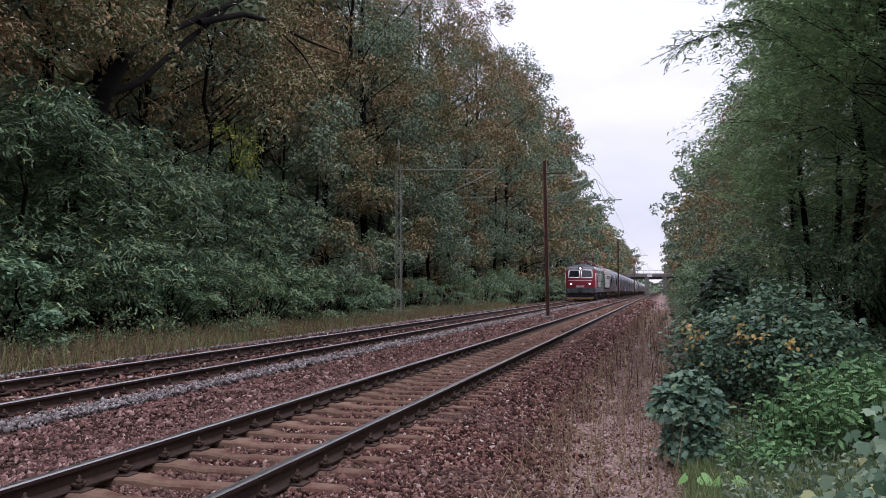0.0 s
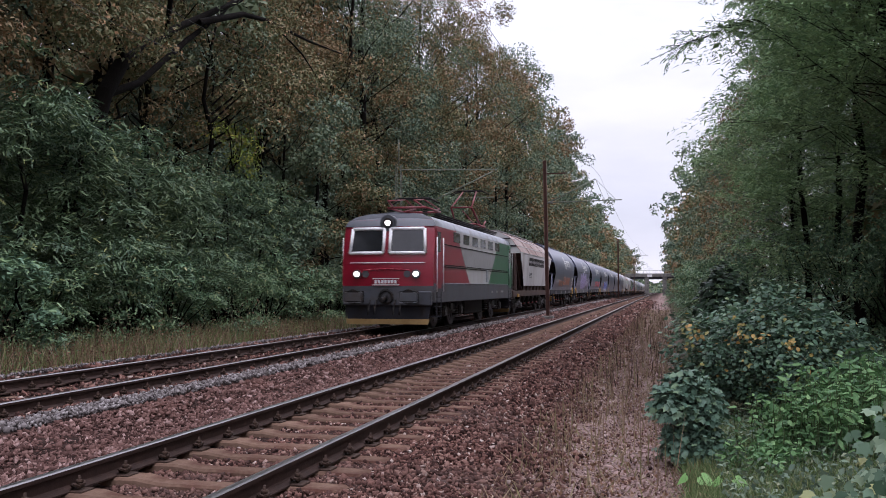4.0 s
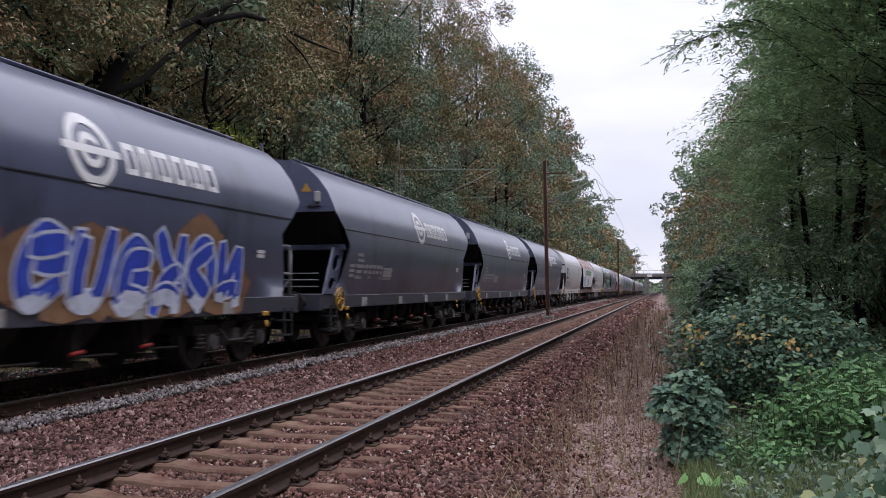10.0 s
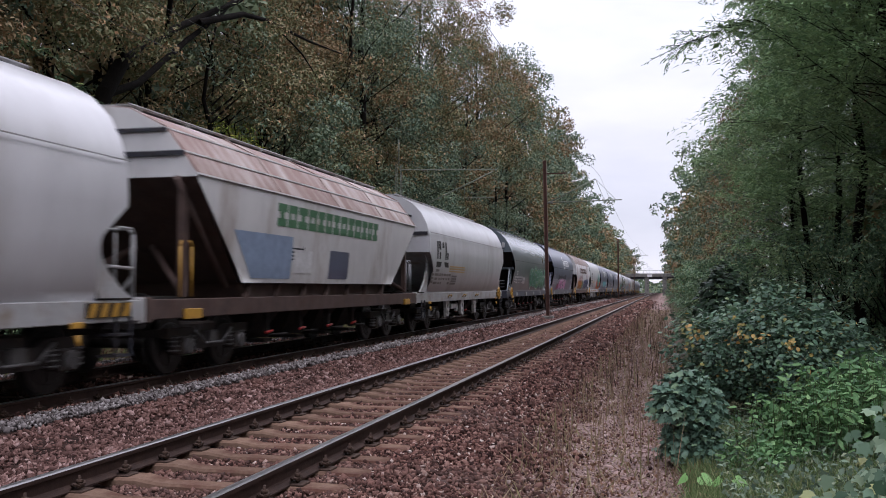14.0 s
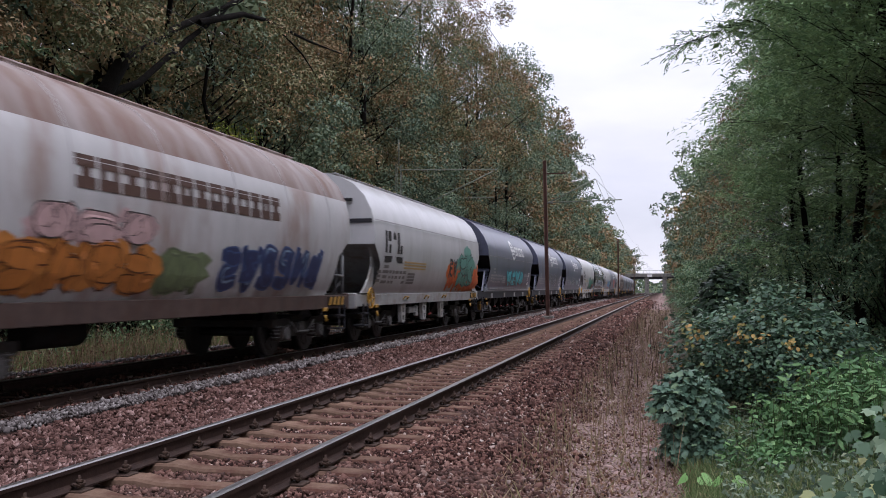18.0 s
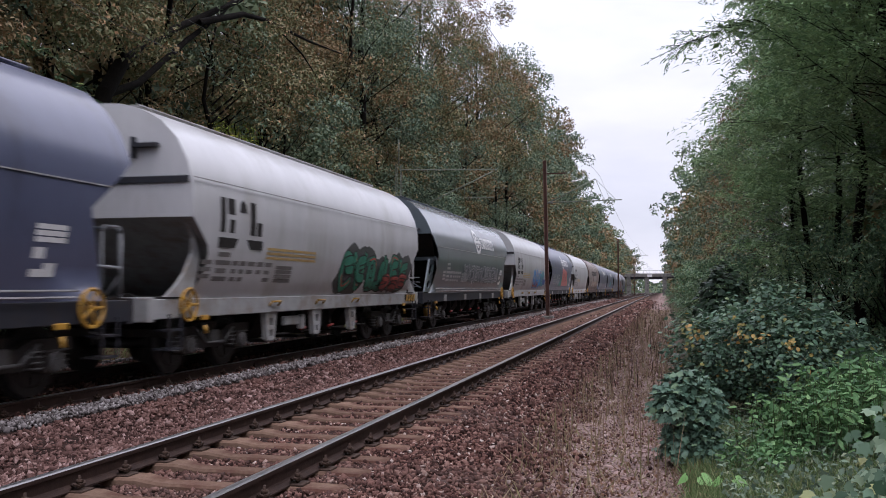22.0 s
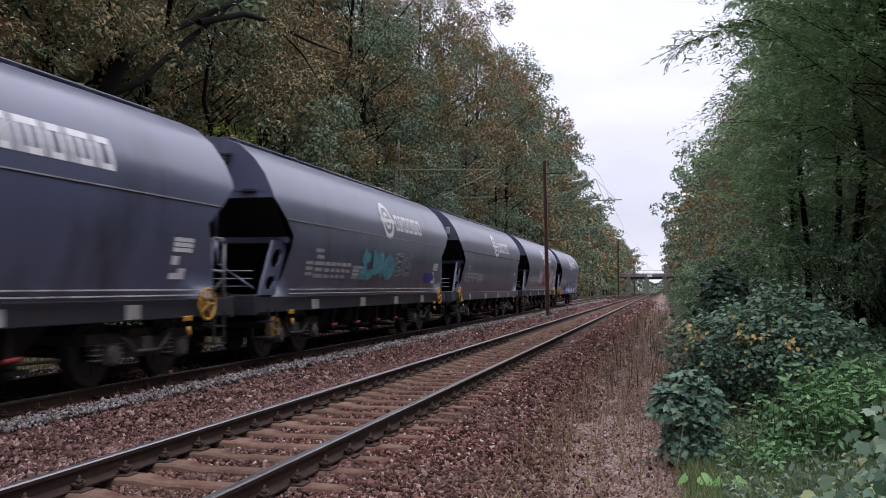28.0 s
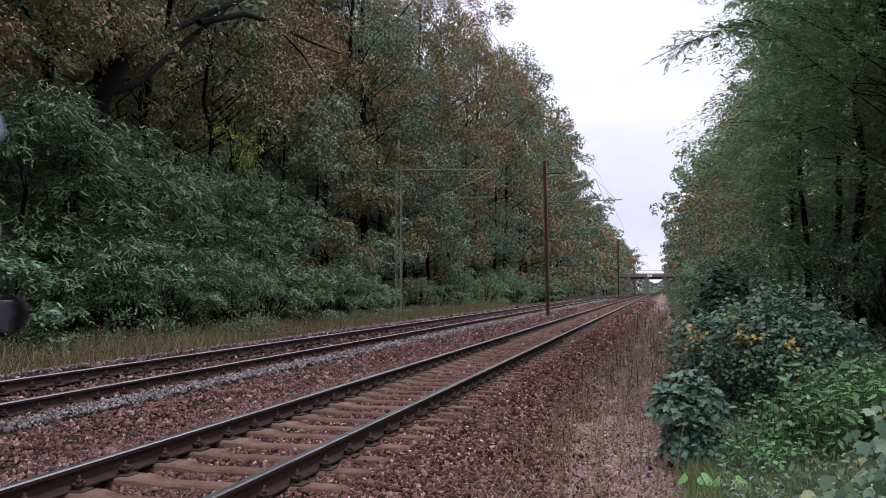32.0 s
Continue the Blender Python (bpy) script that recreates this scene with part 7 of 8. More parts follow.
def shaped_leaves(rng, spots, out, size, outline, hang=0.7, facing=0.9):
    """Broad leaves of one outline, hanging outwards from their spots, cupped along the midrib."""
    n = len(spots)
    nrm = unit(out * facing + np.array([0, 0, 0.75]) + rng.normal(0, 0.35, (n, 3)))
    a = out * np.array([1, 1, 0.2]) - np.array([0, 0, hang]) + rng.normal(0, 0.4, (n, 3))
    a = unit(a - (a * nrm).sum(1, keepdims=True) * nrm)
    b = np.cross(nrm, a)
    s = (size * rng.uniform(0.6, 1.25, n))[:, None, None]
    u, w = outline[:, 0][None, :, None], outline[:, 1][None, :, None]
    v = spots[:, None, :] + (b[:, None, :] * u + a[:, None, :] * w - nrm[:, None, :] * (u ** 2 * 0.5 + w ** 2 * 0.18)) * s
    return v.reshape(-1, 3)


def tree(name, label, seed, height, spread, base, leaves, size, mat, trunk_r=0.22, lean=(0, 0), tiers=26, clump=(0.8, 1.5), spray=False, width=0.62, frond=0.0):
    """A tree: tapered trunk, limbs, and a crown of many leaves gathered in uneven clumps with gaps."""
    rng, nr = random.Random(seed), np.random.default_rng(seed)
    t = thing(name, label, "tree", "woodland trees")
    bm = bmesh.new()
    top = Vector((lean[0], lean[1], height * 0.88))
    limb(bm, (0, 0, -0.3), top * 0.5, trunk_r, trunk_r * 0.65, 8, 0.15, rng)
    limb(bm, top * 0.5, top, trunk_r * 0.65, 0.04, 6, 0.25, rng)
    centres, radii = [], []
    for k in range(tiers):
        s = (k + 0.5) / tiers
        z = base + (height - base) * s
        prof = math.sin(math.pi * min(1, 0.25 + 0.73 * s)) ** 0.6
        a = rng.uniform(0, 2 * math.pi) if k % 3 else k * 2.4
        d = spread * prof * rng.uniform(0.5, 1.05)
        hub = top * (z / top.z * 0.95 if z < top.z else 0.98)
        c = Vector((hub.x + d * math.cos(a), hub.y + d * math.sin(a), z + rng.uniform(-0.4, 0.5)))
        limb(bm, hub * 0.86, c, max(0.010 if spray else 0.03, trunk_r * (0.12 if spray else 0.34) * (1 - s * 0.6)), 0.004 if spray else 0.015, 4, 0.25, rng)
        for j in range(2 if spray else 3):
            centres.append((hub.lerp(c, 0.55) if spray and j else c) + Vector((rng.gauss(0, 0.6), rng.gauss(0, 0.6), rng.gauss(0, 0.4))) * clump[1])
            radii.append(rng.uniform(*clump))
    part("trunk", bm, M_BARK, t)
    p, out = (layers if spray else clumps)(nr, np.array(centres), np.array(radii), leaves)
    if frond:
        part("crown", quads("crown", shaped_leaves(nr, p, out, frond, FROND, 0.22, 0.15), mat, len(FROND)), mat, t)
    elif spray:
        part("crown", quads("crown", sprays(nr, p, size * 1.2, out, width), mat, 3), mat, t)
    else:
        part("crown", quads("crown", darts(nr, p, size, out, width, 0.0), mat, 3), mat, t)
    return t


PLANTED = set()


def plant(kind, x, y, turn, s=1.0, dz=0.0, up=1.0):
    z = ground_z(x, y) + dz
    if kind.name not in PLANTED:
        PLANTED.add(kind.name)
        kind.matrix_basis = Matrix.Translation((x, y, z)) @ Matrix.Rotation(turn, 4, "Z") @ Matrix.Diagonal((s, s, s * up, 1))
        return kind
    base = kind.scale.copy()
    return copy_thing(kind, Matrix.Translation((x, y, z)) @ Matrix.Rotation(turn, 4, "Z") @ Matrix.Diagonal((s / base.x, s / base.y, s * up / base.z, 1)))


def shrub(seed, height, spread, leaves, size, mat, label, n=16, spray=False, width=0.5):
    nr, rng = np.random.default_rng(seed), random.Random(seed)
    t = thing("shrub", label, "shrub", "undergrowth")
    bm = bmesh.new()
    centres, radii = [], []
    for k in range(n):
        a, d = rng.uniform(0, 6.28), spread * math.sqrt(rng.uniform(0, 1))
        z = height * rng.uniform(0.12, 1.0) * (1 - 0.35 * d / spread)
        c = Vector((d * math.cos(a), d * math.sin(a), z))
        limb(bm, (c.x * 0.15, c.y * 0.15, -0.2), c, 0.035, 0.01, 5, 0.15, rng)
        centres.append(c)
        radii.append(rng.uniform(0.45, 0.95) * spread * 0.55)
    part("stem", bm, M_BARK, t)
    p, out = (layers if spray else clumps)(nr, np.array(centres), np.array(radii), leaves)
    p[:, 2] = np.maximum(p[:, 2], 0.05)
    part("foliage", quads("foliage", darts(nr, p, size, out, width, 0.7 if spray else 0.1), mat, 3), mat, t)
    return t


def leaning_oak():
    """The large oak whose dark limbs arch over the wood's edge."""
    nr = np.random.default_rng(77)
    t = thing("oak_tree", "old oak with dark arching limbs and browning leaves", "tree", "woodland trees", at=pose(-15.9, 21.5, -0.2))
    o = Vector((-15.9, 21.5, -0.2))

    def run(pts, r0, r1):
        bm = bmesh.new()
        crooked(bm, [Vector(p) - o for p in pts], r0, r1)
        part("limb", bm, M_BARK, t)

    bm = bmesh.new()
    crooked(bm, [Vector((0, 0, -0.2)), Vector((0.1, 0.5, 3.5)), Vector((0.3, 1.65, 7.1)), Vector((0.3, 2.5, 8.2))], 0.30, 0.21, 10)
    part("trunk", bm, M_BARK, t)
    run([(-15.6, 24.0, 7.96), (-15.6, 24.9, 8.64), (-15.5, 27.0, 9.9), (-15.5, 31.5, 12.2), (-15.2, 34, 14)], 0.17, 0.08)
    run([(-15.6, 23.2, 6.9), (-15.6, 24.9, 7.6), (-15.6, 27.8, 9.7), (-15.7, 30.2, 11.2), (-16, 32, 12.4), (-16, 34, 15)], 0.13, 0.05)
    run([(-15.4, 28.2, 10.4), (-15.2, 31.2, 11.55), (-15.2, 33.2, 11.9), (-15.0, 37.3, 12.1), (-15, 41.5, 12.6)], 0.13, 0.03)
    run([(-15.2, 34, 11.95), (-14.8, 36, 11.2), (-14.6, 38, 10.2)], 0.05, 0.015)
    run([(-15.6, 24.2, 7.9), (-15.2, 22.6, 9.4), (-14.9, 21, 10.4), (-14.6, 19, 10.8)], 0.14, 0.03)
    run([(-15.6, 26.5, 9.6), (-15.0, 25.8, 11), (-14.5, 25, 12.5)], 0.1, 0.03)
    c = np.array([(-14.6, 19, 10.5), (-14.8, 20, 9.0), (-14.8, 17.5, 9.0), (-15, 16, 8.0), (-16.9, 24, 12.0), (-17.2, 27, 12.6), (-16.8, 30, 14.2), (-16.8, 33, 13.6), (-16.4, 37, 13.0), (-16.2, 40.5, 11.4),
                  (-16.5, 43, 13.0), (-17, 28, 14.5), (-15, 14.5, 9.3), (-16.7, 35, 15), (-15.5, 18, 12), (-14.6, 15, 7), (-14.6, 17, 6.8), (-14.9, 13, 7.6), (-15.6, 20.5, 11.6), (-15.3, 22.2, 8.6), (-14.9, 16, 10.6), (-14.8, 23.6, 8.8), (-15.0, 22.2, 10.0), (-14.9, 20.8, 8.0)]) - np.array(o)
    p, out = clumps(nr, c, np.array([1.25] * len(c)), 29000)
    part("crown", quads("crown", darts(nr, p, 0.135, out, 0.6), M_OAK, 3), M_OAK, t)


def overhang_robinia():
    """Young robinia beside the path whose feathery branch hangs out over it."""
    nr, rng = np.random.default_rng(78), random.Random(78)
    t = thing("robinia_tree", "young robinia with feathery leaves on long branches", "tree", "woodland trees", at=pose(4.6, 17.0, 0.0))
    bm = bmesh.new()
    crooked(bm, [Vector((0, 0, -0.2)), Vector((-0.1, 0, 3)), Vector((0.1, -0.2, 6)), Vector((0, 0, 9))], 0.14, 0.04)
    part("trunk", bm, M_BARK, t)
    ends = [((-0.1, 0, 3.6), (-3.0, -1.0, 5.85), (-4.45, -1.0, 5.45)), ((0, 0, 4.5), (-2.4, -0.6, 6.1), (-3.3, -0.8, 6.4)), ((0, 0, 2.8), (-1.9, 0.2, 4.2), (-3.0, 0.6, 4.4)),
            ((0, 0, 3.0), (0.2, -1.8, 4.2), (-0.8, -3.4, 4.6)), ((0, 0, 5.2), (-1.2, -1.6, 6.4), (-2.0, -2.6, 6.6))]
    roots, ways = [], []
    for a, b, c in ends:
        bm = bmesh.new()
        way = [Vector(a).lerp(Vector(b), k / 4) if k < 5 else Vector(b).lerp(Vector(c), (k - 4) / 3) for k in range(8)]
        crooked(bm, [p + Vector((rng.gauss(0, 0.1), rng.gauss(0, 0.1), rng.gauss(0, 0.07))) * (0 < k < 7) for k, p in enumerate(way)], 0.012, 0.004, 6)
        for k in range(60):
            s = rng.uniform(0.2, 1.0)
            p = Vector(a).lerp(Vector(b), s * 2) if s < 0.5 else Vector(b).lerp(Vector(c), s * 2 - 1)
            d = (Vector(c) - Vector(a)).normalized() * 0.5 + Vector((rng.gauss(0, 0.8), rng.gauss(0, 0.8), rng.gauss(-0.3, 0.35)))
            q = p + d * rng.uniform(0.1, 0.5)
            rod(bm, p, q, 0.007, 4, 0.003, caps=False)
            for j in range(5):
                roots.append(tuple(p.lerp(q, j / 4)))
                e = d.normalized() * 0.6 + Vector((rng.gauss(0, 0.7), rng.gauss(0, 0.7), rng.gauss(-0.25, 0.3)))
                ways.append(tuple(e))
        part("branch", bm, M_BARK, t)
    part("crown", quads("crown", feathers(nr, np.array(roots), np.array(ways), 0.06, 9), M_ACACIA), M_ACACIA, t)


def woods():
    rng = random.Random(42)
    oaks = [tree("oak_tree", "tall oak with browning autumn leaves", 100 + k, 25 + k, 5.0, 6.5, 22000, 0.19, M_OAK, 0.27, (rng.uniform(-1, 1), rng.uniform(-1, 1)), 30) for k in range(3)]
    greens = [tree("deciduous_tree", "tall dark green deciduous tree", 200 + k, 23 + 2 * k, 4.2, 4.0, 20000, 0.175, M_GREEN, 0.2, (rng.uniform(-1, 1), rng.uniform(-1, 1)), 30) for k in range(3)]
    far = [tree("deciduous_tree", "tall woodland tree, autumn green, distant or unseen for shade", 250 + k, 24 + 2 * k, 4.8, 3.0, 5000, 0.5, (M_OAK, M_GREEN)[k % 2], 0.25, (0, 0), 26, (1.0, 1.9), width=0.7) for k in range(2)]
    mid = [tree("deciduous_tree", "tall woodland tree in autumn leaf", 260 + k, 25 + 2 * k, 4.8, 1.5, 9500, 0.33, (M_OAK, M_GREEN)[k % 2], 0.25, (0, 0), 28, (0.9, 1.7), width=0.7) for k in range(2)]
    remote = [tree("deciduous_tree", "remote woodland tree far down the line", 270 + k, 24 + 2 * k, 5.2, 0.8, 2600, 0.8, (M_OAK, M_GREEN)[k % 2], 0.25, (0, 0), 14, (1.4, 2.4), width=0.7) for k in range(2)]
    robinias = [tree("robinia_tree", "slender robinia with layered feathery green sprays", 300 + k, 5.6 + 0.6 * k, 2.3, 1.5, 6600, 0.15, M_ROBINIA, 0.08, (0.3, 0.2), 24, (0.6, 1.15), True, 0.32, 0.25) for k in range(3)]
    acacias = [tree("robinia_tree", "robinia with fine feathery green leaves beside the path", 330 + k, 14 + 2 * k, 3.5, 2.3, 32000, 0.12, M_ACACIA, 0.13, (-0.3, 0.2), 34, (0.7, 1.3), True, 0.34) for k in range(2)]
    high = tree("robinia_tree", "tall robinia with a high spreading feathery crown", 335, 15, 4.3, 5.2, 38000, 0.105, M_ACACIA, 0.16, (-0.4, 0.1), 34, (0.8, 1.5), True, 0.34)
    shrubs = [shrub(400 + k, 3.0 + 0.5 * k, 1.7, 5000, 0.145, M_DEEP, "dense dark green shrub at the wood's edge", 16, k != 1, 0.42) for k in range(3)]
    # beyond the far track: tall trees, then robinias, then shrubs at the edge
    y, k = 10.0, 0
    while y < 170:
        kind = (oaks if (k * 7) % 5 < 3 else greens)[k % 3] if y < 95 else mid[k % 2]
        plant(kind, (-20.6 if 17 < y < 43 else -18.3) + rng.uniform(-0.9, 0.9) + bend(y)[0] + (1.2 if y > 60 else 0), y, rng.uniform(0, 6.28), rng.uniform(0.92, 1.1))
        y += 5.4 if y < 60 else 7.0
        k += 1
    for x0, y0, y1, step in ((-24, 14, 132, 6.5), (-31, 18, 150, 8), (-39, 25, 120, 10)):
        y = y0
        while y < y1:
            plant((far if x0 > -30 else remote)[k % 2], x0 + rng.uniform(-1.5, 1.5), y, rng.uniform(0, 6.28), rng.uniform(0.8, 1.0))
            y += step
            k += 1
    for side in (-17.5, 7.6):
        y = 172 if side < 0 else 150
        while y < 520:
            plant(remote[k % 2], side + rng.uniform(-1, 1) + bend(y)[0], y, rng.uniform(0, 6.28), rng.uniform(0.7, 0.95))
            y += 11
            k += 1
    low = [tree("oak_tree", "low branching oak with browning leaves at the wood's edge", 350 + k, 9.0 + k, 2.9, 1.4, 10500, 0.165, (M_GREEN, M_OAK, M_GREEN)[k], 0.16, (0.3, 0), 15, (0.6, 1.15)) for k in range(3)]
    for j, y in enumerate((37, 40.5, 44, 48, 52, 57, 63, 70)):
        plant(low[j % 3], -16.4 + rng.uniform(-0.5, 0.4) + bend(y)[0], y, rng.uniform(0, 6.28), rng.uniform(0.85, 1.1))
    y = 9.0
    while y < 36:
        plant(robinias[k % 3], -15.9 + rng.uniform(-0.5, 0.5) + bend(y)[0], y, rng.uniform(0, 6.28), rng.uniform(0.75, 1.0))
        y += 2.7 if y < 45 else 4.5
        k += 1
    y = 9.5
    while y < 130:
        plant(shrubs[k % 3], -14.3 + rng.uniform(-0.4, 0.4) + bend(y)[0], y, rng.uniform(0, 6.28), rng.uniform(0.6, 1.1))
        y += 2.2 if y < 45 else 5
        k += 1
    # the near side
    y = 15.5
    while y < 150:
        kind = high if y < 28 else acacias[k % 2] if y < 44 else mid[k % 3 > 0] if y < 80 else far[k % 2]
        x = (5.15 if y < 30 else 4.7 if y < 44 else 5.9) + rng.uniform(-0.3, 0.4) + bend(y)[0]
        plant(kind, x, y, rng.uniform(0, 6.28), rng.uniform(0.9, 1.1) * (1 if y < 24 else 0.85 if y < 44 else 0.58))
        y += 3.4 if y < 36 else 5.5 if y < 62 else 9
        k += 1
    for y in (24, 31, 40, 52):
        plant(far[k % 2], 10 + rng.uniform(-0.8, 0.8), y, rng.uniform(0, 6.28), 0.8)
        k += 1
    for x0, y0 in ((9.5, 17), (12, 22), (14, 29)):
        plant(far[k % 2], x0, y0, rng.uniform(0, 6.28), 0.75)
        k += 1
    for y, x, s in ((24, 1.7, 0.5), (26, 2.2, 0.7), (29, 2.3, 0.75), (34, 2.2, 0.85), (40, 2.3, 0.9), (47, 2.3, 0.9), (56, 2.4, 1.0), (66, 2.6, 1.1), (78, 2.6, 1.2), (92, 2.8, 1.3), (110, 3, 1.3)):
        plant(shrubs[k % 3], x + rng.uniform(-0.2, 0.3) + bend(y)[0], y, rng.uniform(0, 6.28), s)
        k += 1
    # unseen trees added beside and behind the camera to block light
    for x, y, sc in ((8.6, 11.5, 0.72), (9.6, 4.5, 0.75), (10.5, -4, 0.8), (12, -14, 0.7), (12, -26, 0.8), (13, -40, 0.9), (11.5, 13, 0.7), (10.6, 16.5, 0.6)):
        plant(far[k % 2], x, y, rng.uniform(0, 6.28), sc)
        k += 1
    for y in range(-60, 8, 8):
        plant(far[k % 2], -20.5 + rng.uniform(-0.6, 0.6), y, rng.uniform(0, 6.28), 0.8)
        k += 1
    # the shady corner under the robinias
    for x, y, sc in ((2.0, 20.5, 0.5), (3.3, 27, 0.8), (9.5, 17.5, 1.1), (8.2, 21.5, 1.2), (11.0, 19.5, 1.2), (5.6, 23.5, 0.9), (6.8, 25.5, 1.2), (8.4, 27, 1.3), (5.4, 28, 1.0), (7.4, 30.5, 1.3), (10.2, 29.5, 1.4), (9.2, 33.5, 1.4), (6.2, 34, 1.2), (12.5, 27, 1.4), (13.5, 33, 1.5), (8, 39, 1.4), (11.5, 38, 1.5), (15, 40, 1.6)):
        plant(shrubs[k % 3], x, y, rng.uniform(0, 6.28), sc)
        k += 1
    # slim dark trunks showing through the gap under the oaks
    slim = [tree("oak_tree", "slim dark forked oak trunk with few brown leaves", 340 + k, 13 + k, 2.2, 8.0, 4500, 0.15, M_OAK, 0.17, (0.5 - k, 1.0 * k), 12, (0.6, 1.1)) for k in range(2)]
    for j, (x, y) in enumerate(((-17.4, 32.3), (-18.2, 30.6), (-17.2, 37.6), (-17.8, 45.0), (-18.6, 41.5), (-18.8, 27.5))):
        plant(slim[j % 2], x, y, rng.uniform(0, 6.28), rng.uniform(0.85, 1.1))
    plant(high, 5.2, 21.5, 1.0, 0.95)
    plant(high, 7.4, 18.6, 2.2, 0.95)
    plant(high, 8.2, 24.5, 4.0, 1.0)
    for x, y in ((9.0, 21), (9.5, 27), (11.5, 33), (8.8, 35), (13.0, 24), (15.5, 31), (12.5, 40), (17, 38), (10.5, 45)):
        plant(far[1], x, y, x + y, 0.7)
    for x, y, sc in ((-14.9, 18.6, 1.05), (-15.0, 21.2, 1.08), (-15.2, 24.4, 0.95), (-14.9, 27.2, 0.8)):
        plant(robinias[k % 3], x, y, rng.uniform(0, 6.28), sc)
        k += 1
    for j in range(11):
        plant(shrubs[j % 3], -19.5 + rng.uniform(-0.8, 0.8), 12 + j * 3.4, rng.uniform(0, 6.28), 1.1)
        plant(remote[j % 2], -47 + rng.uniform(-1, 1), 26 + j * 7.5, rng.uniform(0, 6.28), 0.8)
    for x, y, sc in ((-21.0, 52, 1.05), (-21.5, 60, 1.08), (-21, 68, 1.0), (-19.2, 72, 0.98), (-18.8, 64, 0.86)):
        plant(greens[k % 3], x + bend(y)[0], y, rng.uniform(0, 6.28), sc)
        k += 1
    bright = shrub(440, 2.3, 0.9, 4200, 0.13, M_FRESH_SHRUB, "young pale green robinia shrub in the verge", 12, True, 0.4)
    plant(bright, -14.1, 16.9, 0.4, 1.45)
    plant(bright, -14.3, 15.4, 2.4, 1.4)
    plant(bright, -13.0, 27.0, 1.3, 0.42)
    lime = tree("maple_tree", "slim young maple with yellow-green leaves under the oaks", 361, 7.4, 0.8, 5.9, 700, 0.13, M_LIME, 0.06, (0.1, 0), 10, (0.4, 0.7))
    plant(lime, -16.2, 32.0, 0.0, 1.0)
    leaning_oak()
    overhang_robinia()
    nr = np.random.default_rng(9)
    n = 9000
    p = np.stack([nr.uniform(-130, 130, n) - 4, nr.uniform(640, 900, n), np.zeros(n)], 1)
    p[:, 2] = -3.2 + nr.uniform(0, 1, n) * (6 + 9 * np.clip(np.abs(p[:, 0] + 7) / 14, 0, 1.4))
    tagged(part("far_woods", quads("far_woods", leaf_quads(nr, p, 2.4, None, 0.2, 0.8), M_GREEN), M_GREEN), "hazy distant woods beyond the bridge", "woods", kind="stuff")


woods()


# ---- grass, weeds and the plants beside the path ----
def blades(rng, spots, height, width, lean=0.25):
    n = len(spots)
    h = height * rng.uniform(0.5, 1.3, n)
    a = rng.uniform(0, 2 * math.pi, n)
    side = np.stack([np.cos(a), np.sin(a), np.zeros(n)], 1) * (width * rng.uniform(0.6, 1.4, n))[:, None]
    tip = spots + np.stack([rng.normal(0, lean, n) * h, rng.normal(0, lean, n) * h, h], 1)
    return np.stack([spots - side, spots + side, tip], 1).reshape(-1, 3)


def on_ground(p):
    xs, zs = np.array([q[0] for q in PROFILE]), np.array([q[1] for q in PROFILE])
    b = np.array([bend(v) for v in p[:, 1]])
    p[:, 2] = np.interp(p[:, 0], xs, zs) + b[:, 1]
    p[:, 0] += b[:, 0]
    return p


def scatter(rng, n, x0, x1, y0, y1, near=1.0):
    y = y0 + (y1 - y0) * rng.uniform(0, 1, n) ** near
    return on_ground(np.stack([rng.uniform(x0, x1, n), y, np.zeros(n)], 1))


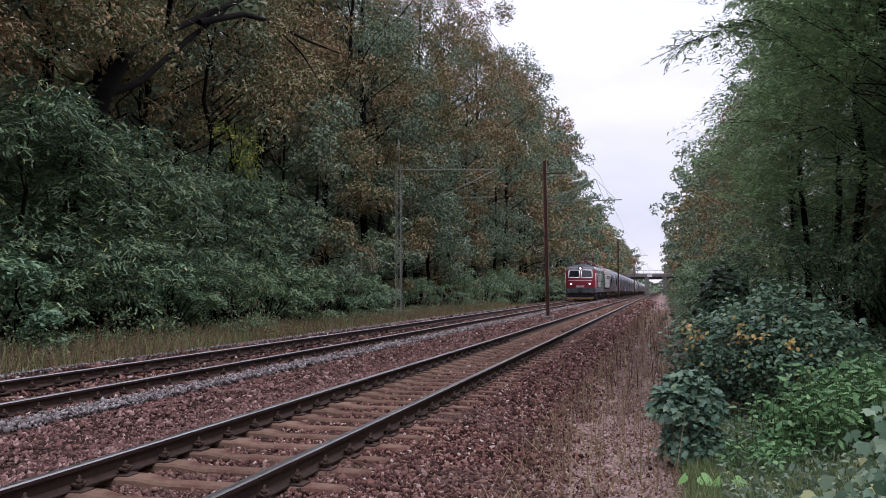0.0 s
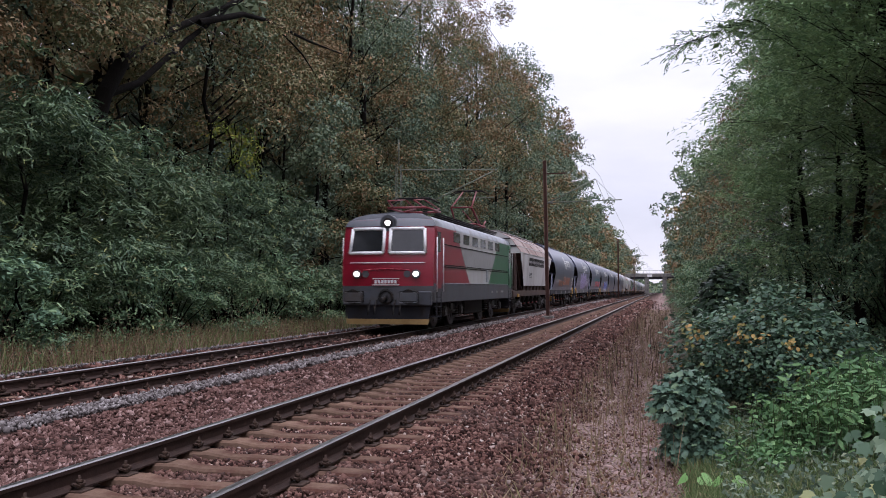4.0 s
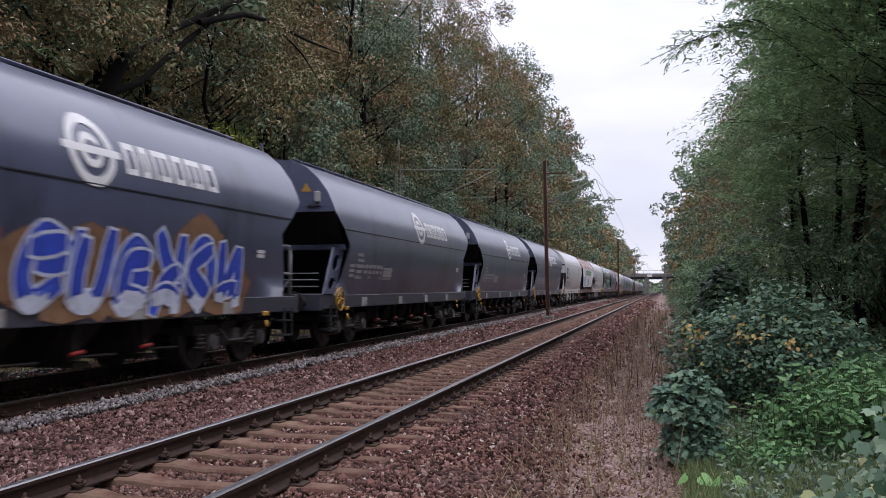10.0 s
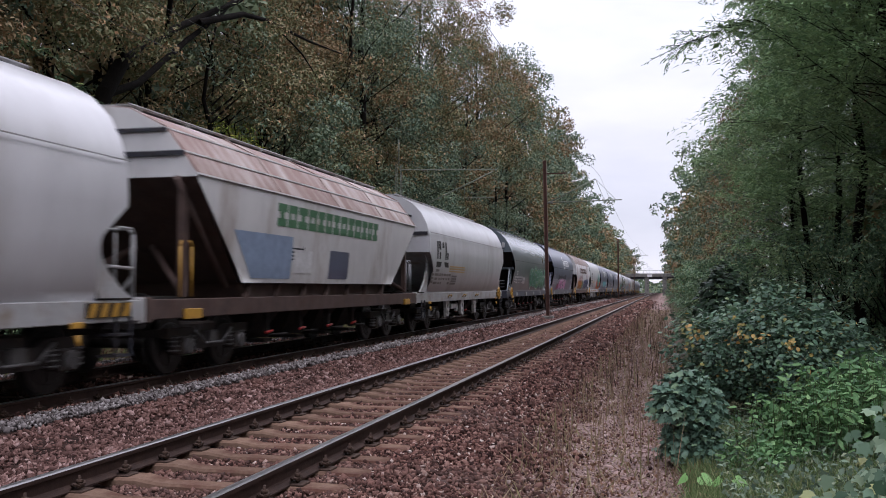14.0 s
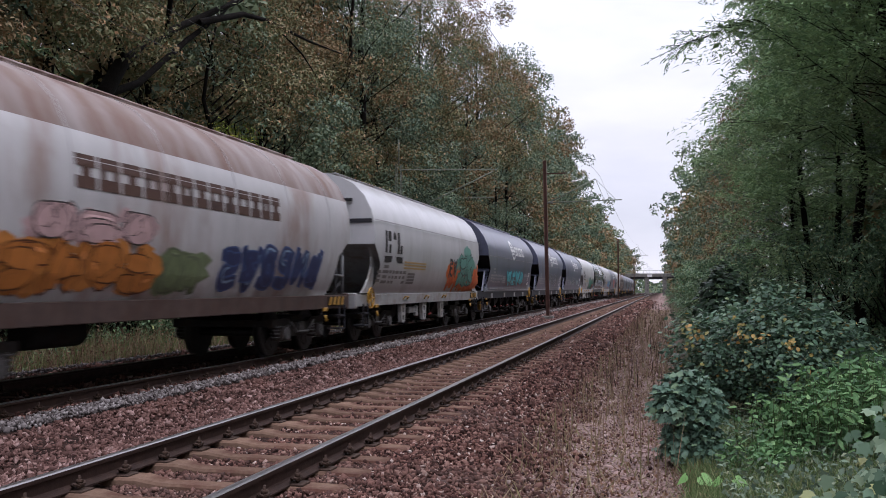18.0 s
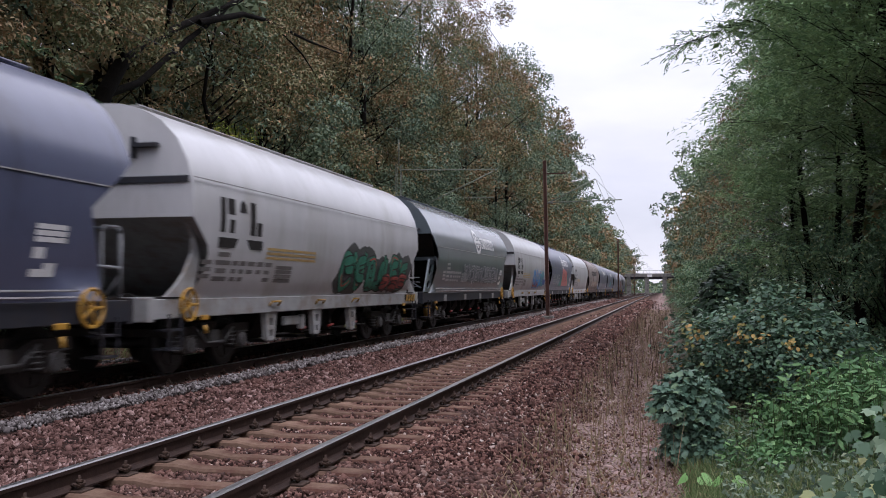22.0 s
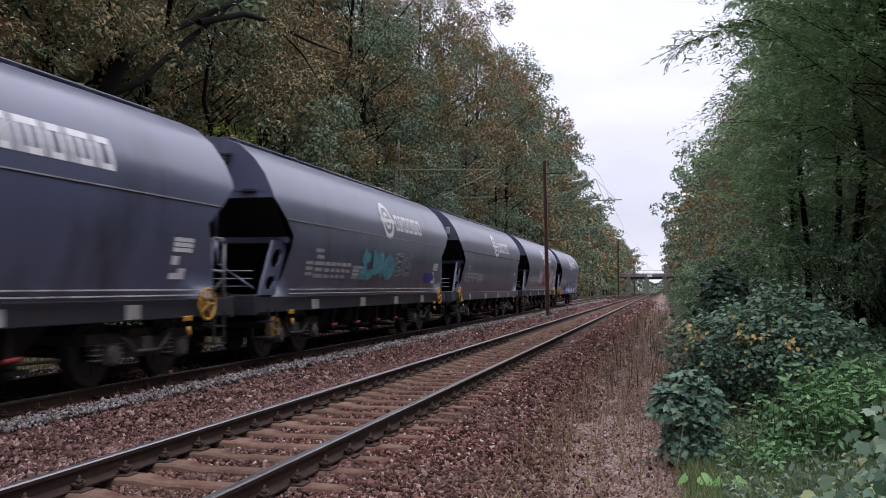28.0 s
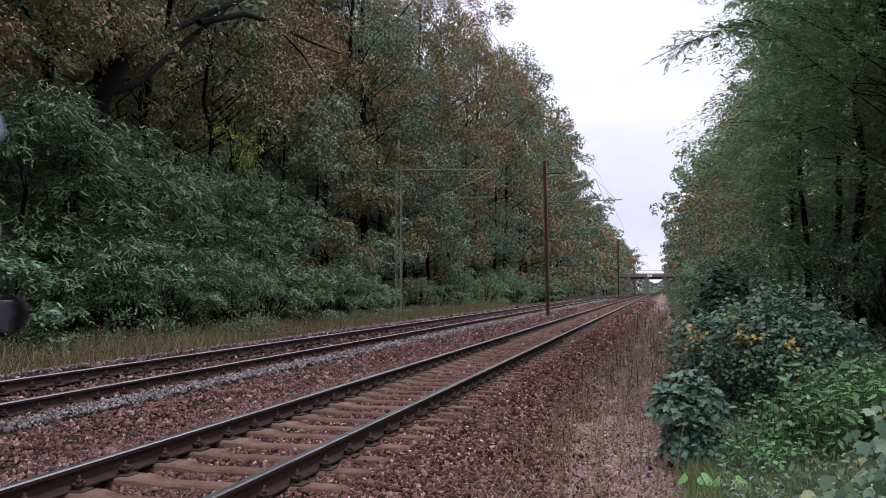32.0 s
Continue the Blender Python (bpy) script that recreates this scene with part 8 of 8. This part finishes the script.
def undergrowth():
    rng = np.random.default_rng(21)

    def stuff(name, label, cat, verts, mat, per=3):
        tagged(part(name, quads(name, verts, mat, per), mat), label, cat, kind="stuff")

    tuft = scatter(rng, 1100, -13.9, -11.15, 8, 75, 1.6)
    k = rng.integers(0, len(tuft), 34000)
    p = tuft[k] + np.stack([rng.normal(0, 0.16, len(k)), rng.normal(0, 0.2, len(k)), np.zeros(len(k))], 1)
    stuff("dry_grass", "tall dry brown grass along the wood's edge", "grass", blades(rng, p, 0.62, 0.011, 0.26), M_VERGE)
    p = scatter(rng, 5000, -13.6, -11.2, 8, 80, 1.5)
    stuff("verge_grass", "short green grass in the far verge", "grass", blades(rng, p, 0.4, 0.014, 0.35), M_GRASS)
    tuft = np.concatenate([scatter(rng, 330, -12.1, -11.1, 8, 60, 1.5), scatter(rng, 190, -13.4, -12.0, 8, 60, 1.5)])
    k = rng.integers(0, len(tuft), 23000)
    p = tuft[k] + np.stack([rng.normal(0, 0.16, len(k)), rng.normal(0, 0.2, len(k)), np.zeros(len(k))], 1)
    p[:, 2] += rng.uniform(0.02, 0.75, len(p)) * rng.uniform(0.2, 1.0, len(p))
    stuff("withered_weeds", "withered rust-brown weeds in the far verge", "weeds", leaf_quads(rng, p, 0.055), M_WITHER, 4)
    tuft = scatter(rng, 420, -13.4, -12.0, 9, 70, 1.5)
    k = rng.integers(0, len(tuft), 21000)
    p = tuft[k] + np.stack([rng.normal(0, 0.25, len(k)), rng.normal(0, 0.25, len(k)), np.zeros(len(k))], 1)
    p[:, 2] += rng.uniform(0.05, 1.4, len(p)) * np.clip((-11.6 - p[:, 0]) / 1.3, 0.15, 1) * (0.6 + 0.4 * np.sin(p[:, 1] * 1.7 + np.sin(p[:, 1] * 0.6) * 2))
    stuff("weeds", "low leafy green weeds at the foot of the shrubs", "weeds", leaf_quads(rng, p, 0.085), M_HEDGE, 4)
    # withered stalks and litter on the path
    p = scatter(rng, 520, -1.35, 0.1, 8.5, 60, 1.2)
    v = [blades(rng, p, 0.62, 0.006, 0.06), blades(rng, p, 0.5, 0.005, 0.15)]
    p3 = scatter(rng, 260, -1.5, 0.5, 14, 95, 1.2)
    stuff("dark_stalks", "dark withered weed stalks along the path", "weeds", np.concatenate([blades(rng, p3, 0.62, 0.009, 0.08), blades(rng, p3 + np.array([0.06, 0.05, 0]), 0.5, 0.009, 0.12)]), M_STALK)
    p2 = scatter(rng, 5200, -1.5, 0.35, 7, 75, 1.3)
    v.append(blades(rng, p2, 0.15, 0.008, 0.7))
    stuff("dead_stalks", "thin withered brown stalks standing on the gravel path", "weeds", np.concatenate(v), M_DRY)
    p = scatter(rng, 7600, -1.5, 0.35, 5.5, 45, 1.6)
    p[:, 2] += 0.02
    stuff("leaf_litter", "fallen dry leaves scattered over the path", "leaf litter", leaf_quads(rng, p, 0.05), M_LITTER, 4)
    # grass and low herbs on the near bank
    p = scatter(rng, 15000, 0.15, 2.4, 6.3, 12, 1.0)
    stuff("bank_grass", "fresh green grass on the bank beside the path", "grass", blades(rng, p, 0.20, 0.005, 0.45), M_GRASS)
    p = scatter(rng, 9000, 0.45, 3.4, 6.4, 13, 1.0)
    p[:, 2] += rng.uniform(0.02, 0.22, len(p))
    stuff("ground_herbs", "low grey-green herbs covering the bank", "weeds", leaf_quads(rng, p, 0.065), M_HERB, 4)
    p = scatter(rng, 5000, 2.2, 6, 14, 40, 1.2)
    p[:, 2] += rng.uniform(0.02, 0.5, len(p))
    stuff("wood_edge_herbs", "dark low herbs under the robinias", "weeds", leaf_quads(rng, p, 0.12), M_DEEP, 4)


def herb(name, label, cat, spots, out, size, outline, mat, stems, hang=0.7, seed=1, wood=None, facing=0.9):
    t = thing(name, label, cat)
    bm = bmesh.new()
    for a, b in stems:
        limb(bm, a, b, 0.007, 0.003, 4, 0.03, random.Random(seed))
    tagged(part("stem", bm, wood or M_STEM, t), kind="stuff")
    part("foliage", quads("foliage", shaped_leaves(np.random.default_rng(seed), spots, out, size, outline, hang, facing), mat, len(outline)), mat, t)
    return t


def bank_plants():
    nr = np.random.default_rng(31)
    # creeper-covered hump
    n = 14500
    d = unit(nr.normal(0, 1, (n, 3)))
    d[:, 2] = np.abs(d[:, 2]) * 0.85 + 0.15
    d = unit(d)
    lump = 0.97 + 0.12 * np.sin(d[:, 0] * 7 + 1) * np.cos(d[:, 1] * 6) + 0.05 * np.sin(d[:, 0] * 19) * np.sin(d[:, 2] * 17) + nr.normal(0, 0.06, n)
    shrink = np.where(nr.uniform(0, 1, n) < 0.5, nr.uniform(0.45, 0.95, n), 1)
    under = 0.62 + 0.38 * np.clip(d[:, 2] / 0.45, 0, 1)
    p = np.array([1.40, 12.9, -0.25]) + d * np.array([1.42, 1.2, 1.5]) * (lump * shrink)[:, None] * np.stack([under, under, np.ones(n)], 1)
    mound = herb("creeper_mound", "broad mound of climbing creeper with yellowing leaves", "creeper", p, unit(d + nr.normal(0, 0.4, d.shape)), 0.07, OVAL * np.array([1.35, 1]), M_VINE, [((1.4, 12.9, -0.4), (1.4 + 0.9 * math.cos(a), 12.9 + 0.8 * math.sin(a), 0.9)) for a in np.linspace(0, 6, 14)], 0.45, 32, facing=0.3)
    spots = np.concatenate([nr.normal(0, 1, (k, 3)) * np.array([w, 0.06, h]) + np.array(c) for k, c, w, h in ((24, (0.92, 12.02, 0.80), 0.06, 0.07), (26, (0.36, 12.45, 0.80), 0.08, 0.09), (16, (1.48, 11.92, 0.66), 0.06, 0.06), (8, (1.13, 11.95, 0.76), 0.07, 0.02))])
    way = unit(np.tile([-0.2, -0.9, 0.4], (len(spots), 1)) + nr.normal(0, 0.4, spots.shape))
    tagged(part("yellowed_leaves", quads("yellowed_leaves", shaped_leaves(nr, spots, way, 0.07, OVAL * np.array([1.2, 1]), 0.6, 0.7), M_YELLOWED, len(OVAL)), M_YELLOWED, mound, "clusters of leaves turned yellow"), kind="stuff")
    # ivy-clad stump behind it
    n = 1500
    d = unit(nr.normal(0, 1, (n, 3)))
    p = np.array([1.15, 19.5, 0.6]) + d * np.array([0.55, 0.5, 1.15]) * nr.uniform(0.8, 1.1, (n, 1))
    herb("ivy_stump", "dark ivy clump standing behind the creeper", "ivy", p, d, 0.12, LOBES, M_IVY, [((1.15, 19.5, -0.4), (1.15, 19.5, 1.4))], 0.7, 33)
    # maple sapling at the path's edge
    n = 2600
    d = unit(nr.normal(0, 1, (n, 3)))
    d[:, 2] = np.abs(d[:, 2]) * 0.9 - 0.25
    low = nr.uniform(0, 1, n) < 0.4
    p = np.where(low[:, None], (0.27, 9.75, -0.24), (0.20, 9.8, 0.14)) + d * np.where(low[:, None], (0.33, 0.28, 0.5), (0.37, 0.30, 0.56)) * nr.uniform(0.5, 1.1, (n, 1))
    herb("maple_sapling", "small maple sapling with dark lobed leaves", "sapling", p, d, 0.078, LOBES, M_SAPLING, [((0.25, 9.8, -0.55), (0.25 + 0.2 * math.cos(a), 9.8 + 0.2 * math.sin(a), 0.45)) for a in np.linspace(0, 6, 8)], 0.55, 34, facing=0.4)
    # nettles in clumps on the bank
    for j, (cx, cy, h) in enumerate(((1.3, 10.1, 0.62), (1.62, 9.6, 0.74), (1.95, 10.2, 0.85), (1.65, 10.7, 0.8), (2.25, 9.5, 0.8), (2.2, 10.9, 0.9), (1.0, 9.3, 0.3))):
        stems, spots, out = [], [], []
        g = ground_z(cx, cy)
        for s in range(40):
            bx, by = cx + nr.normal(0, 0.2), cy + nr.normal(0, 0.24)
            hh = h * nr.uniform(0.65, 1.1)
            stems.append(((bx, by, g), (bx + nr.normal(0, 0.05), by + nr.normal(0, 0.05), g + hh)))
            for q in range(22):
                z = g + hh * (0.15 + 0.85 * q / 21)
                a = q * 1.9
                spots.append((bx + 0.02 * math.cos(a), by + 0.02 * math.sin(a), z))
                out.append((math.cos(a), math.sin(a), 0.15))
        herb("nettle_clump", "clump of bright green nettles on the bank", "nettles", np.array(spots), np.array(out), 0.095, OVAL * np.array([0.72, 1]), M_NETTLE, stems, 0.25, 40 + j, facing=0.05)
    # large-leaved creeper close by at the corner
    n = 420
    q = nr.uniform(0, 1, (n, 3))
    p = np.array([0.74, 4.6, -0.05]) + q * np.array([0.62, 0.9, 0.95])
    p = p[p[:, 2] < 0.2 + (p[:, 0] - 0.74) * 1.6]
    herb("broad_leaf_creeper", "pale green broad lobed creeper leaves close to the path", "creeper", p, unit(np.tile([-0.6, -0.7, 0.3], (len(p), 1)) + nr.normal(0, 0.4, (len(p), 3))), 0.078, LOBES * np.array([1.05, 1]), M_BROAD, [((1.2, 5.0, -0.45), (1.0 + 0.1 * j, 4.7 + 0.15 * j, 0.5 + 0.05 * j)) for j in range(6)], 0.5, 50)
    # two fresh heart-shaped leaves by the gravel
    for x, y in ((0.17, 8.5), (0.46, 8.45)):
        herb("bindweed", "two fresh bright green heart-shaped leaves", "bindweed", np.array([(x, y, -0.30), (x + 0.12, y + 0.03, -0.31)]), np.array([(-0.8, -0.6, 0.1), (0.6, -0.8, 0.1)]), 0.13, HEART, M_FRESH, [((x, y, -0.45), (x, y, -0.29)), ((x + 0.1, y, -0.45), (x + 0.12, y + 0.03, -0.3))], 0.4, 60)


undergrowth()
bank_plants()


# ---- what moves ----
def motions():
    def run(ob, at):
        rows = []
        for k in range(33):
            y = SIXTEEN_AT + at - SPEED * (k - SIXTEEN_TIME)
            dx, dz = bend(y)
            rows.append((float(k), pose(FAR_T + dx, y, 0.02 + dz)))
        walk(ob, rows)

    def roll(ob, at):
        """Turns each wheelset while its wagon rolls past."""
        passing = SIXTEEN_TIME + (SIXTEEN_AT + at - 14.0) / SPEED
        first, last = max(0, int((passing - 1.5) * FPS)), min(32 * FPS, int((passing + 1.2) * FPS))
        for w in ob.children_recursive:
            if w.name.startswith("wheelset") and last > first:
                c = w.matrix_basis.translation.copy()
                rows = []
                for f in sorted({0, *range(first, last + 1), 32 * FPS}):
                    turn = (min(max(f, first), last) - first) / FPS * SPEED / 0.455
                    rows.append((f / FPS, Matrix.Translation(c) @ Matrix.Rotation(turn, 4, "X")))
                walk(w, rows)

    for ob, at in [(LOCO, LOCO_AT), *zip(TRAIN, WAGON_AT)]:
        run(ob, at)
        roll(ob, at)


motions()
